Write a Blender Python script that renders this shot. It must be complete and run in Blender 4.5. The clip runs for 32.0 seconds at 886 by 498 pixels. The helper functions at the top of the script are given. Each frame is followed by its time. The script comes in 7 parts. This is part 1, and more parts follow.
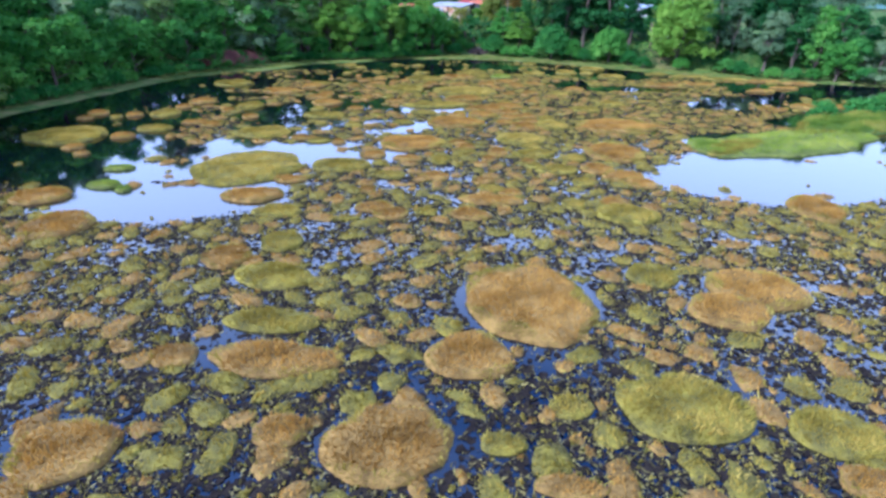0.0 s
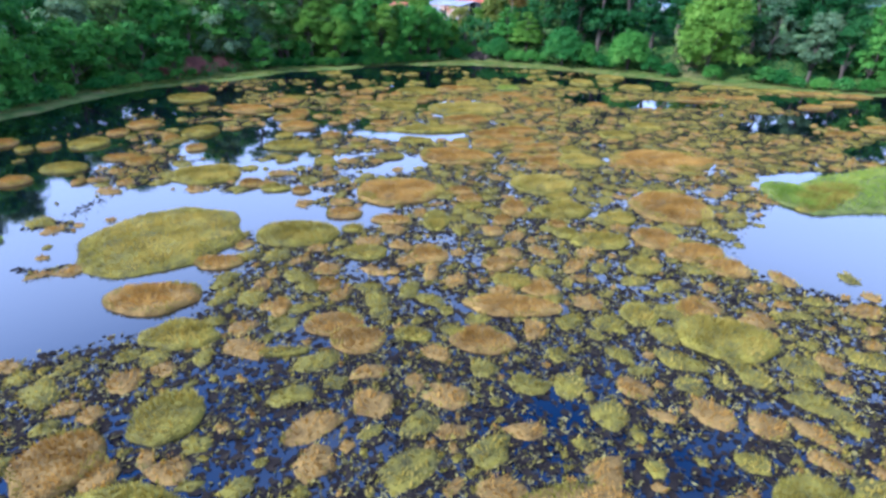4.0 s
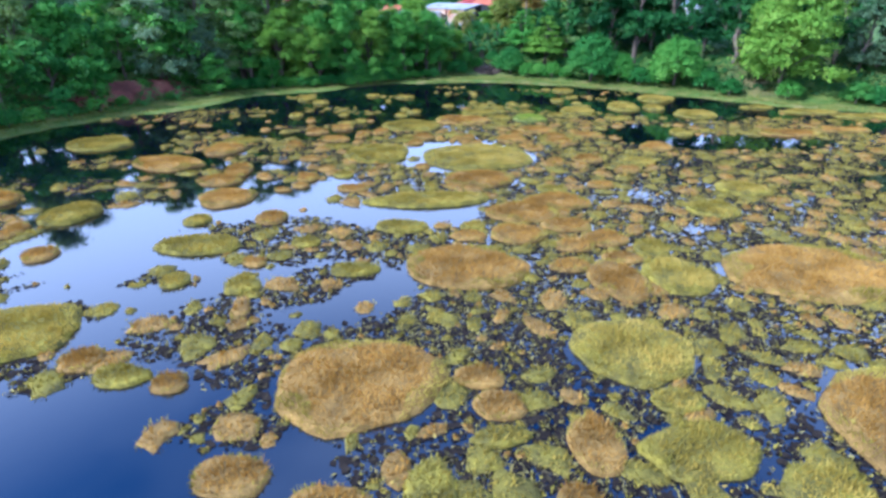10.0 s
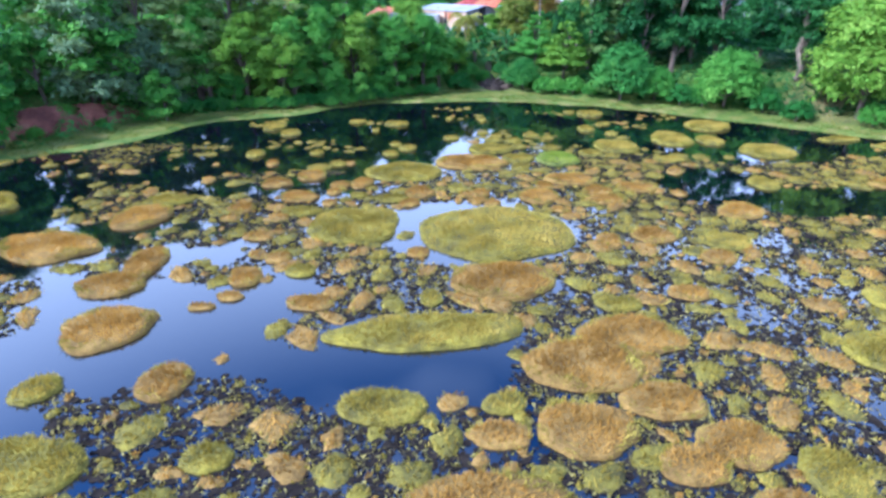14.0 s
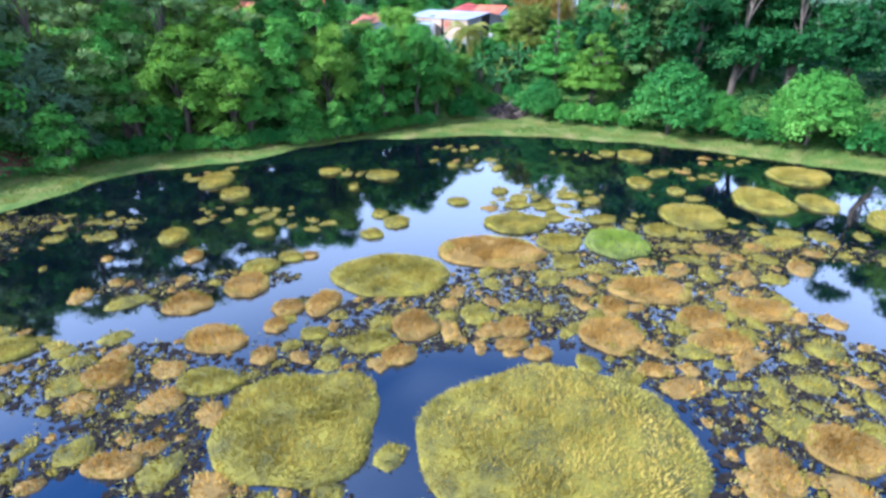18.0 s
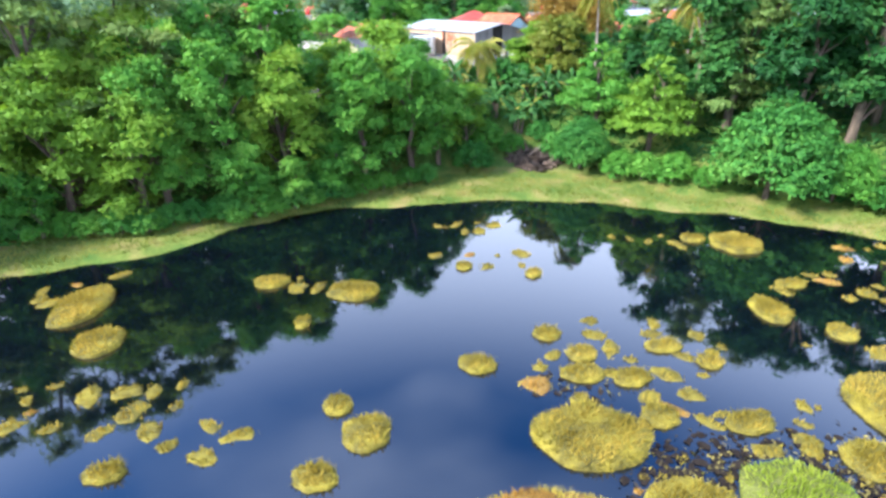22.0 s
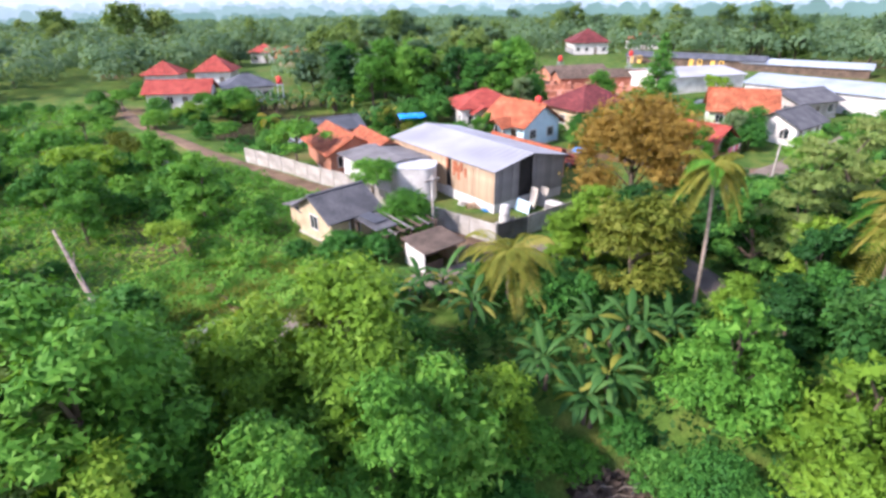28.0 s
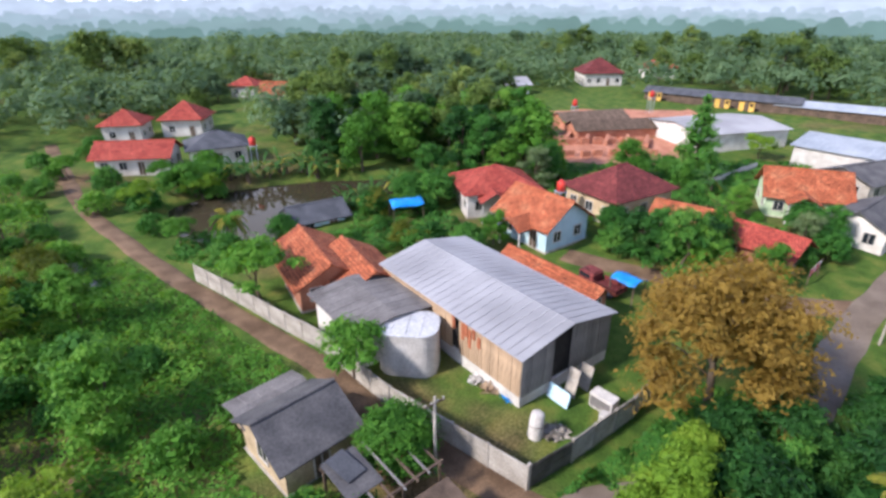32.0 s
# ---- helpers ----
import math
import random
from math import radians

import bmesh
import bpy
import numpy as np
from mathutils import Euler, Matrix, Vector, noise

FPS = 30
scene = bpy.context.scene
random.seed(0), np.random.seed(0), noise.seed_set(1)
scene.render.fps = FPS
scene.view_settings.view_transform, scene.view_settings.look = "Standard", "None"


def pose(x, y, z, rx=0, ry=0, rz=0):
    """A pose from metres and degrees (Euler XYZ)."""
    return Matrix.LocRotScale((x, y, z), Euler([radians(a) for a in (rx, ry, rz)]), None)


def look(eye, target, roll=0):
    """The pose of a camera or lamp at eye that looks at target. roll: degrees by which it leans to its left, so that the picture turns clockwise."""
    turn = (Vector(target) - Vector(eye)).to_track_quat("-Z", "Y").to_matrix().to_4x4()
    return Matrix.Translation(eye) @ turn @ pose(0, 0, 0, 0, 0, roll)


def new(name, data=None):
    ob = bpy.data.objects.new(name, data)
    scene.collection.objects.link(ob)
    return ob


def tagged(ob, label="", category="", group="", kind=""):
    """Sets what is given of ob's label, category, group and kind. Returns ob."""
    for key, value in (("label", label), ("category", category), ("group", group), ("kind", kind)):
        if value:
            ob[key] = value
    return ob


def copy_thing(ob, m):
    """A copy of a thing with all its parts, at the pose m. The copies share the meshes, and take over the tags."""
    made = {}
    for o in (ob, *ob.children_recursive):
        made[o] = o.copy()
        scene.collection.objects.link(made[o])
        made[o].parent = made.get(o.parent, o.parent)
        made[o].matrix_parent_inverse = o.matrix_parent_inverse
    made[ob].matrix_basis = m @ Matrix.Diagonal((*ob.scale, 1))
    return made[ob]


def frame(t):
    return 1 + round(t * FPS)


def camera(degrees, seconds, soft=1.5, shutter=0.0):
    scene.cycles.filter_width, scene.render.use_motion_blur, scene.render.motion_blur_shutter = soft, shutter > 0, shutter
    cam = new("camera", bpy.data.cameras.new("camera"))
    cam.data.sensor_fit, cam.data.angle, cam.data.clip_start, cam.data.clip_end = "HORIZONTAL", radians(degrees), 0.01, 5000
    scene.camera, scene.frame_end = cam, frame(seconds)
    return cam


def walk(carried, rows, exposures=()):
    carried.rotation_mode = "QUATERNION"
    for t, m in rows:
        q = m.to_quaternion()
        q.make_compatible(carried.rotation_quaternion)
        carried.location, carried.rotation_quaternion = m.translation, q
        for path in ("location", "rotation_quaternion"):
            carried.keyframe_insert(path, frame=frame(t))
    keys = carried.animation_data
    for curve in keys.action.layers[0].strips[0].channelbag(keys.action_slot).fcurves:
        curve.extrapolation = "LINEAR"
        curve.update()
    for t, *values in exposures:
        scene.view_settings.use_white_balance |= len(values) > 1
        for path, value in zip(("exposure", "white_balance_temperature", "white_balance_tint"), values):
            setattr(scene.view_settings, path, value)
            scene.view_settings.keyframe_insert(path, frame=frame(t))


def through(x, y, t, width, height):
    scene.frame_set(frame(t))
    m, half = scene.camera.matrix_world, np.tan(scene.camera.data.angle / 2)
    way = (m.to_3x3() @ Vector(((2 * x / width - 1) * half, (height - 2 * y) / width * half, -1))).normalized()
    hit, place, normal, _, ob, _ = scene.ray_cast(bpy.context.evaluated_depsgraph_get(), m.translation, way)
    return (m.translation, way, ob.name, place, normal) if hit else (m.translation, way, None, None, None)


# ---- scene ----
cam = camera(79.6, 32.0, soft=3.0)
# seconds, x, y, z, yaw, pitch, roll
ROWS = [
    (0, 0.00, -0.00, 14.40, 0.19, -25.93, 1.00),
    (0.5, -0.07, 1.86, 14.43, 0.15, -25.95, 1.00),
    (1, -0.07, 3.90, 14.43, 0.12, -25.98, 1.01),
    (1.5, -0.12, 5.78, 14.49, 0.02, -26.06, 1.09),
    (2, -0.14, 7.71, 14.56, -0.05, -26.16, 1.17),
    (2.5, -0.14, 9.64, 14.57, -0.07, -26.21, 1.19),
    (3, -0.09, 11.37, 14.59, -0.02, -26.23, 1.13),
    (3.5, -0.11, 13.31, 14.55, -0.07, -26.23, 1.12),
    (5.5, -0.21, 20.82, 14.19, -0.11, -25.96, 0.98),
    (6, -0.23, 22.63, 14.15, -0.07, -25.93, 0.92),
    (6.5, -0.28, 24.51, 14.10, -0.14, -25.88, 0.84),
    (7, -0.33, 26.43, 14.14, -0.22, -25.95, 0.90),
    (7.5, -0.36, 28.39, 14.21, -0.19, -26.09, 1.05),
    (8, -0.40, 30.38, 14.20, -0.19, -26.07, 1.02),
    (8.5, -0.33, 32.21, 14.17, -0.10, -25.99, 0.74),
    (9, -0.25, 33.96, 14.18, 0.08, -25.98, 0.48),
    (9.5, -0.20, 35.90, 14.19, 0.27, -25.99, 0.27),
    (10, -0.16, 37.84, 14.23, 0.40, -26.04, 0.13),
    (10.5, -0.18, 39.79, 14.32, 0.46, -26.14, 0.06),
    (11, -0.26, 41.94, 14.35, 0.41, -26.19, 0.12),
    (11.5, -0.37, 43.96, 14.36, 0.36, -26.19, 0.12),
    (12, -0.40, 45.89, 14.38, 0.39, -26.15, 0.02),
    (12.5, -0.46, 47.96, 14.43, 0.34, -26.15, -0.03),
    (13, -0.58, 50.06, 14.47, 0.20, -26.17, 0.01),
    (13.5, -0.65, 52.25, 14.50, 0.16, -26.18, 0.04),
    (14, -0.78, 54.51, 14.59, 0.05, -26.27, 0.14),
    (14.5, -0.94, 56.81, 14.69, -0.11, -26.33, 0.28),
    (16.5, -1.47, 65.41, 14.57, -0.59, -26.03, 0.18),
    (17, -1.57, 67.76, 14.55, -0.71, -25.98, 0.16),
    (17.5, -1.58, 70.22, 14.61, -0.70, -25.98, 0.12),
    (18, -1.60, 72.48, 14.64, -0.74, -25.99, 0.07),
    (18.5, -1.64, 74.85, 14.63, -0.76, -25.96, 0.10),
    (19, -1.69, 77.38, 14.65, -0.83, -25.98, 0.05),
    (19.5, -1.75, 79.75, 14.59, -0.92, -25.84, -0.03),
    (20, -1.79, 82.15, 14.56, -0.93, -25.76, -0.04),
    (20.5, -1.83, 84.60, 14.54, -0.99, -25.75, -0.07),
    (21, -1.83, 87.08, 14.54, -0.98, -25.70, -0.09),
    (21.5, -1.77, 89.42, 14.60, -0.85, -25.63, -0.11),
    (22, -1.76, 91.79, 14.69, -0.80, -25.51, -0.09),
    (22.5, -1.78, 94.21, 14.88, -0.82, -25.35, -0.12),
    (23, -1.77, 96.55, 15.33, -0.80, -25.21, -0.09),
    (23.5, -1.74, 98.95, 16.03, -0.71, -25.15, -0.20),
    (24, -1.65, 101.14, 16.79, -0.55, -25.12, -0.31),
    (24.5, -1.60, 103.71, 17.69, -0.48, -25.07, -0.36),
    (26.5, -1.87, 113.12, 21.32, -0.74, -25.10, -0.38),
    (27, -1.90, 115.48, 22.17, -0.82, -25.09, -0.39),
    (27.5, -1.93, 118.07, 23.25, -0.85, -25.07, -0.44),
    (28, -1.88, 120.52, 24.17, -0.85, -25.01, -0.48),
    (28.5, -1.87, 122.90, 25.14, -0.86, -24.94, -0.36),
    (29, -1.86, 125.26, 26.11, -0.88, -24.89, -0.35),
    (29.5, -1.87, 127.61, 27.12, -0.92, -24.87, -0.40),
    (30, -1.86, 129.82, 27.97, -0.96, -24.83, -0.40),
    (30.5, -1.88, 132.06, 28.62, -1.00, -24.82, -0.40),
    (31, -1.95, 134.44, 29.33, -1.07, -24.86, -0.37),
    (31.5, -2.00, 136.67, 30.12, -1.13, -24.88, -0.29),
    (32, -2.09, 138.96, 30.91, -1.22, -24.94, -0.22),
]


def flight(x, y, z, yaw, pitch, roll):
    """Camera pose from its place, its heading to the left of +y, its pitch up and its lean."""
    return pose(x, y, z, 0, 0, yaw) @ pose(0, 0, 0, 90 + pitch) @ pose(0, 0, 0, 0, 0, roll)


EXPOSURES = [(0, 0.96, 4250, 20), (10, 1.12, 4250, 17), (17, 1.42, 4350, 15), (21, 1.58, 4700, 12), (24, 1.9, 5800, 14), (27, 1.2, 5500, 24), (29, 0.94, 5500, 24), (32, 0.48, 5550, 19)]
walk(cam, [(r[0], flight(*r[1:])) for r in ROWS], EXPOSURES)

# ---- light ----
SUN_TURN, SUN_HIGH = 116.0, 38.0  # heading to the left of +y, and height, in degrees
world = bpy.data.worlds.new("sky")
scene.world = world
world.use_nodes = True
wn, wl = world.node_tree.nodes, world.node_tree.links
sky = wn.new("ShaderNodeTexSky")
sky.sky_type, sky.sun_disc = "NISHITA", False
sky.sun_elevation, sky.sun_rotation = radians(SUN_HIGH), radians(-SUN_TURN)
sky.air_density, sky.dust_density, sky.ozone_density = 1.3, 0.8, 3.0
wn["Background"].inputs["Strength"].default_value = 0.076
# thin broken cloud, denser towards the horizon
geo = wn.new("ShaderNodeTexCoord")
cloud = wn.new("ShaderNodeTexNoise")
cloud.inputs["Scale"].default_value, cloud.inputs["Detail"].default_value = 1.8, 3
stretch = wn.new("ShaderNodeMapping")
stretch.inputs["Scale"].default_value = (1, 1, 2.2)
wl.new(geo.outputs["Generated"], stretch.inputs["Vector"])
wl.new(stretch.outputs["Vector"], cloud.inputs["Vector"])
ramp = wn.new("ShaderNodeValToRGB")
ramp.color_ramp.elements[0].position, ramp.color_ramp.elements[1].position = 0.38, 0.78
wl.new(cloud.outputs["Fac"], ramp.inputs["Fac"])
low = wn.new("ShaderNodeSeparateXYZ")
wl.new(geo.outputs["Generated"], low.inputs[0])
haze = wn.new("ShaderNodeMapRange")
haze.inputs["From Min"].default_value, haze.inputs["From Max"].default_value = 0.34, 0.70
haze.interpolation_type = "SMOOTHSTEP"
haze.inputs["To Min"].default_value, haze.inputs["To Max"].default_value = 0.92, 0.0
wl.new(low.outputs["Z"], haze.inputs["Value"])
amount = wn.new("ShaderNodeMath")
amount.operation, amount.use_clamp = "MAXIMUM", True
half = wn.new("ShaderNodeMath")
half.operation = "MULTIPLY"
half.inputs[1].default_value = 0.46
wl.new(ramp.outputs["Color"], half.inputs[0])
wl.new(half.outputs[0], amount.inputs[0])
wl.new(haze.outputs[0], amount.inputs[1])
blend = wn.new("ShaderNodeMix")
blend.data_type = "RGBA"
blend.inputs["B"].default_value = (16.6, 16.4, 16.8, 1)
wl.new(amount.outputs[0], blend.inputs["Factor"])
tinge = wn.new("ShaderNodeMix")
tinge.data_type, tinge.blend_type = "RGBA", "MULTIPLY"
tinge.inputs["Factor"].default_value, tinge.inputs["B"].default_value = 1.0, (0.5, 0.95, 1.42, 1)
wl.new(sky.outputs[0], tinge.inputs["A"])
wl.new(tinge.outputs["Result"], blend.inputs["A"])
wl.new(blend.outputs["Result"], wn["Background"].inputs["Color"])
sun = new("sun", bpy.data.lights.new("sun", "SUN"))
sun.data.energy, sun.data.angle, sun.data.color = 4.9, radians(7), (1.0, 0.86, 0.66)
a, e = radians(SUN_TURN), radians(SUN_HIGH)
sun.matrix_world = look((-math.sin(a) * math.cos(e) * 90, math.cos(a) * math.cos(e) * 90, math.sin(e) * 90), (0, 0, 0))


# ---- materials ----
def material(name, rough=0.8, metal=0.0, spec=0.4):
    m = bpy.data.materials.new(name)
    m.use_nodes = True
    b = m.node_tree.nodes["Principled BSDF"]
    b.inputs["Roughness"].default_value, b.inputs["Metallic"].default_value = rough, metal
    b.inputs["Specular IOR Level"].default_value = spec
    return m, m.node_tree.nodes, m.node_tree.links, b


def ramp_of(nodes, stops):
    r = nodes.new("ShaderNodeValToRGB")
    while len(r.color_ramp.elements) < len(stops):
        r.color_ramp.elements.new(0.5)
    for el, (p, c) in zip(r.color_ramp.elements, stops):
        el.position, el.color = p, (*c, 1)
    return r


def noise_of(nodes, links, scale, detail=5, coords="Object", squash=None):
    n = nodes.new("ShaderNodeTexNoise")
    n.inputs["Scale"].default_value, n.inputs["Detail"].default_value = scale, detail
    c = nodes.new("ShaderNodeTexCoord")
    if squash:
        mp = nodes.new("ShaderNodeMapping")
        mp.inputs["Scale"].default_value = squash
        links.new(c.outputs[coords], mp.inputs["Vector"])
        links.new(mp.outputs["Vector"], n.inputs["Vector"])
    else:
        links.new(c.outputs[coords], n.inputs["Vector"])
    return n


def bump_of(nodes, links, b, source, strength, distance):
    u = nodes.new("ShaderNodeBump")
    u.inputs["Strength"].default_value, u.inputs["Distance"].default_value = strength, distance
    links.new(source, u.inputs["Height"])
    links.new(u.outputs["Normal"], b.inputs["Normal"])


def mixed(nodes, links, a, b, factor, mode="MIX"):
    x = nodes.new("ShaderNodeMix")
    x.data_type, x.blend_type = "RGBA", mode
    for socket, value in ((x.inputs["A"], a), (x.inputs["B"], b), (x.inputs["Factor"], factor)):
        if isinstance(value, (tuple, float, int)):
            socket.default_value = (*value, 1) if isinstance(value, tuple) else value
        else:
            links.new(value, socket)
    return x.outputs["Result"]


def surface(name, stops, scale=1.5, fine=14.0, rough=0.85, metal=0.0, spec=0.3, bump=0.3, depth=0.02, squash=None, coords="Object", vary=True):
    """A weathered surface: a broad stain noise through a colour ramp, a finer grain over it, and relief."""
    m, n, l, b = material(name, rough, metal, spec)
    big = noise_of(n, l, scale, 6, coords, squash)
    small = noise_of(n, l, fine, 4, coords, squash)
    r = ramp_of(n, stops)
    l.new(big.outputs["Fac"], r.inputs["Fac"])
    g = ramp_of(n, [(0.3, (0.72, 0.72, 0.72)), (0.7, (1.15, 1.15, 1.15))])
    l.new(small.outputs["Fac"], g.inputs["Fac"])
    info = n.new("ShaderNodeObjectInfo")
    v = n.new("ShaderNodeMapRange")
    v.inputs["To Min"].default_value, v.inputs["To Max"].default_value = (0.85, 1.12) if vary else (1.0, 1.0)
    l.new(info.outputs["Random"], v.inputs["Value"])
    c = mixed(n, l, r.outputs["Color"], g.outputs["Color"], 1.0, "MULTIPLY")
    c = mixed(n, l, c, v.outputs[0], 1.0, "MULTIPLY")
    l.new(c, b.inputs["Base Color"])
    bump_of(n, l, b, small.outputs["Fac"], bump, depth)
    return m


def foliage(name, dark, mid, light, through=0.4, rough=0.55, patch=0.25, single=0.34, broad=0.9):
    """Leaves: each one its own shade, broad patches over the crown, and light shining through."""
    m, n, l, b = material(name, rough, 0.0, 0.1)
    isle = n.new("ShaderNodeNewGeometry")
    r = ramp_of(n, [(0.0, dark), (0.5, mid), (1.0, light)])
    info = n.new("ShaderNodeObjectInfo")
    big = noise_of(n, l, patch, 3)
    mix1 = n.new("ShaderNodeMath")
    mix1.operation = "MULTIPLY_ADD"
    mix1.inputs[1].default_value, mix1.inputs[2].default_value = single, -0.5 * single
    l.new(isle.outputs["Random Per Island"], mix1.inputs[0])
    mix2 = n.new("ShaderNodeMath")
    mix2.operation = "MULTIPLY_ADD"
    mix2.inputs[1].default_value = broad
    l.new(big.outputs["Fac"], mix2.inputs[0])
    l.new(mix1.outputs[0], mix2.inputs[2])
    shift = n.new("ShaderNodeMath")
    shift.operation = "MULTIPLY_ADD"
    shift.inputs[1].default_value = 0.36
    l.new(info.outputs["Random"], shift.inputs[0])
    l.new(mix2.outputs[0], shift.inputs[2])
    off = n.new("ShaderNodeMath")
    off.operation = "SUBTRACT"
    off.inputs[1].default_value = 0.5 * broad + 0.18 - 0.48
    l.new(shift.outputs[0], off.inputs[0])
    l.new(off.outputs[0], r.inputs["Fac"])
    l.new(r.outputs["Color"], b.inputs["Base Color"])
    t = n.new("ShaderNodeBsdfTranslucent")
    glow = mixed(n, l, r.outputs["Color"], (1.5, 1.35, 0.55), 1.0, "MULTIPLY")
    l.new(glow, t.inputs["Color"])
    s = n.new("ShaderNodeMixShader")
    s.inputs["Fac"].default_value = through
    l.new(b.outputs[0], s.inputs[1])
    l.new(t.outputs[0], s.inputs[2])
    l.new(s.outputs[0], n["Material Output"].inputs["Surface"])
    return m


LEAF = {
    "dark": foliage("leaf_dark", (0.009, 0.038, 0.010), (0.028, 0.092, 0.018), (0.075, 0.18, 0.032), 0.26),
    "mid": foliage("leaf_mid", (0.012, 0.058, 0.012), (0.058, 0.175, 0.026), (0.17, 0.33, 0.05), 0.28),
    "bright": foliage("leaf_bright", (0.022, 0.088, 0.012), (0.092, 0.235, 0.026), (0.235, 0.41, 0.06), 0.32),
    "yellow": foliage("leaf_yellow", (0.055, 0.12, 0.012), (0.15, 0.27, 0.022), (0.32, 0.42, 0.055), 0.36),
    "rust": foliage("leaf_rust", (0.13, 0.085, 0.018), (0.28, 0.19, 0.036), (0.44, 0.31, 0.085)),
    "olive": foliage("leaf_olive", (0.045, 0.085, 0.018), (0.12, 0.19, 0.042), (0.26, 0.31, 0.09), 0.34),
    "ochre": foliage("leaf_ochre", (0.04, 0.07, 0.008), (0.115, 0.145, 0.016), (0.25, 0.25, 0.04), 0.34),
    # pale grey-green: haze over the bank put into the leaf colour
    "hazed": foliage("leaf_hazed", (0.045, 0.08, 0.04), (0.12, 0.185, 0.08), (0.26, 0.33, 0.15), 0.34),
    # paler and bluer than near leaves, with the distance haze in the colour
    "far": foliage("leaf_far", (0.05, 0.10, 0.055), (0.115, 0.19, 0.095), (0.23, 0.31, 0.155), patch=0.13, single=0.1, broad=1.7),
    "frond": foliage("leaf_frond", (0.08, 0.11, 0.015), (0.24, 0.25, 0.04), (0.44, 0.36, 0.11)),
    "banana": foliage("leaf_banana", (0.02, 0.07, 0.02), (0.06, 0.15, 0.035), (0.16, 0.27, 0.07), rough=0.45),
}
MAT_GRASS = [
    foliage("grass_gold", (0.14, 0.073, 0.010), (0.32, 0.182, 0.030), (0.52, 0.325, 0.07), 0.3, 0.7, 0.5, 0.34, 1.5),
    foliage("grass_olive", (0.12, 0.10, 0.010), (0.29, 0.222, 0.030), (0.50, 0.375, 0.075), 0.3, 0.7, 0.45, 0.34, 1.7),
    foliage("grass_green", (0.08, 0.13, 0.010), (0.20, 0.26, 0.022), (0.36, 0.38, 0.05), 0.3, 0.7, 0.3, 0.3, 1.8),
    foliage("grass_lush", (0.05, 0.10, 0.010), (0.14, 0.19, 0.016), (0.31, 0.27, 0.045), 0.3, 0.7, 0.22, 0.25, 2.6),
]
MEADOW = foliage("meadow_blades", (0.05, 0.105, 0.013), (0.14, 0.175, 0.028), (0.29, 0.25, 0.06), 0.3, 0.7, 0.35, 0.3, 1.6)
WEED = foliage("water_weed", (0.012, 0.010, 0.008), (0.04, 0.032, 0.018), (0.22, 0.18, 0.045), 0.0, 0.9, 0.5, 0.8)
MIRE = surface("drowned_mire", [(0.3, (0.010, 0.008, 0.008)), (0.7, (0.035, 0.027, 0.02))], 1.5, 14, 1.0, 0.0, 0.04, bump=0.8, depth=0.04)
RED_EARTH = surface("red_earth", [(0.35, (0.10, 0.036, 0.022)), (0.55, (0.20, 0.075, 0.045)), (0.75, (0.22, 0.14, 0.07))], 0.5, 5, 0.95, bump=0.9, depth=0.15)
PEAT = surface("wet_peat", [(0.3, (0.03, 0.02, 0.012)), (0.7, (0.09, 0.06, 0.025))], 2, 20, 0.7)
BARK = surface("bark", [(0.3, (0.06, 0.045, 0.03)), (0.7, (0.17, 0.13, 0.09))], 3, 18, 0.9, squash=(1, 1, 0.25))
PALM_BARK = surface("palm_bark", [(0.3, (0.17, 0.13, 0.10)), (0.7, (0.34, 0.28, 0.22))], 2, 9, 0.9, squash=(1, 1, 3))


def ground_material():
    m, n, l, b = material("soil_and_grass", 0.95, 0, 0.15)
    big = noise_of(n, l, 0.06, 6)
    mid = noise_of(n, l, 0.5, 6)
    fine = noise_of(n, l, 6, 5)
    grass = ramp_of(n, [(0.25, (0.03, 0.07, 0.010)), (0.5, (0.07, 0.125, 0.018)), (0.75, (0.16, 0.17, 0.035))])
    l.new(mid.outputs["Fac"], grass.inputs["Fac"])
    earth = ramp_of(n, [(0.3, (0.10, 0.055, 0.03)), (0.7, (0.25, 0.15, 0.085))])
    l.new(fine.outputs["Fac"], earth.inputs["Fac"])
    bare = ramp_of(n, [(0.55, (0, 0, 0)), (0.70, (0.8, 0.8, 0.8))])
    l.new(big.outputs["Fac"], bare.inputs["Fac"])
    c = mixed(n, l, grass.outputs["Color"], earth.outputs["Color"], bare.outputs["Color"])
    g = ramp_of(n, [(0.3, (0.7, 0.7, 0.7)), (0.7, (1.2, 1.2, 1.2))])
    l.new(fine.outputs["Fac"], g.inputs["Fac"])
    # short yellow turf on the flat margin by the water
    tc, sep = n.new("ShaderNodeTexCoord"), n.new("ShaderNodeSeparateXYZ")
    l.new(tc.outputs["Object"], sep.inputs[0])
    low_ = n.new("ShaderNodeMapRange")
    low_.inputs["From Min"].default_value, low_.inputs["From Max"].default_value = 0.5, 0.3
    l.new(sep.outputs["Z"], low_.inputs["Value"])
    turf = ramp_of(n, [(0.3, (0.06, 0.115, 0.018)), (0.5, (0.13, 0.16, 0.027)), (0.75, (0.26, 0.19, 0.07))])
    l.new(mid.outputs["Fac"], turf.inputs["Fac"])
    c = mixed(n, l, c, turf.outputs["Color"], low_.outputs[0])
    l.new(mixed(n, l, c, g.outputs["Color"], 1.0, "MULTIPLY"), b.inputs["Base Color"])
    bump_of(n, l, b, fine.outputs["Fac"], 0.6, 0.12)
    return m


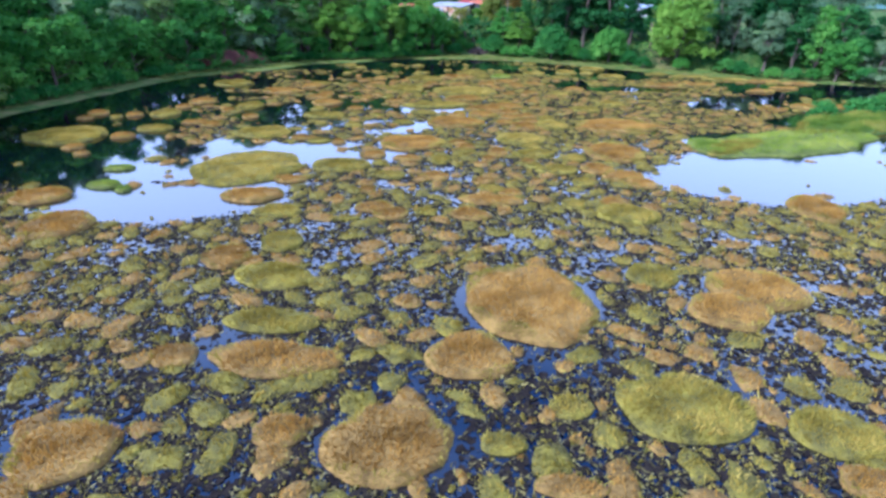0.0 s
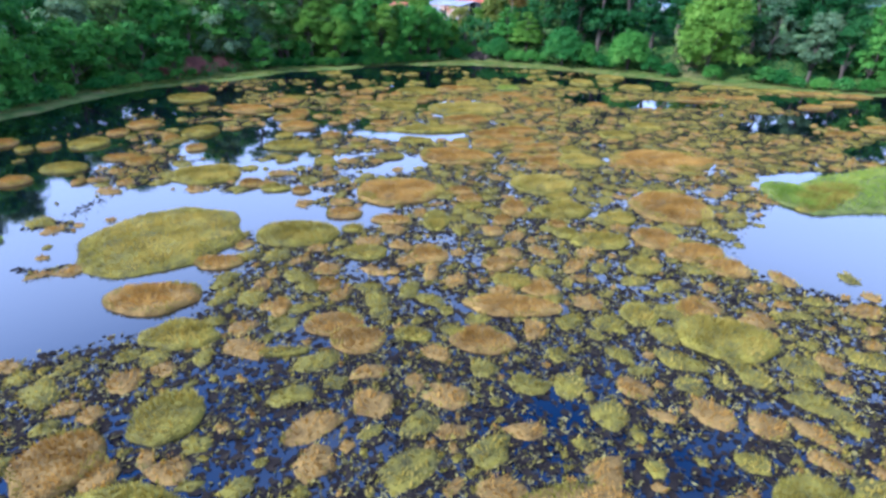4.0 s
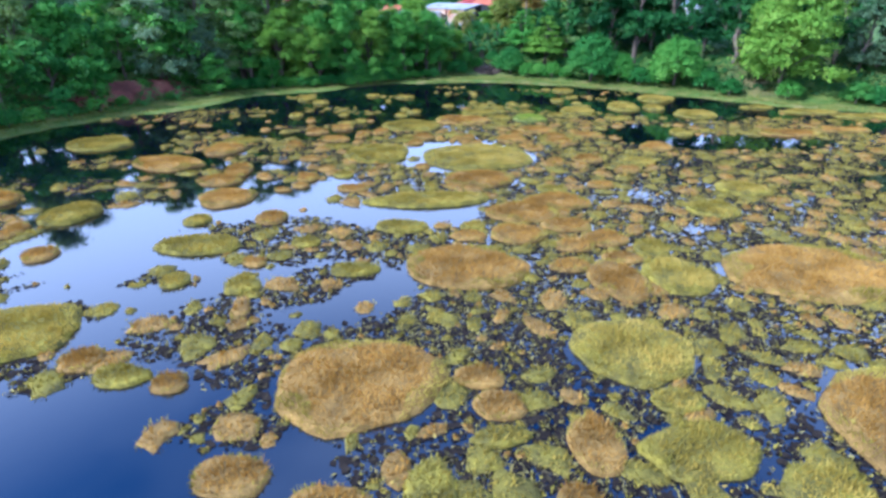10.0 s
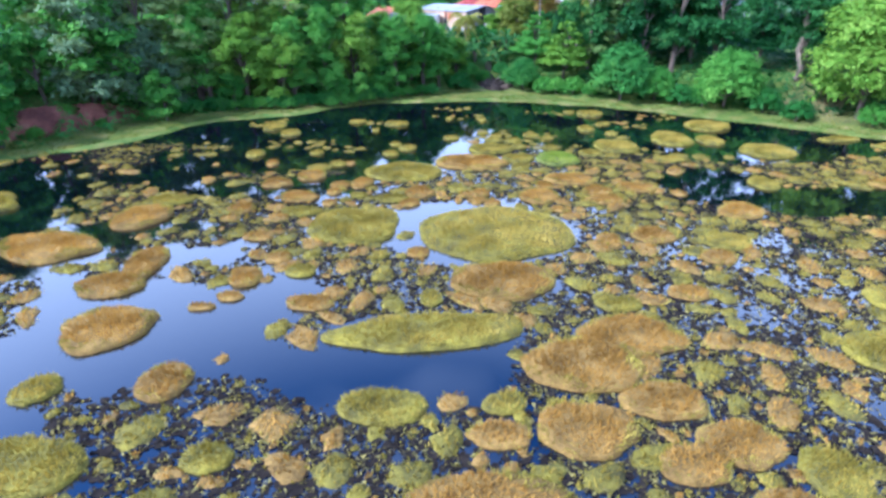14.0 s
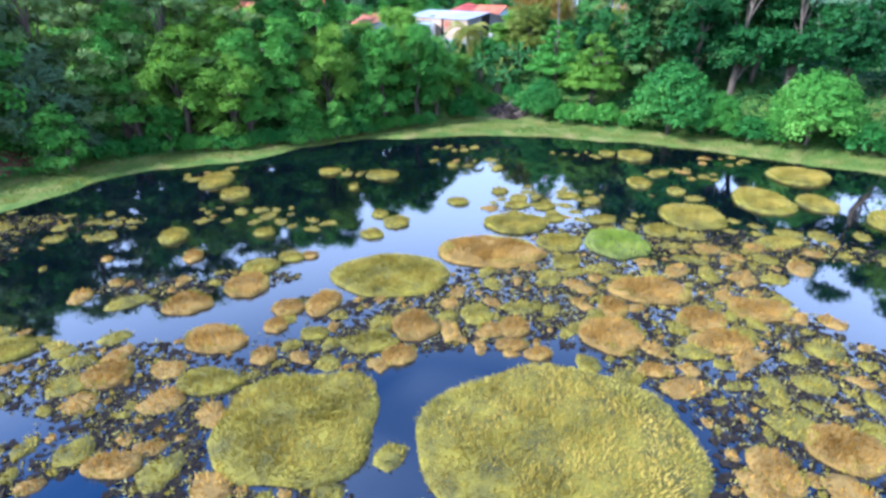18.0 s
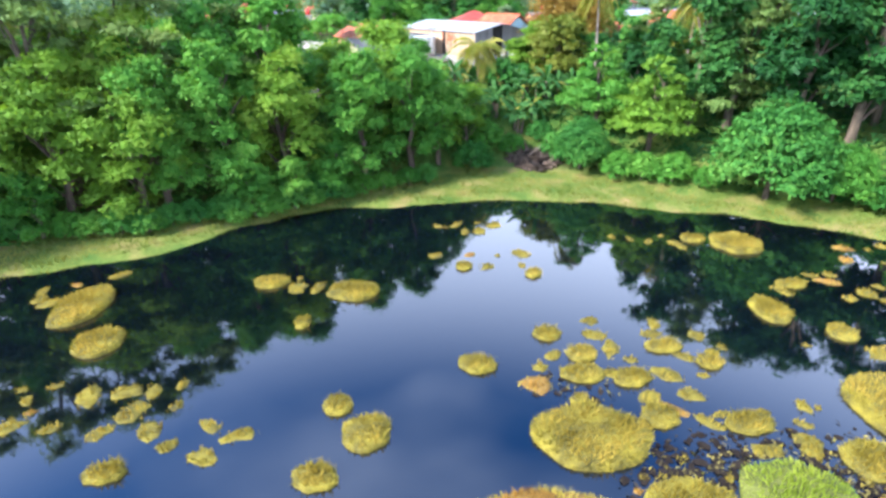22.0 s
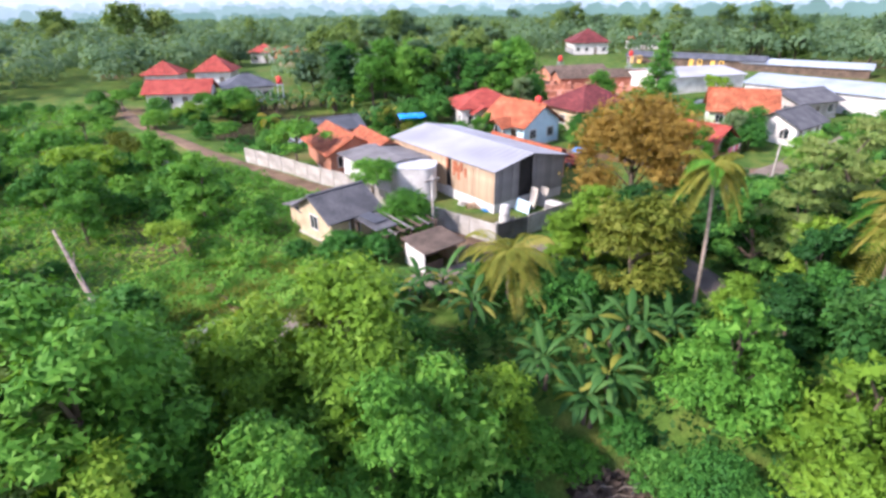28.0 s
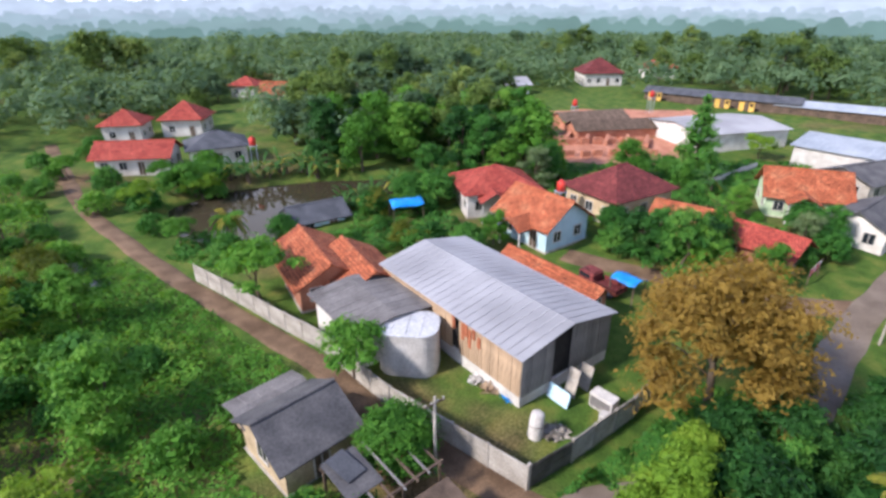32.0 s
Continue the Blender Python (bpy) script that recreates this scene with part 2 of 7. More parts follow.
def water_material(name, deep, bump=0.02, ior=1.75, gloss=0.9):
    m, n, l, b = material(name, 0.035, 0.0, gloss)
    b.inputs["IOR"].default_value = ior
    tint = noise_of(n, l, 0.05, 4)
    r = ramp_of(n, [(0.35, deep), (0.7, tuple(v * 1.7 for v in deep))])
    l.new(tint.outputs["Fac"], r.inputs["Fac"])
    l.new(r.outputs["Color"], b.inputs["Base Color"])
    wave = noise_of(n, l, 1.3, 3)
    bump_of(n, l, b, wave.outputs["Fac"], bump, 0.05)
    return m


def tiles(name, stops):
    """Clay roof tiles: courses and rolls in relief, stained and sun-bleached unevenly."""
    m, n, l, b = material(name, 0.85, 0, 0.25)
    big, mid = noise_of(n, l, 0.55, 6), noise_of(n, l, 3.2, 4)
    r = ramp_of(n, stops)
    l.new(big.outputs["Fac"], r.inputs["Fac"])
    g = ramp_of(n, [(0.32, (0.55, 0.55, 0.55)), (0.68, (1.25, 1.25, 1.25))])
    l.new(mid.outputs["Fac"], g.inputs["Fac"])
    tc = n.new("ShaderNodeTexCoord")
    grid = n.new("ShaderNodeTexBrick")
    grid.inputs["Scale"].default_value, grid.inputs["Mortar Size"].default_value = 1.0, 0.03
    grid.inputs["Brick Width"].default_value, grid.inputs["Row Height"].default_value = 0.3, 0.3
    grid.inputs["Color1"].default_value, grid.inputs["Color2"].default_value, grid.inputs["Mortar"].default_value = (0.8, 0.8, 0.8, 1), (1.1, 1.1, 1.1, 1), (0.35, 0.35, 0.35, 1)
    l.new(tc.outputs["Object"], grid.inputs["Vector"])
    c = mixed(n, l, r.outputs["Color"], g.outputs["Color"], 1.0, "MULTIPLY")
    c = mixed(n, l, c, grid.outputs["Color"], 1.0, "MULTIPLY")
    l.new(c, b.inputs["Base Color"])
    bump_of(n, l, b, grid.outputs["Color"], 0.8, 0.05)
    return m


GROUND = ground_material()
WATER = water_material("pond_water", (0.0012, 0.0022, 0.0034))
BROWN_WATER = water_material("fishpond_water", (0.03, 0.025, 0.015), 0.06, 1.3, 0.25)
DIRT = surface("dirt_road", [(0.3, (0.11, 0.068, 0.038)), (0.7, (0.25, 0.165, 0.10))], 0.5, 8, 0.95, depth=0.05)
TARMAC = surface("worn_tarmac", [(0.3, (0.15, 0.115, 0.085)), (0.7, (0.27, 0.215, 0.165))], 0.4, 12, 0.9)
CONCRETE = surface("weathered_concrete", [(0.3, (0.30, 0.27, 0.23)), (0.7, (0.52, 0.48, 0.42))], 0.9, 10)
WHITEWASH = surface("stained_whitewash", [(0.3, (0.48, 0.45, 0.41)), (0.7, (0.70, 0.68, 0.64))], 0.8, 9)
FENCE = surface("stained_panel_concrete", [(0.3, (0.27, 0.245, 0.205)), (0.7, (0.45, 0.42, 0.375))], 0.7, 9)
CREAM = surface("cream_plaster", [(0.3, (0.40, 0.31, 0.19)), (0.7, (0.58, 0.46, 0.30))], 0.8, 9)
BLUE_WALL = surface("pale_blue_plaster", [(0.3, (0.42, 0.60, 0.68)), (0.7, (0.58, 0.76, 0.82))], 0.8, 9)
GREEN_WALL = surface("pale_green_plaster", [(0.3, (0.45, 0.60, 0.36)), (0.7, (0.62, 0.76, 0.50))], 0.8, 9)
YELLOW_WALL = surface("ochre_plaster", [(0.3, (0.60, 0.36, 0.06)), (0.7, (0.80, 0.52, 0.12))], 0.8, 9)
BRICK = surface("raw_brick", [(0.3, (0.36, 0.14, 0.08)), (0.7, (0.56, 0.27, 0.17))], 0.7, 8)
ORANGE_TILE = tiles("orange_clay_tile", [(0.25, (0.24, 0.075, 0.035)), (0.5, (0.46, 0.13, 0.055)), (0.8, (0.56, 0.24, 0.12))])
RED_TILE = tiles("red_painted_tile", [(0.3, (0.33, 0.05, 0.035)), (0.7, (0.52, 0.11, 0.075))])
MAROON_TILE = tiles("maroon_tile", [(0.3, (0.14, 0.03, 0.03)), (0.7, (0.25, 0.06, 0.055))])
SLATE = surface("dark_sheet_roof", [(0.3, (0.05, 0.055, 0.065)), (0.7, (0.11, 0.115, 0.13))], 0.6, 7)
ASBESTOS = surface("grey_fibre_cement", [(0.3, (0.13, 0.12, 0.115)), (0.7, (0.26, 0.245, 0.235))], 0.5, 7)
ZINC = surface("pale_zinc_sheet", [(0.3, (0.29, 0.29, 0.305)), (0.7, (0.37, 0.37, 0.385))], 0.2, 0.12, 0.65, 0.0, 0.3, bump=0.05, vary=False)
PALE_SHEET = surface("white_sheet", [(0.3, (0.38, 0.39, 0.40)), (0.7, (0.52, 0.52, 0.52))], 0.6, 6, 0.6)
OLD_ZINC = surface("dull_zinc_sheet", [(0.3, (0.30, 0.34, 0.39)), (0.7, (0.46, 0.50, 0.55))], 0.3, 6, 0.55, 0.1, 0.4)
DARK_FIBRE = surface("dark_fibre_cement", [(0.3, (0.055, 0.055, 0.06)), (0.7, (0.13, 0.125, 0.125))], 0.6, 6)
PLANK = surface("grey_timber", [(0.3, (0.13, 0.125, 0.12)), (0.7, (0.31, 0.29, 0.27))], 1.2, 9, squash=(1, 1, 0.2))
SUN_TAN_PLANK = surface("sun_tan_timber", [(0.25, (0.20, 0.14, 0.09)), (0.5, (0.42, 0.30, 0.19)), (0.8, (0.52, 0.40, 0.28))], 0.9, 9, squash=(1, 1, 0.2))
RUST = surface("rusted_sheet", [(0.3, (0.24, 0.07, 0.03)), (0.7, (0.42, 0.16, 0.08))], 2.0, 9)
TIMBER = surface("dark_timber", [(0.3, (0.07, 0.05, 0.035)), (0.7, (0.17, 0.12, 0.085))], 1.2, 9)
INTERIOR_SHADE = surface("interior_shade_boards", [(0.3, (0.012, 0.011, 0.010)), (0.7, (0.035, 0.032, 0.03))], 1.2, 9)
GATE = surface("grey_painted_gate", [(0.3, (0.06, 0.055, 0.05)), (0.7, (0.14, 0.13, 0.12))], 1.0, 9, 0.6, 0.2)
GLASS, _, _, _b = material("window_glass", 0.06, 0.0, 0.6)
_b.inputs["Base Color"].default_value = (0.02, 0.025, 0.03, 1)
BLUE_TARP = surface("blue_tarpaulin", [(0.3, (0.01, 0.16, 0.50)), (0.7, (0.03, 0.30, 0.75))], 1.2, 8, 0.45)
PINK = surface("pink_cloth", [(0.3, (0.60, 0.10, 0.25)), (0.7, (0.75, 0.22, 0.38))], 2.0, 12)
RED_PLASTIC = surface("red_plastic_tank", [(0.3, (0.45, 0.03, 0.02)), (0.7, (0.60, 0.06, 0.04))], 1.5, 8, 0.4)


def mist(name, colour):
    """Far wooded land, with bright morning haze put into its glowing colour."""
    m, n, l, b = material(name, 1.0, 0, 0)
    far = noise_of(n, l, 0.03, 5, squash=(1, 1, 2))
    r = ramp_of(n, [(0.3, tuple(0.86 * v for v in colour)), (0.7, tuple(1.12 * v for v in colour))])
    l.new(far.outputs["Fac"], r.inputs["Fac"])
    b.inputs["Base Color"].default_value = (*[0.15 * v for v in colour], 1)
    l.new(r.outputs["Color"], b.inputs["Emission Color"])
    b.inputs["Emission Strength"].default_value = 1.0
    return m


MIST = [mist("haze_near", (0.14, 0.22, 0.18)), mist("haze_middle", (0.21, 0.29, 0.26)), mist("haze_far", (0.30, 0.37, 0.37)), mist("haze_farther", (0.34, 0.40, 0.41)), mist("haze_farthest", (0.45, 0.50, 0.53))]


# ---- building helpers ----
def mesh_from(name, verts, faces, mat, smooth=False):
    """A mesh from arrays: verts (n, 3), faces (m, 3 or 4)."""
    verts, faces = np.asarray(verts, np.float32), np.asarray(faces, np.int32)
    me = bpy.data.meshes.new(name)
    k = faces.shape[1]
    me.vertices.add(len(verts))
    me.vertices.foreach_set("co", verts.ravel())
    me.loops.add(faces.size)
    me.loops.foreach_set("vertex_index", faces.ravel())
    me.polygons.add(len(faces))
    me.polygons.foreach_set("loop_start", np.arange(0, faces.size, k, dtype=np.int32))
    me.polygons.foreach_set("use_smooth", np.full(len(faces), smooth))
    me.update(calc_edges=True)
    me.materials.append(mat)
    return me


def part(name, data, mat, parent, label=""):
    """Links a bmesh or mesh as one object under a thing or a part."""
    if isinstance(data, bmesh.types.BMesh):
        me = bpy.data.meshes.new(name)
        data.to_mesh(me)
        data.free()
        me.materials.append(mat)
        data = me
    ob = new(name, data)
    ob.parent = parent
    if label:
        ob["label"] = label
    return ob


def empty(name, m, label, category, group="", kind=""):
    ob = new(name)
    ob.empty_display_size = 0.3
    ob.matrix_world = m
    return tagged(ob, label, category, group, kind)


def box(bm, x0, y0, z0, x1, y1, z1, bevel=0.0):
    r = bmesh.ops.create_cube(bm, size=1.0)
    bmesh.ops.scale(bm, vec=(x1 - x0, y1 - y0, z1 - z0), verts=r["verts"])
    bmesh.ops.translate(bm, vec=((x0 + x1) / 2, (y0 + y1) / 2, (z0 + z1) / 2), verts=r["verts"])
    if bevel:
        edges = list({e for v in r["verts"] for e in v.link_edges})
        bmesh.ops.bevel(bm, geom=edges, offset=bevel, segments=1, affect="EDGES")
    return bm


def boxed(x0, y0, z0, x1, y1, z1, bevel=0.0):
    return box(bmesh.new(), x0, y0, z0, x1, y1, z1, bevel)


def tube(points, radii, sides=7):
    """Vertices and quads of a tapered tube along points."""
    points = np.asarray(points, float)
    verts, faces = [], []
    for i, (p, r) in enumerate(zip(points, radii)):
        d = points[min(i + 1, len(points) - 1)] - points[max(i - 1, 0)]
        d /= np.linalg.norm(d) + 1e-9
        u = np.cross(d, (0.31, 0.95, 0.02))
        u /= np.linalg.norm(u) + 1e-9
        v = np.cross(d, u)
        for k in range(sides):
            a = 2 * math.pi * k / sides
            verts.append(p + r * (math.cos(a) * u + math.sin(a) * v))
    for i in range(len(points) - 1):
        for k in range(sides):
            a, b = i * sides + k, i * sides + (k + 1) % sides
            faces.append((a, b, b + sides, a + sides))
    return verts, faces


def tubes_mesh(name, many, mat):
    verts, faces = [], []
    for points, radii, sides in many:
        v, f = tube(points, radii, sides)
        faces += [tuple(k + len(verts) for k in q) for q in f]
        verts += v
    return mesh_from(name, verts, faces, mat, True)


# ---- the lie of the land ----
SHORE = [(-58, -40), (-56, 20), (-53, 64), (-49.5, 80), (-47.5, 91), (-44.6, 98), (-40.2, 104), (-35.2, 106.8), (-32, 111.4), (-29.3, 118.2), (-22.9, 120.6), (-19.2, 122), (-15.6, 126.3), (-10, 130), (-2, 130.8), (4, 131.8), (10, 131), (15, 129.4), (21.5, 127.6), (26, 124.8), (31, 121.5), (38, 117), (46, 111), (62, 105), (80, 99), (86, 60), (82, 10), (74, -40)]


def outside(x, y, ring):
    """Signed distance to a closed outline, positive outside it."""
    x, y = np.asarray(x, float), np.asarray(y, float)
    best, inside = np.full(x.shape, 1e9), np.zeros(x.shape, bool)
    for (ax, ay), (bx, by) in zip(ring, ring[1:] + ring[:1]):
        dx, dy = bx - ax, by - ay
        k = np.clip(((x - ax) * dx + (y - ay) * dy) / (dx * dx + dy * dy), 0, 1)
        best = np.minimum(best, np.hypot(x - ax - k * dx, y - ay - k * dy))
        if ay != by:
            inside ^= ((ay > y) != (by > y)) & (x < ax + (y - ay) * dx / dy)
    return np.where(inside, -best, best)


def ease(a, b, v):
    k = np.clip((v - a) / (b - a), 0, 1)
    return k * k * (3 - 2 * k)


def ripple(x, y):
    return np.sin(x * 0.31 + 1.3 * np.sin(y * 0.17)) * np.sin(y * 0.27 + 1.1 * np.sin(x * 0.21))


FISHPOND = [(-36, 206), (-33, 199), (-26, 195), (-21, 195.5), (-13, 206), (-8, 212), (-9, 218), (-20, 217), (-31, 213)]


def margin(x, y):
    """How wide the flat grassy margin is behind the water's edge."""
    return np.where(np.asarray(y) > 90, np.interp(x, [-60, -45, -30, -20, -17, -9, -6, 0, 8, 17, 20, 60], [3, 5.0, 6.0, 3.6, 1.2, 1.4, 3.5, 6.0, 6.0, 4.0, 1.8, 1.8]), 2.5)


def lie(x, y):
    """Height of the ground."""
    x, y = np.asarray(x, float), np.asarray(y, float)
    d = outside(x, y, SHORE) + 0.35 * np.sin(x * 0.9) * np.sin(y * 0.8 + x * 0.3)
    h = np.where(d < 0, -1.4 * ease(0, 4, -d) + 0.02, 0.02 + 0.22 * ease(0, 1.2, d))
    h = h + 5.7 * ease(margin(x, y), 19, d) + 0.018 * np.clip(y - 162, 0, 150) * ease(5, 19, d)
    h = h + 0.16 * ripple(x, y) * ease(6, 20, d)
    far = np.hypot(x, y - 120)
    h = h + ease(260, 1100, far) * (3 + 2 * np.sin(x * 0.0043 + 0.8) + 2 * np.sin(y * 0.0037 + x * 0.0021))
    q = outside(x, y, FISHPOND)
    return h - 1.5 * ease(2.5, -1.5, q) if q.shape else float(h - 1.5 * ease(2.5, -1.5, q))


def spread(lo, hi, step, outer, grow=1.16):
    """Even steps from lo to hi, then wider and wider ones out to the outer limits."""
    v = list(np.arange(lo, hi + step, step))
    s, left = step, []
    p = lo
    while p > outer[0]:
        s *= grow
        p -= s
        left.append(p)
    s, p, right = step, v[-1], []
    while p < outer[1]:
        s *= grow
        p += s
        right.append(p)
    return np.array(left[::-1] + v + right)


gx, gy = spread(-75, 100, 1.3, (-3200, 3200)), spread(-30, 250, 1.3, (-700, 3600))
X, Y = np.meshgrid(gx, gy)
Z = lie(X, Y)
idx = np.arange(X.size).reshape(X.shape)
quads = np.stack([idx[:-1, :-1], idx[:-1, 1:], idx[1:, 1:], idx[1:, :-1]], -1).reshape(-1, 4)
ground = new("ground", mesh_from("ground", np.stack([X, Y, Z], -1).reshape(-1, 3), quads, GROUND, True))
tagged(ground, "uneven ground of grass and bare reddish soil", "ground", kind="structure")


def sheet(name, ring, z, mat, label, category):
    me = bpy.data.meshes.new(name)
    bm = bmesh.new()
    bm.faces.new([bm.verts.new((x, y, z)) for x, y in ring])
    bm.to_mesh(me)
    bm.free()
    me.materials.append(mat)
    return tagged(new(name, me), label, category, kind="structure")


sheet("water", [(-64, -46), (92, -46), (92, 112), (40, 128), (4, 142), (-40, 128), (-64, 96)], 0.0, WATER, "still dark pond water that mirrors the sky and the trees", "water")
sheet("water_fishpond", [(-39, 207), (-35, 196), (-26, 191), (-18, 193), (-4, 210), (-6, 222), (-20, 221), (-34, 217)], 6.1, BROWN_WATER, "brown still water of a small village fishpond", "water")


def track(name, line, width, mat, label, lift=0.05):
    """A road draped on the ground along a line."""
    line = [np.array(p, float) for p in line]
    pts = []
    for i in range(len(line) - 1):
        p0, p1, p2, p3 = line[max(i - 1, 0)], line[i], line[i + 1], line[min(i + 2, len(line) - 1)]
        n = max(2, int(np.linalg.norm(p2 - p1) / 1.2))
        for k in np.arange(n) / n:
            pts.append(0.5 * (2 * p1 + (p2 - p0) * k + (2 * p0 - 5 * p1 + 4 * p2 - p3) * k**2 + (3 * p1 - p0 - 3 * p2 + p3) * k**3))
    pts = np.array(pts + [line[-1]])
    d = np.gradient(pts, axis=0)
    n = np.stack([-d[:, 1], d[:, 0]], 1) / np.linalg.norm(d, axis=1)[:, None]
    cols = []
    for s in (-0.5, -0.42, -0.15, 0.15, 0.42, 0.5):
        wob = width * s * (1 + 0.08 * np.sin(np.arange(len(pts)) * 0.9 + s * 9))
        p = pts + n * wob[:, None]
        cols.append(np.column_stack([p, lie(p[:, 0], p[:, 1]) + lift - (0.12 if abs(s) == 0.5 else 0)]))
    v = np.stack(cols, 1)
    ix = np.arange(len(pts) * 6).reshape(-1, 6)
    q = np.stack([ix[:-1, :-1], ix[:-1, 1:], ix[1:, 1:], ix[1:, :-1]], -1).reshape(-1, 4)
    return tagged(new(name, mesh_from(name, v.reshape(-1, 3), q[:, ::-1], mat, True)), label, "road", kind="structure")


track("road_dirt", [(3.5, 158.8), (-4.7, 165.6), (-12.2, 173.0), (-20.7, 180.0), (-33.3, 191.1), (-47.1, 204.6), (-60.6, 222), (-72, 237)], 2.2, DIRT, "narrow brown dirt lane along the compound wall")
track("road_paved", [(-22, 140), (-15.9, 145.6), (-12, 148.2), (-8.3, 150.6), (0.9, 156.2), (6.8, 159), (13, 160), (20, 163.5), (27, 170), (36, 178), (60, 196)], 2.9, TARMAC, "worn pale tarmac village road", 0.07)
track("road_side", [(14.5, 160.4), (16.6, 157), (17.6, 153.4), (17.4, 150.4)], 2.4, TARMAC, "worn pale side lane under the palm", 0.06)
track("footpath", [(-24, 163), (-21.6, 159.8), (-20.1, 157.2), (-17.6, 153.6), (-14.5, 150.2)], 0.7, DIRT, "narrow reddish footpath through the scrub", 0.04)
track("road_yard", [(36, 178), (27, 180.5), (18, 185.8), (12, 190)], 3.4, DIRT, "trodden earth yard between the houses", 0.04)


def earth_bank(line, deep, tall, label):
    """A steep, washed-out face of red soil behind the water's margin."""
    pts = np.array(line, float)
    run = np.concatenate([[0], np.cumsum(np.hypot(*np.diff(pts, axis=0).T))])
    u = np.linspace(0, run[-1], 60)
    x, y = np.interp(u, run, pts[:, 0]), np.interp(u, run, pts[:, 1])
    gx_, gy_ = np.gradient(x), np.gradient(y)
    n = np.stack([-gy_, gx_], 1) / np.hypot(gx_, gy_)[:, None]
    k = np.linspace(0, 1, 14)
    fade = np.sin(np.pi * np.clip(u / run[-1], 0.02, 0.98))[:, None] ** 0.5
    wear = 0.35 * np.sin(u * 1.7)[:, None] * np.sin(k * 5 + 1)[None] + 0.22 * np.sin(u * 4.1)[:, None] * (1 - k)[None] + 0.12 * np.sin(u[:, None] * 7 + k[None] * 11)
    out = deep * k[None] ** 1.5 + wear * fade
    px, py = x[:, None] + n[:, 0:1] * out, y[:, None] + n[:, 1:2] * out
    pz = 0.1 + tall * fade * k[None] ** 0.8 + 0.08 * np.sin(u[:, None] * 5 + k[None] * 9)
    ix = np.arange(60 * 14).reshape(60, 14)
    q = np.stack([ix[:-1, :-1], ix[1:, :-1], ix[1:, 1:], ix[:-1, 1:]], -1).reshape(-1, 4)
    tagged(new("earth_bank", mesh_from("earth_bank", np.stack([px, py, pz], -1).reshape(-1, 3), q, RED_EARTH, True)), label, "earth bank", kind="structure")


earth_bank([(-49.0, 102.0), (-45.0, 107.8), (-40.8, 111.6), (-38.2, 115.4), (-36.0, 120.4)], 2.4, 2.9, "steep bare bank of washed-out red soil behind the shore")


# ---- the pond's floating mats ----
rng = np.random.RandomState(11)


def blades(where, height, width, lean, heading=None):
    """Triangles of upright grass blades: feet (n, 3), and how tall, wide and slanted they are."""
    n = len(where)
    a = rng.uniform(0, 2 * math.pi, n)
    side = np.stack([np.cos(a), np.sin(a), 0 * a], 1) * (width * rng.uniform(0.6, 1.3, n))[:, None]
    b = rng.uniform(0, 2 * math.pi, n) if heading is None else heading
    tip = np.stack([np.cos(b) * lean, np.sin(b) * lean, 0 * b], 1) * rng.uniform(0.2, 1.2, n)[:, None]
    tip[:, 2] = 1
    tip *= (height * rng.uniform(0.55, 1.25, n))[:, None]
    v = np.stack([where - side, where + side, where + tip], 1).reshape(-1, 3)
    return v, np.arange(3 * n).reshape(-1, 3)


def outline(n, rough, seed):
    """Radii round an uneven, nearly oval patch."""
    r = np.random.RandomState(seed)
    a = np.linspace(0, 2 * math.pi, n, endpoint=False)
    out = np.ones(n)
    for k in range(2, 9):
        out += rough / k**0.8 * r.normal() * np.cos(k * a + r.uniform(0, 6.3))
    return a, out


MATS = []


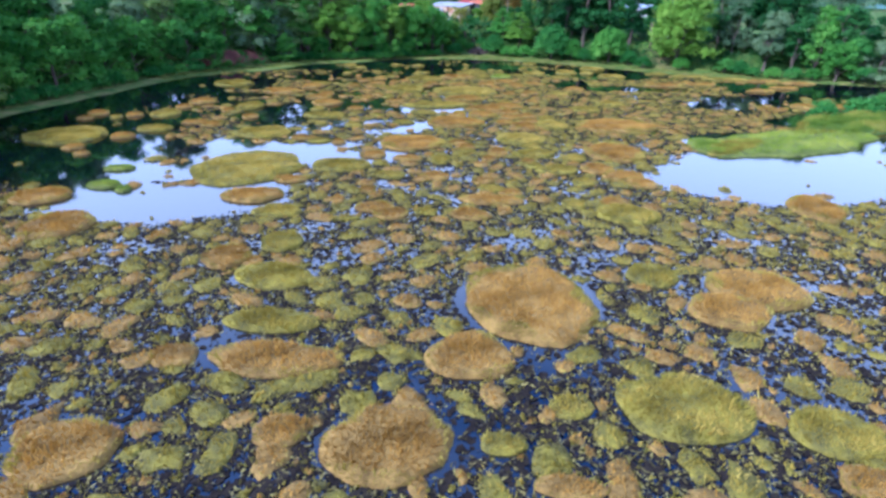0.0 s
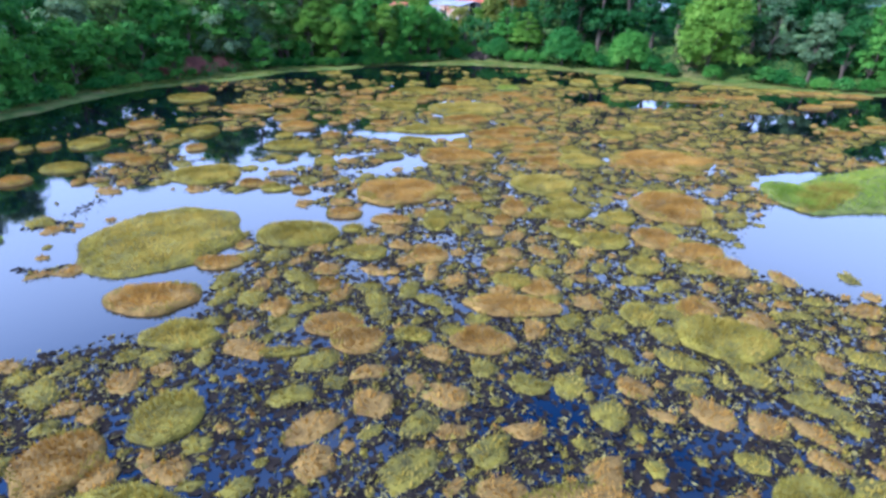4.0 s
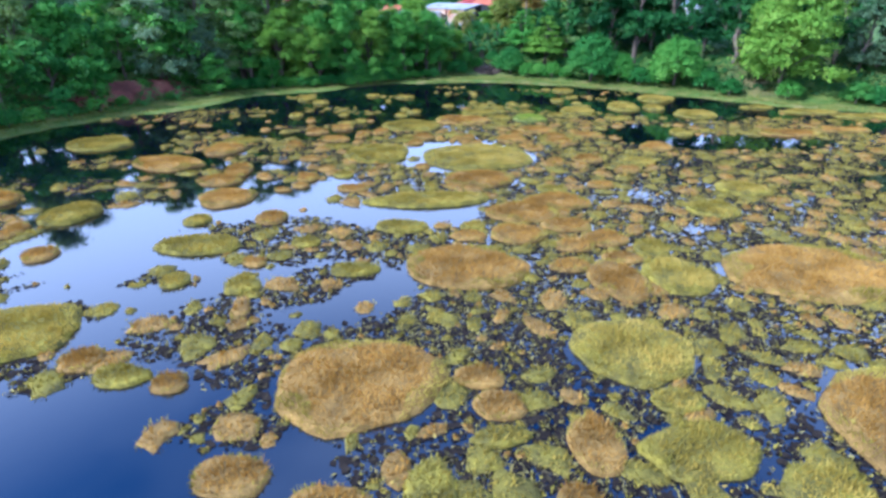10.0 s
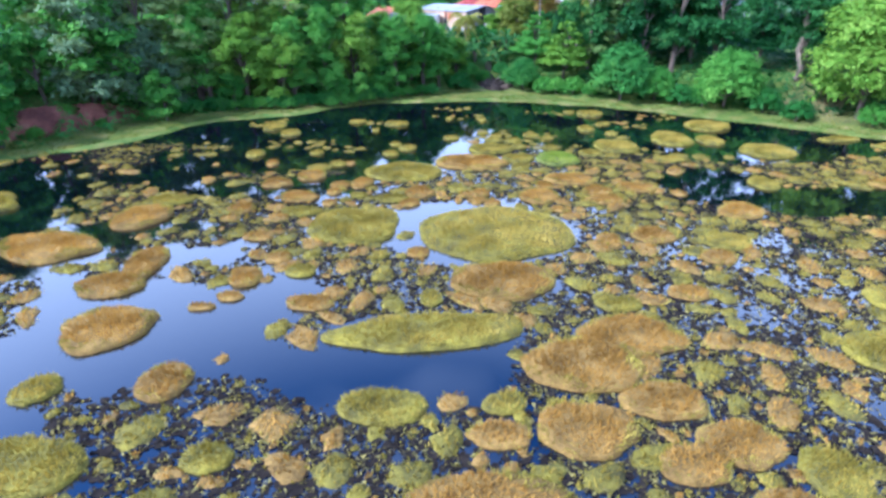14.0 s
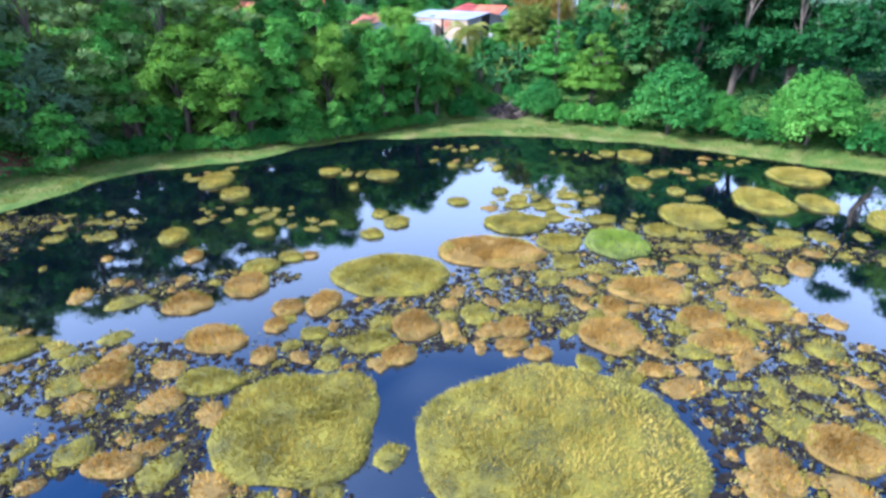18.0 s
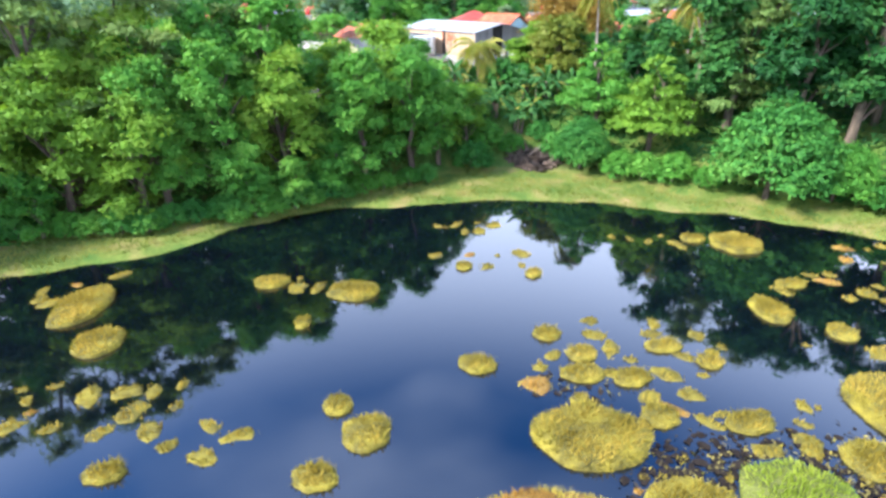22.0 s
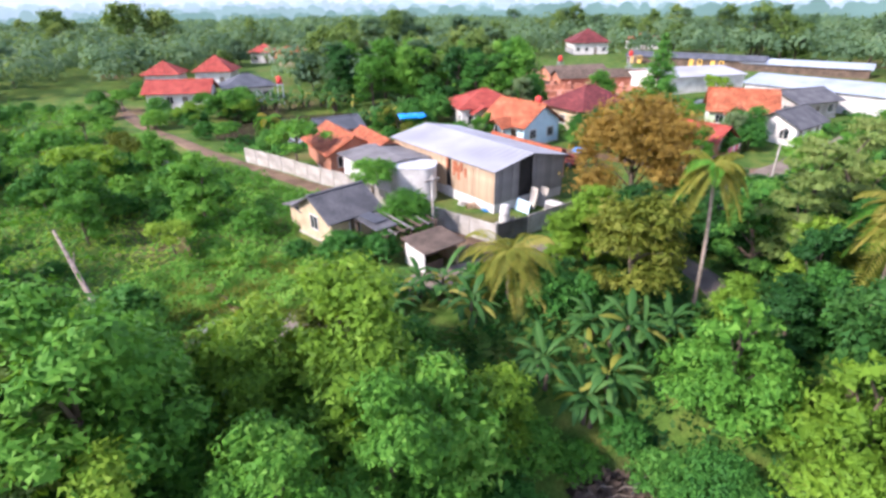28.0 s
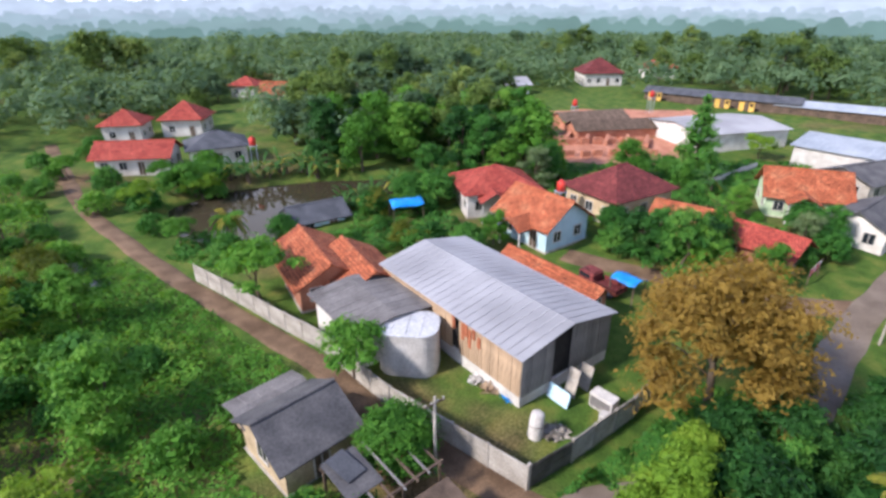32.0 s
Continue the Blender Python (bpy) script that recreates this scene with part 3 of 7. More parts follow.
def floating_mat(x, y, rx, ry, tint, tall=0.27, dense=180, rough=0.08, turn=None):
    """One raft of peat with grass on it: a low body with a dark wet rim, and its blades."""
    seed = int(abs(x * 131 + y * 977)) % 99991
    tint = 1 if tint == 0 and y > 104 else tint  # paler grass towards the far shore
    turn = rng.uniform(-0.15, 0.15) if turn is None else turn
    a, r = outline(30, rough, seed)
    rings, body = [0.0, 0.45, 0.78, 0.93, 0.99, 1.0], []
    tops = np.array([0.34, 0.33, 0.28, 0.20, 0.06, -0.14]) * min(1.0, 0.45 + 0.3 * min(rx, ry))
    ct, st = math.cos(turn), math.sin(turn)

    def lay(u, v, z):
        return np.stack([ct * u - st * v, st * u + ct * v, z], -1)

    for k, z in zip(rings, tops):
        jig = np.random.RandomState(seed + int(k * 100)).normal(0, 0.012, len(a))
        body.append(lay(rx * r * k * np.cos(a), ry * r * k * np.sin(a), z + jig))
    n = len(a)
    ix = np.arange(n * len(rings)).reshape(len(rings), n)
    nxt = np.roll(ix, -1, 1)
    f = np.stack([ix[:-1], ix[1:], nxt[1:], nxt[:-1]], -1).reshape(-1, 4)
    kind = ("golden brown", "olive yellow", "green and olive", "lush bright green")[tint]
    size = "broad" if rx > 2.4 else ("middling" if rx > 1.2 else "small")
    thing = empty("floating_mat", pose(x, y, 0), f"{size} floating mat of {kind} swamp grass on dark water", "floating mat", "grass mats on the pond")
    part("peat_raft", mesh_from("peat_raft", np.concatenate(body), f, PEAT_TOP[tint], True), None, thing)
    count = int(min(9000, max(60, math.pi * rx * ry * dense)))
    q = rng.uniform(0, 2 * math.pi, count)
    d = np.sqrt(rng.uniform(0, 1, count))
    rr = np.interp(q, np.append(a, 2 * math.pi), np.append(r, r[0])) * d * 1.0
    foot = lay(rx * rr * np.cos(q), ry * rr * np.sin(q), np.interp(d, rings, tops) - 0.02)
    hump = 0.75 + 0.35 * np.sin(foot[:, 0] * 1.7 + seed) * np.sin(foot[:, 1] * 1.9 + seed * 0.7)
    lean, way = 0.55 + 0.7 * d**5, np.where(d > 0.8, q + turn + rng.normal(0, 0.6, count), rng.uniform(0, 6.3, count))
    tall = tall * hump * (1 - 0.5 * d**6)
    edge = d + 0.12 * np.sin(q * 3 + seed) + 0.06 * np.sin(q * 7 + seed * 0.3) > 0.84
    for name, pick, mat in (("grass", ~edge, MAT_GRASS[tint]), ("rim_grass", edge, MAT_GRASS[2] if tint == 2 else RIM_GRASS)):
        v, t = blades(foot[pick], tall[pick], np.full(pick.sum(), 0.03), lean[pick], way[pick])
        tagged(part(name, mesh_from(name, v, t, mat), None, thing), kind="stuff")
    MATS.append((x, y, rx, ry))
    return thing


PEAT_TOP = [
    surface("mat_litter_gold", [(0.3, (0.12, 0.07, 0.012)), (0.7, (0.30, 0.18, 0.036))], 1.2, 9, bump=0.8, depth=0.08),
    surface("mat_litter_olive", [(0.3, (0.07, 0.06, 0.012)), (0.7, (0.26, 0.21, 0.016))], 1.2, 9, bump=0.8, depth=0.08),
    surface("mat_litter_green", [(0.3, (0.06, 0.07, 0.012)), (0.7, (0.17, 0.18, 0.03))], 1.2, 9, bump=0.8, depth=0.08),
    surface("mat_litter_lush", [(0.3, (0.05, 0.09, 0.012)), (0.7, (0.13, 0.20, 0.03))], 1.2, 9, bump=0.8, depth=0.08),
]

RIM_GRASS = foliage("grass_rim", (0.12, 0.11, 0.010), (0.28, 0.232, 0.03), (0.48, 0.38, 0.075), 0.3, 0.7, 0.6, 0.5, 1.2)


def lay_mats(rows):
    for row in rows:
        floating_mat(*row)


lay_mats([
    (4.2, 12.1, 1.2, 0.5, 0),
    (14.1, 12.5, 0.9, 0.8, 0),
    (-12.9, 13.2, 1.8, 1.5, 0),
    (-1.9, 13.8, 2.4, 1.8, 0),
    (2.2, 13.9, 0.9, 0.5, 1),
    (-5.8, 14.3, 1.0, 0.9, 0),
    (14.5, 14.7, 1.7, 1.3, 1),
    (5.0, 15.8, 0.9, 0.6, 1),
    (9.4, 15.9, 2.6, 1.9, 1),
    (-7.2, 18.4, 3.0, 1.2, 0),
    (-11.6, 18.5, 1.1, 0.8, 0),
    (1.2, 18.9, 1.9, 1.7, 0),
    (-8.2, 21.3, 2.3, 1.0, 1),
    (14.4, 22.9, 2.0, 1.7, 0),
    (4.4, 23.6, 3.7, 3.5, 0),
    (17.0, 25.2, 2.8, 2.0, 0),
    (-9.4, 25.7, 2.3, 1.4, 1),
    (11.8, 26.6, 1.5, 1.3, 1),
])
lay_mats([
    (-12.8, 27.9, 1.5, 1.4, 0),
    (-10.2, 30.1, 1.3, 1.4, 1),
    (-25.6, 32.0, 2.2, 2.3, 0),
    (-7.0, 34.1, 1.0, 0.3, 1),
    (-3.9, 35.1, 1.3, 1.0, 0),
    (-12.0, 35.2, 1.8, 1.1, 1),
    (1.8, 35.2, 1.5, 1.0, 0),
    (-1.4, 35.6, 0.9, 0.5, 1),
    (13.1, 35.7, 2.2, 1.8, 1),
    (-5.2, 36.3, 1.5, 0.9, 0),
    (-30.4, 37.2, 2.2, 1.7, 0),
    (9.7, 37.6, 0.9, 1.1, 1),
    (-8.1, 37.6, 0.5, 0.9, 0),
    (27.9, 37.6, 2.0, 2.6, 0),
    (12.6, 38.1, 0.9, 0.9, 0),
    (3.5, 38.2, 2.7, 0.9, 0),
    (-14.8, 38.3, 2.3, 1.6, 0),
    (5.2, 39.8, 1.0, 0.6, 0),
])
lay_mats([
    (-6.2, 40.0, 0.7, 0.6, 0),
    (3.7, 40.7, 1.0, 0.8, 1),
    (-13.0, 42.3, 1.4, 0.8, 0),
    (11.6, 42.7, 1.0, 0.9, 1),
    (16.5, 42.7, 1.2, 1.1, 0),
    (3.2, 42.8, 1.1, 0.8, 0),
    (-0.9, 43.6, 1.2, 0.9, 0),
    (-4.7, 43.9, 1.3, 0.9, 1),
    (15.4, 44.6, 1.9, 1.2, 0),
    (-17.6, 45.4, 4.7, 4.9, 1),
    (10.0, 46.1, 2.0, 1.1, 1),
    (-9.5, 46.4, 2.7, 1.9, 1),
    (13.7, 46.6, 1.5, 1.5, 0),
    (8.0, 47.2, 0.8, 0.7, 1),
    (-6.1, 47.4, 0.7, 0.5, 1),
    (7.7, 48.6, 0.8, 0.5, 0),
    (-3.7, 49.0, 1.4, 0.7, 0),
    (-0.6, 49.1, 0.9, 1.8, 1),
])
lay_mats([
    (4.0, 49.2, 0.7, 0.7, 0),
    (11.9, 49.7, 1.4, 1.1, 1),
    (-7.1, 50.0, 1.3, 0.9, 0),
    (8.6, 51.2, 2.1, 1.3, 1),
    (5.1, 51.5, 1.0, 1.4, 0),
    (1.8, 51.8, 1.1, 0.5, 1),
    (16.8, 52.3, 2.7, 3.6, 0),
    (1.9, 53.4, 1.1, 0.8, 0),
    (8.8, 53.7, 1.1, 0.7, 1),
    (-11.2, 54.5, 0.8, 0.6, 0),
    (-3.6, 54.7, 3.5, 2.8, 0),
    (-13.4, 54.9, 1.2, 0.7, 1),
    (1.2, 55.0, 1.1, 0.7, 0),
    (27.7, 55.2, 2.1, 3.3, 2),
    (-40.0, 55.2, 4.1, 3.6, 1),
    (-15.6, 55.9, 0.9, 0.9, 0),
    (8.0, 56.9, 2.7, 2.3, 1),
    (-20.1, 57.9, 3.1, 2.3, 1),
])
lay_mats([
    (-11.0, 62.3, 1.0, 0.9, 1),
    (-14.8, 62.8, 0.8, 0.8, 1),
    (9.2, 63.1, 1.6, 2.2, 0),
    (12.6, 63.6, 1.9, 2.1, 1),
    (-5.3, 64.2, 1.4, 0.8, 1),
    (20.3, 64.2, 5.1, 3.3, 0),
    (1.0, 64.6, 3.7, 2.5, 0),
    (6.9, 64.8, 1.2, 0.8, 0),
    (-11.2, 65.0, 0.7, 0.6, 0),
    (10.2, 65.8, 1.3, 0.7, 0),
    (12.3, 67.1, 1.1, 1.2, 1),
    (-15.4, 67.2, 2.6, 1.4, 1),
    (7.8, 67.5, 1.3, 0.9, 0),
    (-8.9, 67.7, 0.9, 0.7, 1),
    (9.8, 68.4, 1.6, 1.1, 0),
    (1.3, 68.8, 1.2, 0.7, 0),
    (4.5, 69.1, 1.8, 1.5, 0),
    (-3.1, 70.2, 1.8, 1.0, 1),
])
lay_mats([
    (1.6, 70.4, 0.9, 0.6, 1),
    (7.9, 70.6, 1.7, 1.1, 0),
    (-17.1, 71.1, 0.9, 0.9, 1),
    (-12.2, 71.6, 1.1, 1.2, 0),
    (-26.4, 72.1, 1.9, 2.0, 1),
    (5.2, 72.8, 2.6, 1.8, 0),
    (19.0, 73.6, 2.0, 1.5, 1),
    (7.9, 74.9, 2.6, 1.6, 0),
    (-1.5, 75.2, 4.6, 1.5, 1),
    (-16.7, 75.4, 2.2, 1.8, 0),
    (-13.0, 77.3, 0.7, 0.3, 0),
    (-7.6, 77.7, 1.3, 0.7, 0),
    (8.2, 77.7, 1.2, 0.7, 1),
    (23.2, 77.9, 2.0, 1.6, 1),
    (-1.4, 78.2, 0.6, 0.8, 1),
    (-11.9, 78.3, 0.7, 0.4, 0),
    (12.3, 78.8, 1.1, 0.8, 0),
    (2.5, 80.1, 3.0, 2.1, 0),
])
lay_mats([
    (-11.8, 80.4, 1.0, 1.1, 0),
    (-8.9, 81.1, 0.9, 0.7, 1),
    (-18.2, 82.0, 1.2, 2.1, 0),
    (-10.6, 82.7, 0.8, 0.7, 0),
    (15.8, 83.0, 1.1, 0.9, 0),
    (-4.6, 83.1, 0.6, 0.5, 1),
    (-2.3, 83.5, 0.7, 0.7, 0),
    (-25.3, 84.1, 3.5, 1.9, 0),
    (17.4, 85.1, 1.5, 1.2, 1),
    (9.8, 85.2, 0.8, 1.1, 0),
    (-12.7, 85.7, 1.0, 0.6, 0),
    (12.9, 86.1, 1.4, 1.2, 0),
    (2.7, 86.6, 5.2, 4.2, 1),
    (-6.8, 87.6, 3.2, 3.0, 1),
    (-21.9, 88.9, 1.9, 2.2, 0),
    (-11.1, 90.0, 1.4, 0.8, 1),
    (20.7, 90.2, 1.7, 1.4, 0),
    (7.7, 90.5, 0.8, 0.4, 0),
])
lay_mats([
    (-15.5, 90.5, 1.1, 0.9, 0),
    (-3.3, 91.7, 0.8, 0.7, 0),
    (-9.3, 91.7, 0.6, 0.6, 0),
    (2.9, 91.7, 0.7, 0.4, 0),
    (-21.5, 92.1, 1.9, 1.0, 1),
    (1.8, 92.4, 0.8, 0.4, 0),
    (11.5, 92.5, 1.5, 0.9, 0),
    (-4.7, 92.6, 1.3, 0.7, 1),
    (-11.9, 93.0, 1.5, 1.1, 0),
    (6.6, 93.1, 1.6, 1.4, 0),
    (-7.4, 93.4, 0.7, 0.5, 1),
    (2.1, 93.8, 0.8, 0.8, 0),
    (-2.7, 94.0, 1.1, 1.3, 0),
    (-9.4, 94.1, 0.6, 0.6, 0),
    (11.4, 94.3, 1.3, 1.0, 0),
    (0.4, 94.9, 0.8, 0.9, 1),
    (14.8, 95.2, 1.6, 1.1, 0),
    (7.4, 95.5, 0.8, 0.9, 0),
])
lay_mats([
    (-9.2, 95.7, 0.9, 0.7, 0),
    (-7.5, 96.1, 0.9, 1.1, 0),
    (-14.5, 96.1, 1.3, 1.0, 0),
    (25.6, 96.3, 1.1, 1.5, 1),
    (9.9, 97.2, 2.2, 1.4, 0),
    (-12.0, 98.0, 1.2, 1.3, 0),
    (-4.2, 99.1, 3.3, 2.5, 1),
    (-11.9, 100.2, 1.0, 0.9, 1),
    (6.1, 100.5, 0.9, 0.7, 1),
    (-10.4, 101.4, 0.8, 0.5, 1),
    (-16.4, 101.5, 0.6, 0.7, 0),
    (-9.3, 101.6, 0.5, 0.4, 0),
    (1.7, 102.0, 3.1, 2.2, 0),
    (20.4, 103.1, 1.4, 0.8, 1),
    (9.9, 103.1, 2.0, 2.1, 2),
    (6.3, 103.3, 1.5, 1.2, 1),
    (-18.9, 104.5, 0.9, 1.1, 0),
    (-5.9, 104.7, 0.8, 0.6, 1),
])
lay_mats([
    (-13.1, 105.0, 0.7, 0.5, 1),
    (13.5, 105.1, 1.1, 1.0, 0),
    (31.2, 105.9, 2.6, 2.4, 0),
    (3.9, 106.4, 2.1, 1.7, 1),
    (-4.4, 106.7, 0.9, 1.0, 0),
    (10.1, 107.0, 1.0, 0.6, 0),
    (6.8, 107.4, 0.7, 0.7, 0),
    (16.7, 107.5, 2.4, 2.1, 0),
    (-5.7, 108.2, 0.6, 0.6, 0),
    (6.5, 109.7, 0.8, 0.6, 0),
    (27.3, 109.9, 1.3, 1.8, 1),
    (4.5, 110.0, 1.0, 0.6, 1),
    (23.4, 110.5, 2.1, 2.7, 0),
    (0.0, 110.7, 0.9, 0.6, 0),
    (10.3, 110.7, 0.6, 0.5, 1),
    (4.8, 111.4, 0.7, 0.6, 0),
    (8.7, 111.9, 0.9, 0.5, 0),
    (-17.6, 112.6, 1.1, 1.2, 0),
])
lay_mats([
    (17.7, 112.8, 0.7, 0.7, 0),
    (3.5, 113.0, 0.7, 0.5, 0),
    (-8.4, 114.1, 0.4, 0.5, 0),
    (15.4, 114.9, 0.9, 1.3, 0),
    (-20.3, 115.9, 1.3, 2.1, 0),
    (29.9, 116.5, 2.6, 2.3, 0),
    (-6.3, 117.2, 1.5, 1.0, 0),
    (18.1, 117.6, 0.9, 0.5, 0),
    (-11.1, 118.3, 1.0, 0.7, 0),
    (3.9, 119.1, 0.5, 0.5, 0),
    (-0.1, 120.1, 0.5, 0.5, 0),
    (17.8, 123.0, 1.6, 1.6, 0),
    (15.3, 123.8, 0.8, 0.6, 0),
])
# smaller mats adrift in the dark water under the western bank
lay_mats([
    (-32.5, 58.8, 1.9, 1.3, 1),
    (-34.2, 55.3, 1.2, 1.2, 0),
    (-35.1, 66.7, 1.8, 1.9, 1),
    (-29.4, 62.2, 1.6, 1.0, 0),
    (-27.2, 61.2, 1.3, 1.2, 0),
    (-43.1, 66.0, 1.2, 1.4, 0),
    (-43.0, 63.2, 0.9, 0.9, 0),
    (-38.3, 65.5, 1.0, 1.0, 0),
    (-39.8, 64.2, 0.7, 0.8, 1),
    (-35.4, 90.7, 3.2, 2.6, 1),
    (-33.8, 74.7, 1.8, 1.6, 0),
    (-28.2, 69.1, 0.7, 1.2, 0),
    (-34.7, 71.0, 1.1, 1.1, 0),
    (-24.2, 65.8, 1.0, 1.0, 0),
])
lay_mats([
    (-27.2, 40.0, 1.4, 0.9, 2),
    (-25.1, 39.0, 0.6, 0.6, 2),
    (-28.4, 44.4, 1.3, 0.8, 2),
    (-36.5, 50.7, 1.1, 0.8, 0),
    (-34.4, 48.7, 0.7, 0.6, 0),
    (-29.2, 55.4, 0.5, 0.6, 0),
    (-18.8, 79.4, 2.0, 1.2, 0),
])
# long tan mats under the eastern bank
lay_mats([
    (41.4, 110.6, 2.4, 0.8, 0),
    (46.6, 107.6, 3.6, 1.1, 0),
    (52.4, 104.8, 4.2, 1.1, 0),
    (58.6, 103.2, 3.6, 1.0, 0),
    (64.2, 101.6, 3.0, 0.9, 0),
    (37.6, 96.2, 3.4, 1.3, 0),
    (44.4, 97.8, 2.8, 1.1, 0),
    (52.4, 92.0, 2.6, 1.1, 0),
    (58.0, 95.4, 3.0, 1.0, 0),
])
# the grassy islet by the eastern bank
floating_mat(37.6, 57.6, 12.2, 4.4, 2, 0.42, 110, 0.18, 0.38)
floating_mat(51, 67.6, 10.5, 4.6, 3, 0.8, 100, 0.20, 0.5)
lay_mats([
    (55.0, 78.4, 5.6, 1.9, 0),
    (45.6, 76.0, 2.2, 0.9, 0),
])
floating_mat(30.5, 55.2, 4.6, 2.0, 1, 0.4, 120, 0.18, 0.6)

# stretches of clear water: x, y, half-width, half-depth
CLEAR = [(-16, 78, 6, 4), (-11, 74, 4, 2), (-21, 70, 5, 4), (-20, 84, 7, 4), (-22, 40, 9, 7), (-17, 52, 7, 6), (-9, 50, 5, 3.5), (-18, 66, 8, 7), (-6, 62, 4, 3), (-3, 73, 5, 3), (-12, 78, 5, 3), (-16, 100, 11, 7), (-2, 104, 6, 3.5), (0, 112, 14, 6), (-20, 114, 14, 6), (-6, 120, 30, 7), (28, 44, 10, 5), (36, 50, 12, 5), (30, 112, 14, 9), (-38, 80, 12, 20), (-40, 50, 14, 10), (22, 96, 5, 4), (1, 87, 6, 5), (32, 92.4, 8, 3.2), (39, 79, 5, 3), (56, 91.5, 9, 3.4), (26, 92, 4, 2.4), (45, 84, 6, 3)]


# drifts of weed and small pads across the clear water: x, y, half-width, half-depth
DRIFTS = [(-17, 85.5, 4.0, 1.6), (-13.5, 81, 3.4, 1.5), (-19.5, 81.5, 2.8, 1.3), (-10, 66.5, 4.6, 2.4), (-13.5, 70, 4.0, 1.6), (-6.5, 63.6, 2.6, 1.6), (-15.5, 63, 2.4, 1.3), (-16.5, 55, 3.2, 1.5), (-11.5, 57.5, 3.4, 1.8), (-8.2, 61.6, 3.0, 1.6), (-12.5, 68.6, 3.4, 1.4), (-18.5, 59.4, 2.2, 1.2), (-7.8, 52.3, 2.6, 1.4), (-17, 97.5, 4.0, 1.8), (-12.5, 98.8, 3.4, 1.5), (-19, 89.5, 2.8, 1.3), (-13, 88, 2.6, 1.3), (-8, 83.8, 3.0, 1.6), (-7, 95.6, 3.0, 1.5), (4.3, 109.2, 3.4, 1.5), (-16, 112.4, 2.4, 1.2), (-26, 62, 4.0, 2.0), (-1, 76, 2.0, 1.2), (-31, 70, 3.4, 2.2), (-36, 78, 3.6, 2.4), (-29, 78, 3.0, 2.2), (-38.5, 70, 3.0, 2.0), (-31, 84, 3.4, 2.0), (-25.5, 47, 2.6, 1.0), (-21.5, 41, 2.4, 0.8), (-29, 66, 2.4, 1.4)]

# loose swarms of small pads near the far shore: x, y, half-width, half-depth, number
CLUSTERS = [(6.5, 111.6, 5.0, 2.6, 34), (8.5, 108.0, 3.0, 1.6, 14), (20.5, 117.0, 3.5, 2.0, 10), (0.0, 126.2, 2.6, 1.0, 12), (-17.0, 108.4, 2.4, 1.6, 12), (-10.5, 106.5, 3.0, 1.4, 9), (-14.0, 109.0, 2.6, 1.2, 9), (1.2, 121.4, 3.6, 1.6, 8), (-9.8, 118.0, 1.8, 1.0, 9), (12.4, 123.6, 3.0, 1.4, 7), (-21.0, 117.5, 3.0, 2.0, 12), (25.0, 121.5, 4.0, 1.6, 10)]


def scatter(count, reach, keep):
    """Random points on the pond, thinned by keep(x, y)."""
    x, y = rng.uniform(reach[0], reach[1], count), rng.uniform(reach[2], reach[3], count)
    ok = (outside(x, y, SHORE) < -0.4) & (rng.uniform(0, 1, count) < keep(x, y))
    for mx, my, rx, ry in MATS:
        ok &= ((x - mx) / (rx + 0.12)) ** 2 + ((y - my) / (ry + 0.12)) ** 2 > 1
    return x[ok], y[ok]


def crowding(x, y):
    """How thick the small weed stands: thick in the middle and near end, thin in the clear stretches and towards the far shore."""
    k = 0.55 + 0.45 * np.sin(x * 0.45 + 1.7 * np.sin(y * 0.31)) * np.sin(y * 0.52 + 1.2 * np.sin(x * 0.37))
    k = np.clip(k + 0.15, 0, 1)
    for cx, cy, rx, ry in CLEAR:
        d = ((x - cx) / rx) ** 2 + ((y - cy) / ry) ** 2
        k *= np.clip(0.015 + 1.1 * (d - 0.85), 0.015, 1)
    for cx, cy, rx, ry in DRIFTS:
        d = ((x - cx) / rx) ** 2 + ((y - cy) / ry) ** 2 + 0.5 * np.sin(x * 1.9 + cy) * np.sin(y * 2.3 + cx)
        k = np.maximum(k, np.clip(0.9 - d, 0, 0.5))
    ragged = 4 * np.sin(x * 0.23 + 1.1 * np.sin(y * 0.19)) + 3 * np.sin(y * 0.31 + x * 0.11)
    k = k * np.clip((56 + ragged - x) / 14, 0, 1) * np.clip((y + 14 + ragged) / 16, 0, 1)
    return k * np.clip((118 - y) / 20, 0.04, 1) * np.clip((x + 42) / 12, 0.12, 1)


def apart(x, y, size, close=0.88):
    """Of many round pads, the largest first, those that hardly overlap one another."""
    cells, kept = {}, []
    for i in np.argsort(-size):
        cx, cy = int(x[i] // 1.1), int(y[i] // 1.1)
        near = [j for u in (-2, -1, 0, 1, 2) for v in (-2, -1, 0, 1, 2) for j in cells.get((cx + u, cy + v), ())]
        if all((x[i] - x[j]) ** 2 + (y[i] - y[j]) ** 2 > (close * (size[i] + size[j])) ** 2 for j in near):
            cells.setdefault((cx, cy), []).append(i)
            kept.append(i)
    return np.array(kept)


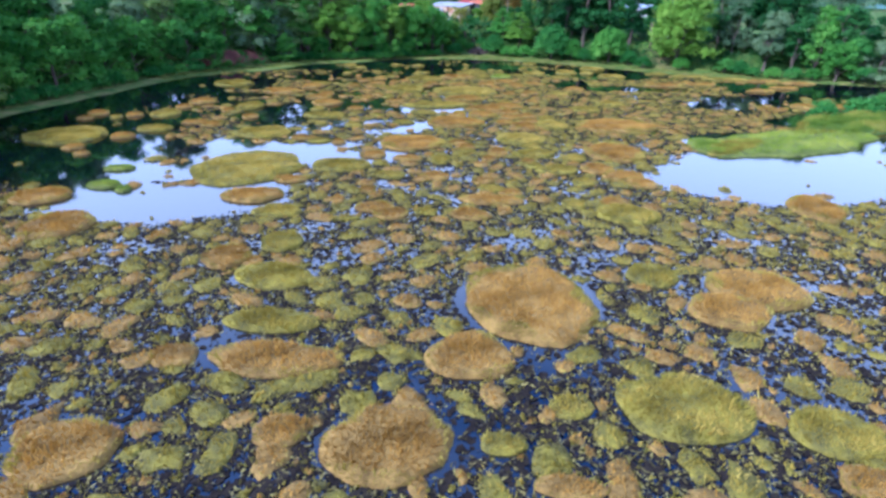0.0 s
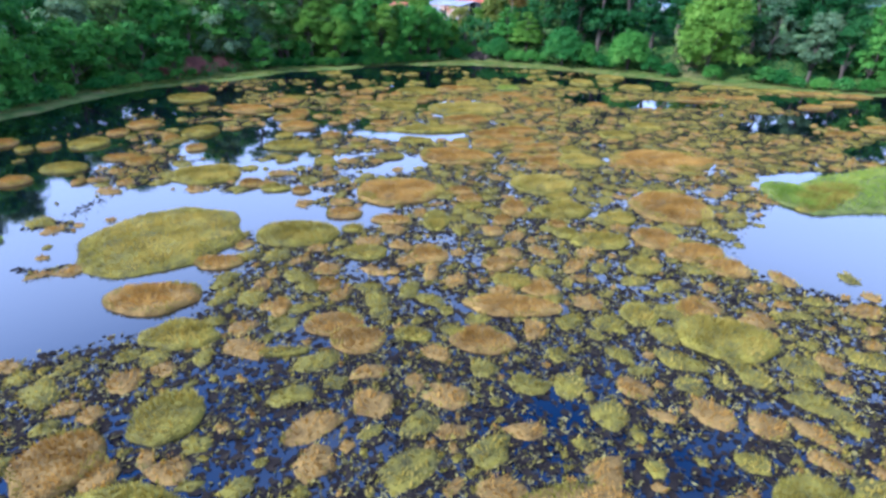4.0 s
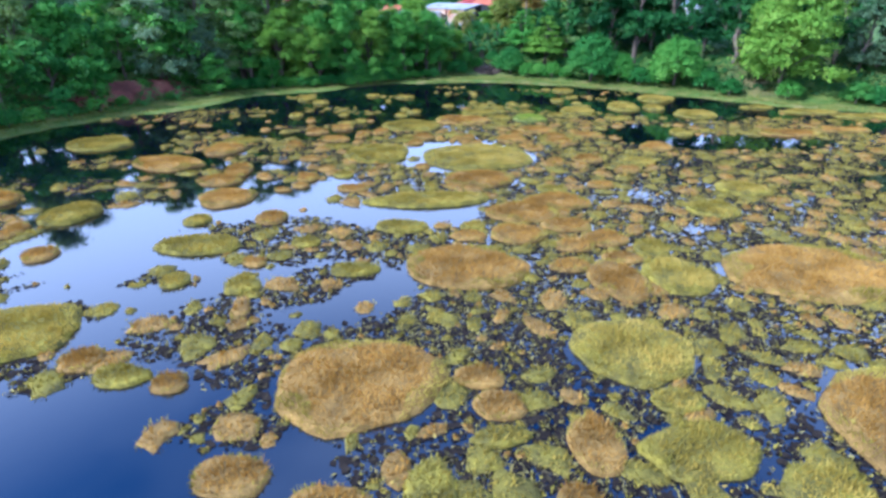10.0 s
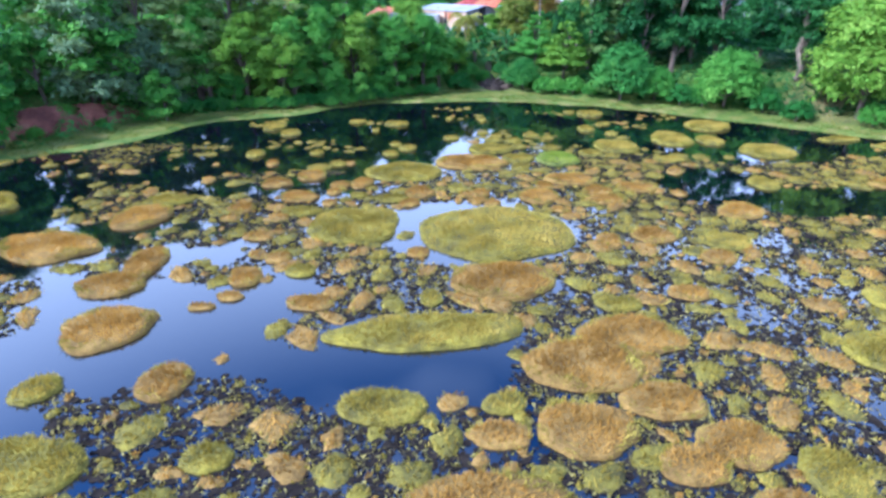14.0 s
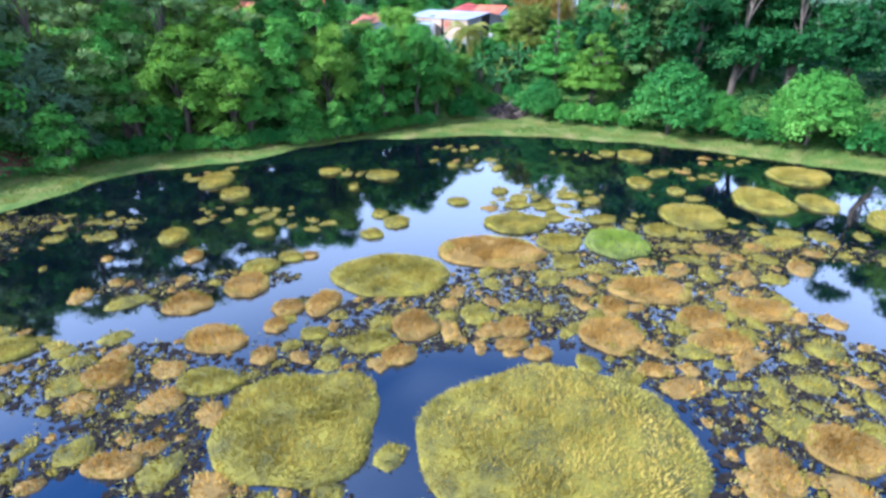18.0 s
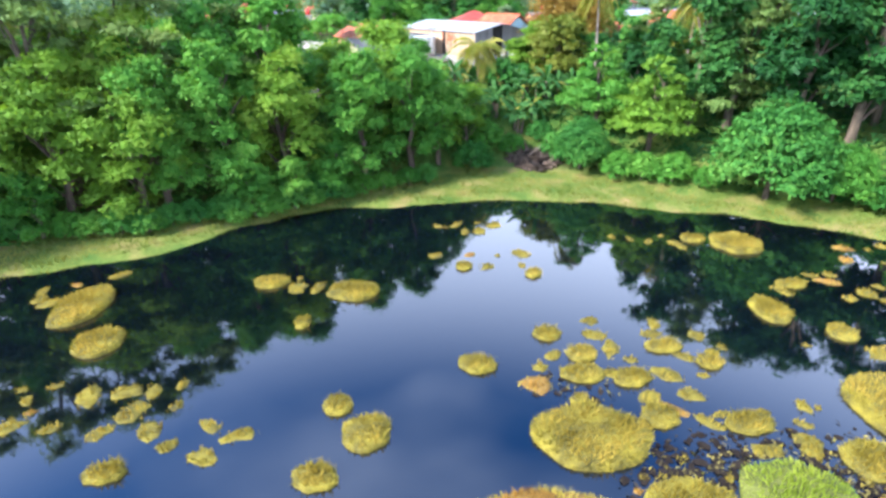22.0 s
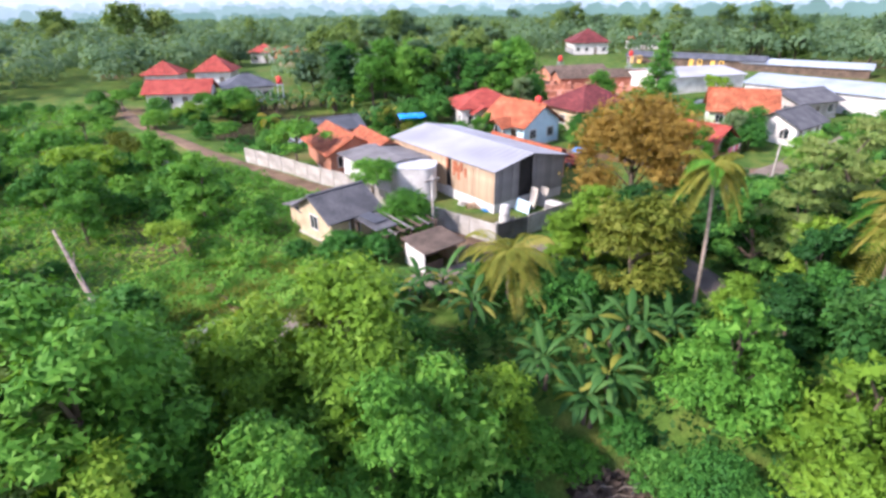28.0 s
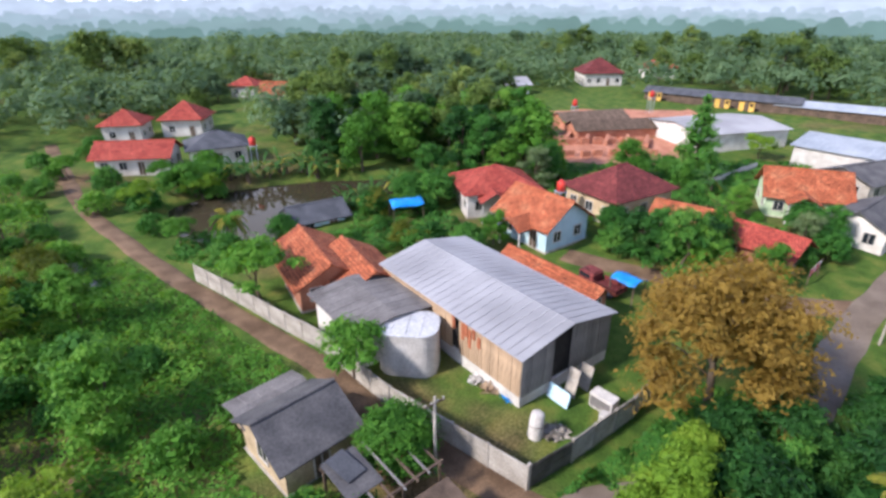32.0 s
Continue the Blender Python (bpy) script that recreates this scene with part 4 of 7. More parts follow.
def pads(x, y, size, name, label):
    """Small rounded humps of grass: a domed base and a close head of blades on each."""
    kind = rng.uniform(0, 1, len(x)) + np.where((y > 104) & (x < 36), 0.4, 0.0)
    turn, flat = rng.uniform(0, 6.3, len(x)), rng.uniform(0.66, 1.5, len(x)) ** 0.8
    wob = rng.uniform(0.62, 1.2, (len(x), 9))
    ang = np.linspace(0, 2 * math.pi, 9, endpoint=False)
    heads = {0: [], 1: [], 2: [], 3: []}
    for tint, lo, hi in ((0, 0.0, 0.46), (1, 0.46, 1.5)):
        pick = np.where((kind >= lo) & (kind < hi))[0]
        px, py, s, tn, fl, wb = x[pick], y[pick], size[pick], turn[pick], flat[pick], wob[pick]
        ct, st = np.cos(tn)[:, None], np.sin(tn)[:, None]
        low = np.where(py > 102, 0.5, 1.0) * (0.6 + s)
        rings = []
        for k, z in ((1.0, -0.03), (0.93, 0.03), (0.62, 0.07)):
            u, v = k * wb * s[:, None] * np.cos(ang) * fl[:, None], k * wb * s[:, None] * np.sin(ang) / fl[:, None]
            rings.append(np.stack([px[:, None] + ct * u - st * v, py[:, None] + st * u + ct * v, np.repeat((z * low)[:, None], 9, 1)], -1))
        mid = np.stack([px, py, 0.08 * low], -1)[:, None]
        pv = np.concatenate([*rings, mid], 1).reshape(-1, 3)
        k = np.arange(9)
        n = (k + 1) % 9
        one = [(a, b, c) for r in (0, 9) for a, b, c in [*zip(k + r, n + r, n + r + 9), *zip(k + r, n + r + 9, k + r + 9)]] + [(a, b, 27) for a, b in zip(k + 18, n + 18)]
        pf = (np.arange(len(px))[:, None, None] * 28 + np.array(one)[None]).reshape(-1, 3)
        tagged(new("tuft_bases", mesh_from("tuft_bases", pv, pf, PEAT_TOP[tint], True)), "low humps of dead grass under the tufts", "water plants", kind="stuff")
        per = (12 + 32 * s * s * math.pi).astype(int)
        own = np.repeat(np.arange(len(px)), per)
        q, d = rng.uniform(0, 6.3, len(own)), np.sqrt(rng.uniform(0, 1, len(own)))
        rr = s[own] * d * wb[own, np.minimum(8, (q / 6.3 * 9).astype(int))]
        u, v = rr * np.cos(q) * fl[own], rr * np.sin(q) / fl[own]
        foot = np.stack([px[own] + np.cos(tn[own]) * u - np.sin(tn[own]) * v, py[own] + np.sin(tn[own]) * u + np.cos(tn[own]) * v, (0.07 * (1 - d**3) + 0.02) * low[own]], 1)
        rim = (d > 0.8) & (tint == 0)
        for head, m in ((tint, ~rim), (3, rim)):
            heads[head].append((foot[m], (0.13 + 0.08 * s[own][m]) * (1.1 - 0.35 * d[m]), q[m]))
    for head, rows in heads.items():
        foot, high, q = (np.concatenate([r[i] for r in rows]) if rows else np.zeros((0, 3)) for i in range(3))
        if len(foot):
            v, f = blades(foot, high, 0.042 + 0 * q, 0.7 + 0 * q, q)
            tagged(new(name, mesh_from(name, v, f, RIM_GRASS if head == 3 else MAT_GRASS[head])), label, "water plants", kind="stuff")


x, y = scatter(45000, (-44, 64, -20, 122), crowding)
size = 0.14 + 0.84 * rng.uniform(0, 1, len(x)) ** 2.4
for cx, cy, rx, ry, n in CLUSTERS:
    a, d = rng.uniform(0, 6.3, n), np.sqrt(rng.uniform(0, 1, n))
    x, y, size = np.append(x, cx + rx * d * np.cos(a)), np.append(y, cy + ry * d * np.sin(a)), np.append(size, rng.uniform(0.2, 0.62, n))
kept = apart(x, y, size)
pads(x[kept], y[kept], size[kept], "swamp_grass_tufts", "many small rounded tufts of olive swamp grass standing in the pond")


def mire(count, reach):
    """Low sodden patches of drowned plants that hold the tufts together."""
    x, y = scatter(count, reach, lambda x, y: np.clip(crowding(x, y) * 2.4 - 0.35, 0, 1))
    n = len(x)
    a = np.linspace(0, 2 * math.pi, 5, endpoint=False) + rng.uniform(0, 6.3, n)[:, None]
    r = rng.uniform(0.06, 0.22, n)[:, None] * rng.uniform(0.55, 1.25, (n, 5))
    z = rng.uniform(0.004, 0.04, n)[:, None] + rng.uniform(-0.003, 0.01, (n, 5))
    v = np.stack([x[:, None] + r * np.cos(a), y[:, None] + r * np.sin(a), z], -1).reshape(-1, 3)
    tagged(new("drowned_mire", mesh_from("drowned_mire", v, np.arange(5 * n).reshape(-1, 5), MIRE)), "dark sodden mire of drowned plants between the mats", "water plants", kind="stuff")


mire(350000, (-44, 62, -18, 118))


def sprouts(count, reach):
    """Tiny olive sprouts standing up out of the drowned weed."""
    x, y = scatter(count, reach, lambda x, y: np.clip(crowding(x, y) * 1.6 - 0.3, 0, 1))
    own = np.repeat(np.arange(len(x)), 3)
    foot = np.stack([x[own], y[own], 0 * own + 0.01], 1) + rng.normal(0, 0.05, (len(own), 3)) * (1, 1, 0)
    v, f = blades(foot, rng.uniform(0.07, 0.17, len(own)), np.full(len(own), 0.045), np.full(len(own), 0.9))
    tagged(new("olive_sprouts", mesh_from("olive_sprouts", v, f, RIM_GRASS)), "tiny olive sprouts standing in the drowned weed", "water plants", kind="stuff")


sprouts(110000, (-44, 62, -16, 118))


def litter(count, reach, name, label):
    """Dark dead stems and drowned leaves lying between the mats."""
    x, y = scatter(count, reach, lambda x, y: np.clip(crowding(x, y) * 1.4 - 0.18, 0, 1))
    n = len(x)
    a, tilt = rng.uniform(0, 6.3, n), rng.normal(0, 0.45, n)
    long, wide = rng.uniform(0.05, 0.17, n), rng.uniform(0.025, 0.06, n)
    u = np.stack([np.cos(a) * np.cos(tilt), np.sin(a) * np.cos(tilt), np.sin(tilt)], 1) * long[:, None]
    w = np.stack([-np.sin(a), np.cos(a), rng.normal(0, 0.4, n)], 1) * wide[:, None]
    c = np.stack([x, y, rng.uniform(0.01, 0.10, n)], 1)
    v = np.stack([c - u - w, c + w * 1.3, c + u], 1).reshape(-1, 3)
    tagged(new(name, mesh_from(name, v, np.arange(3 * n).reshape(-1, 3), WEED)), label, "water plants", kind="stuff")


litter(500000, (-44, 60, -14, 118), "drowned_weed", "dark drowned stems and leaves floating between the grass mats")


# ---- trees ----
def leaves(where, facing, size, slim=0.55, broad=False):
    """Pointed leaves; broad: diamond-shaped ones, slightly folded."""
    n = len(where)
    facing = facing / (np.linalg.norm(facing, axis=1)[:, None] + 1e-9)
    any_way = rng.normal(size=(n, 3))
    u = np.cross(facing, any_way)
    u /= np.linalg.norm(u, axis=1)[:, None] + 1e-9
    w = np.cross(facing, u)
    s = (size * rng.uniform(0.6, 1.3, n))[:, None]
    if not broad:
        v = np.stack([where - u * s * 0.9 - w * s * slim * 1.1, where - u * s * 0.9 + w * s * slim * 1.1, where + u * s * 1.3], 1)
        return v.reshape(-1, 3), np.arange(3 * n).reshape(-1, 3)
    v = np.stack([where - u * s, where + w * s * slim - facing * s * 0.15, where + u * s, where - w * s * slim - facing * s * 0.15], 1)
    return v.reshape(-1, 3), np.arange(4 * n).reshape(-1, 4)


def crown_points(lumps, per, thick=0.35, leaf=0.2, sprig=5):
    """Leaf places and outward ways over a set of lumps (x, y, z, radius, flatness): the leaves stand in sprigs, with gaps between them."""
    lumps = np.array(lumps)
    n = (per / sprig * lumps[:, 3] ** 2 / (lumps[:, 3] ** 2).mean()).astype(int).clip(3)
    own = np.repeat(np.arange(len(lumps)), n)
    way = rng.normal(size=(len(own), 3))
    way /= np.linalg.norm(way, axis=1)[:, None]
    way[:, 2] = np.where(way[:, 2] < -0.35, -way[:, 2], way[:, 2])
    depth = (1 - thick * rng.uniform(0, 1, len(own)) ** 1.5) * (1 + rng.normal(0, 0.13, len(own)))
    flat = np.stack([np.ones(len(own)), np.ones(len(own)), lumps[own, 4]], 1)
    p = lumps[own, :3] + way * (lumps[own, 3] * depth)[:, None] * flat
    p, way = np.repeat(p, sprig, 0), np.repeat(way, sprig, 0)
    return p + rng.normal(0, 1.15 * leaf, p.shape) * (1, 1, 0.6), way + rng.normal(0, 0.45, way.shape) + (0, 0, 0.45)


def lumps_of(style, h, r, seed):
    """Where the lumps of a crown lie, for a tree of height h and half-width r."""
    k = np.random.RandomState(seed)
    out = []
    if style == "tiers":  # flat shelves of leaves round a straight stem
        for i in range(7):
            z = h * (0.35 + 0.6 * i / 6)
            reach = r * (1.05 - 0.75 * i / 6)
            for j in range(max(3, 7 - i)):
                a = 6.3 * j / max(3, 7 - i) + i * 0.8 + k.normal(0, 0.2)
                out.append((reach * 0.68 * math.cos(a), reach * 0.68 * math.sin(a), z + k.normal(0, 0.12), reach * 0.42, 0.28))
    elif style == "cone":
        for i in range(26):
            t = i / 25
            a = i * 2.4
            reach = r * (1 - t) ** 0.8
            out.append((reach * 0.6 * math.cos(a), reach * 0.6 * math.sin(a), h * (0.12 + 0.84 * t), 0.35 + reach * 0.42, 0.7))
    elif style == "umbrella":
        for i in range(18):
            a, d = i * 2.4 + k.normal(0, 0.3), r * 0.9 * math.sqrt((i + 0.5) / 18) * k.uniform(0.7, 1.1)
            out.append((d * math.cos(a), d * math.sin(a), h * (0.88 - 0.42 * (d / r) ** 2 * k.uniform(0.2, 1.3)) + k.normal(0, 0.25), r * k.uniform(0.2, 0.36), 0.6))
    elif style == "dome":  # close, even head down to the ground
        for i in range(26):
            a, t = i * 2.4, (i + 0.5) / 26
            d = r * 0.72 * math.sin(math.acos(1 - t))
            out.append((d * math.cos(a), d * math.sin(a), h * (0.22 + 0.6 * (1 - t)), r * k.uniform(0.30, 0.40), 0.85))
    elif style == "layers":  # boughs in loose, nearly level layers
        for i in range(44):
            a, t = k.uniform(0, 6.3), (i + k.uniform(0, 1)) / 44
            d = r * math.sqrt(k.uniform(0.05, 1)) * (1.0 - 0.62 * t**1.6) * 0.85
            out.append((d * math.cos(a), d * math.sin(a), h * (0.16 + 0.80 * t) - 0.10 * d, r * k.uniform(0.20, 0.34), 0.36))
    elif style == "tall":
        for i in range(30):
            a, t = k.uniform(0, 6.3), k.uniform(0, 1)
            d = r * 0.75 * math.sqrt(k.uniform(0.05, 1)) * math.sin(math.pi * (0.18 + 0.75 * t)) ** 0.7
            out.append((d * math.cos(a), d * math.sin(a), h * (0.28 + 0.68 * t), r * k.uniform(0.24, 0.40), 0.75))
    else:  # a broad, broken head with boughs hanging to the ground
        for i in range(34):
            a, t = k.uniform(0, 6.3), k.uniform(0, 1) ** 0.8
            d = r * math.sqrt(k.uniform(0.1, 1)) * (1 - 0.55 * t**2) * 0.78
            out.append((d * math.cos(a), d * math.sin(a), h * (0.12 + 0.80 * t), r * k.uniform(0.20, 0.36), 0.8))
    return out


def make_tree(name, style, h, r, tint, count, leaf, label, seed, bare=0.0, thick=0.4):
    k = np.random.RandomState(seed)
    lumps = lumps_of(style, h, r, seed)
    thing = empty(name, Matrix(), label, "tree" if h > 3 else "bush")
    girth = 0.02 * h + 0.05
    stem = [(0, 0, -0.6)] + [(k.normal(0, 0.05) * h * t, k.normal(0, 0.05) * h * t, h * t * 0.72) for t in (0.15, 0.35, 0.6, 1.0)]
    many = [(stem, [girth * 1.25, girth, girth * 0.85, girth * 0.6, girth * 0.25], 7)]
    for i in k.permutation(len(lumps))[: min(10, len(lumps))]:
        x, y, z, rr, fl = lumps[i]
        t = min(0.9, max(0.15, z / h - 0.25)) / 0.72
        base = np.array([np.interp(t * h * 0.72, [p[2] for p in stem], [p[q] for p in stem]) for q in range(3)])
        end = np.array([x, y, z])
        mid = (base + end) / 2 + (0, 0, 0.12 * h * 0.3) + k.normal(0, 0.1, 3)
        many.append(([base, mid, end], [girth * 0.42, girth * 0.26, girth * 0.08], 4))
    # stem and limbs grow together into one piece
    verts, faces = [], []
    for points, radii, sides in many:
        tv, tf = tube(points, radii, sides)
        if verts:
            root = int(np.argmin(np.linalg.norm(np.array(verts[:35]) - tv[0], axis=1)))
            faces += [(len(verts), len(verts) + 1, root, root + 7 if root < 28 else root - 7)]
        faces += [tuple(q + len(verts) for q in f) for f in tf]
        verts += tv
    part("trunk", mesh_from("trunk", verts, faces, BARK, True), None, thing)
    p, way = crown_points(lumps, count / len(lumps), thick, leaf)
    v, f = leaves(p, way, np.full(len(p), leaf), broad=name == "fig_tree")
    # larger leaves inside keep the light out of the crown
    inner = [(x, y, z, rr * 0.45, fl) for x, y, z, rr, fl in lumps]
    p2, way2 = crown_points(inner, (2.2 * leaf) ** 2 * 0.9 * count / len(lumps), 0.3, 0.1, 2)
    v2, f2 = leaves(p2, way2, np.full(len(p2), 0.32 if name == "fig_tree" else 0.36 if h > 3 else 0.26), 0.8, name == "fig_tree")
    part("crown", mesh_from("crown", np.concatenate([v, v2]), np.concatenate([f, f2 + len(v)]), LEAF[tint]), None, thing)
    return thing


def make_palm(name, h, spread_, dry, label, seed, bend=(0.15, 0.1)):
    k = np.random.RandomState(seed)
    thing = empty(name, Matrix(), label, "palm tree")
    stem = [(bend[0] * t * t, bend[1] * t * t, h * t) for t in np.linspace(-0.05, 1, 9)]
    part("trunk", tubes_mesh("trunk", [(stem, np.linspace(0.14, 0.09, 9), 9)], PALM_BARK), None, thing)
    top = np.array(stem[-1])
    for i in range(26):
        a, rise = i * 2.4 + k.normal(0, 0.15), 1.9 - 3.2 * i / 25
        L = spread_ * k.uniform(0.8, 1.1)
        spine = []
        for t in np.linspace(0, 1, 9):
            out = L * (t - 0.15 * t * t)
            spine.append(top + (math.cos(a) * out, math.sin(a) * out, L * (rise * 0.55 * t - 0.9 * t * t)))
        spine = np.array(spine)
        verts, faces = tube(spine, np.linspace(0.05, 0.012, 9), 3)
        faces = [tuple(q) for q in faces]
        side = np.array([-math.sin(a), math.cos(a), 0])
        for t in np.linspace(0.08, 1, 30):
            c = np.array([np.interp(t, np.linspace(0, 1, 9), spine[:, q]) for q in range(3)])
            ahead = np.array([math.cos(a), math.sin(a), -0.2])
            ln = spread_ * 0.26 * math.sin(math.pi * (0.12 + 0.83 * t)) ** 0.7
            for s in (-1, 1):
                e = c + (side * s * 0.8 + ahead * 0.45) * ln + (0, 0, -0.35 * ln + k.normal(0, 0.04))
                m_ = (c + e) / 2 + (0, 0, 0.05)
                b = len(verts)
                verts += [c, m_ + ahead * 0.065, e, m_ - ahead * 0.065]
                faces.append((b, b + 1, b + 2, b + 3))
        part("frond", mesh_from("frond", verts, faces, LEAF["frond" if (k.uniform() < dry + 0.15) else "bright"]), None, thing)
    return thing


def make_banana(name, h, label, seed):
    k = np.random.RandomState(seed)
    thing = empty(name, Matrix(), label, "banana plant")
    many = []
    for j in range(3):
        o = k.normal(0, 0.55, 2)
        hh = h * k.uniform(0.22, 0.42)
        stem = [(o[0], o[1], -0.3), (o[0] * 1.1, o[1] * 1.1, hh * 0.5), (o[0] * 1.2, o[1] * 1.2, hh)]
        many.append((stem, [0.15, 0.12, 0.08], 7))
        for i in range(9):
            a, rise = i * 2.4 + j + k.normal(0, 0.2), k.uniform(0.55, 2.1)
            L = h * k.uniform(0.5, 0.72)
            way = np.array([math.cos(a), math.sin(a), 0])
            side = np.array([-math.sin(a), math.cos(a), 0])
            verts, faces = [], []
            for t in np.linspace(0, 1, 9):
                c = np.array([o[0] * 1.2, o[1] * 1.2, hh]) + way * L * (t * 0.75) + np.array([0, 0, L * (rise * 0.7 * t - 0.85 * t * t)])
                wd = 0.02 + 0.17 * h / 3.5 * math.sin(math.pi * min(1, max(0, (t - 0.14) / 0.86))) ** 0.6 * k.uniform(0.7, 1.15)
                verts += [c - side * wd + (0, 0, -0.45 * wd), c, c + side * wd + (0, 0, -0.45 * wd)]
            for q in range(8):
                b = 3 * q
                faces += [(b, b + 1, b + 4, b + 3), (b + 1, b + 2, b + 5, b + 4)]
            part("leaf", mesh_from("leaf", verts, faces, LEAF["frond" if k.uniform() < 0.08 else "banana"], True), None, thing)
    part("stem", tubes_mesh("stem", many, BARK), None, thing)
    return thing


def kinds():
    t = {}
    for i in range(3):
        t["broad", i] = make_tree("broadleaf_tree", "broad", 9.5, 4.6, ("mid", "bright", "hazed")[i], 4600, 0.19, "dense broadleaf tree with green boughs on the pond bank", 20 + i)
        t["broadb", i] = make_tree("broadleaf_tree", "broad", 8.5, 4.2, "bright", 4400, 0.185, "sunlit bright green broadleaf tree on the pond bank", 30 + i)
        t["tall", i] = make_tree("forest_tree", "tall", 11.5, 3.8, ("hazed", "olive", "hazed")[i], 3800, 0.20, "tall green forest tree with broken crown", 40 + i)
        t["bush", i] = make_tree("shrub", "dome", 2.6, 1.9, "bright" if i > 1 else "mid", 1250, 0.15, "low leafy green shrub", 50 + i)
        t["feather", i] = make_tree("feathery_tree", "umbrella", 4.4, 3.0, "bright" if i else "yellow", 2000, 0.15, "spreading feathery light green tree in the scrub", 60 + i)
    for i in range(2):
        t["garden", i] = make_tree("garden_tree", "dome", 6.2, 3.6, "mid", 2400, 0.26, "round dark green fruit tree in a village garden", 75 + i)
        t["dome", i] = make_tree("fig_tree", "dome", 6.2, 3.6, ("mid", "bright")[i], 10500, 0.14, "round close-leaved bright green tree at the water's edge", 70 + i)
        t["tiers", i] = make_tree("tiered_tree", "tiers", 8.0, 3.6, ("bright", "yellow")[i], 6400, 0.14, "tree with flat tiers of bright leaves", 80 + i)
        # the dark variant has roadside shade put into its leaf colour
        t["bamboo", i] = make_tree("bamboo_clump", "layers", 8.5, 3.0, ("dark", "mid")[i], 4200, 0.18, "arching clump of yellow green bamboo", 90 + i)
        t["banana", i] = make_banana("banana_plant", 3.6, "banana plants with torn broad leaves", 95 + i)
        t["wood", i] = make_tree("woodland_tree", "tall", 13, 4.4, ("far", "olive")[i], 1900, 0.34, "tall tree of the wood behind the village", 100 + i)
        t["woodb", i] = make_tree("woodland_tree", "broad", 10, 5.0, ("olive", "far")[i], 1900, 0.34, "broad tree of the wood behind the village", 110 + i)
    for i in range(3):
        t["tower", i] = make_tree("bank_tree", "broad", 13.0, 4.6, ("bright", "bright", "yellow")[i], 13000, 0.135, "tall dense green tree overhanging the water's edge", 140 + i, thick=0.5)
    for i in range(2):
        t["olive", i] = make_tree("feathery_tree", "layers", 15.0, 5.0, "olive", 9500, 0.14, "tall olive green feathery tree above the bank", 150 + i, thick=0.7)
    for i in range(2):
        t["shade", i] = make_tree("forest_tree", "tall", 13.0, 4.2, "dark", 4600, 0.20, "tall dark green forest tree behind the bank", 170 + i)
    for i in range(2):
        t["hedge", i] = make_tree("shrub", "dome", 2.6, 1.9, ("mid", "bright")[i], 2500, 0.105, "low close-leaved green shrub at the water's edge", 190 + i)
    t["golden", 0] = make_tree("bamboo_clump", "layers", 7.0, 3.0, "yellow", 5200, 0.15, "arching clump of yellow green bamboo beside the road", 180)
    t["crown", 0] = make_tree("spreading_tree", "broad", 13.5, 8.6, "yellow", 17000, 0.19, "great spreading light green tree at the water's edge", 160, thick=0.5)
    t["lime", 0] = make_tree("broadleaf_tree", "broad", 8.5, 4.2, "yellow", 6000, 0.155, "sunlit yellow green broadleaf tree on the pond bank", 133)
    t["lime", 1] = make_tree("broadleaf_tree", "broad", 8.0, 4.4, "yellow", 6000, 0.155, "broad sunlit yellow green tree on the pond bank", 134)
    t["mango", 0] = make_tree("mango_tree", "broad", 6.0, 3.6, "ochre", 4600, 0.15, "rounded yellow green fruit tree beside the road", 131)
    t["mangod", 0] = make_tree("mango_tree", "broad", 6.0, 3.6, "dark", 4600, 0.16, "rounded deep green fruit tree beside the road", 132)
    t["cone", 0] = make_tree("conifer", "cone", 12, 3.6, "mid", 4200, 0.20, "green tapering conifer among the houses", 120)
    return t


KINDS = kinds()
FIRST = {}


def plant(kind, x, y, scale=1.0, turn=None, sink=0.0):
    options = [k for k in KINDS if k[0] == kind]
    key = options[rng.randint(len(options))]
    m = pose(x, y, float(lie(x, y)) - sink, 0, 0, rng.uniform(0, 360) if turn is None else turn)
    ob = KINDS[key]
    s = scale * rng.uniform(0.93, 1.07)
    if key not in FIRST:
        FIRST[key] = ob
        ob.matrix_world = m @ Matrix.Diagonal((s, s, s, 1))
        return ob
    c = copy_thing(ob, m)
    c.scale = (s * rng.uniform(0.92, 1.08), s * rng.uniform(0.92, 1.08), s)
    return c



# ---- the banks ----
def along_shore(first, last, gap, off):
    """Places at even gaps along a stretch of the shore, set back from it."""
    out = []
    carry = 0.0
    for (ax, ay), (bx, by) in zip(SHORE[first:last], SHORE[first + 1 : last + 1]):
        run = math.hypot(bx - ax, by - ay)
        nx, ny = -(by - ay) / run, (bx - ax) / run
        s = carry
        while s < run:
            out.append((ax + (bx - ax) * s / run + nx * off, ay + (by - ay) * s / run + ny * off))
            s += gap * rng.uniform(0.8, 1.2)
        carry = s - run
    wide = [float(margin(x, y)) - 3.5 for x, y in out]
    return [(x, y + max(0.0, w)) if w > 0 else (x, y + 0.8 * w) for (x, y), w in zip(out, wide)]


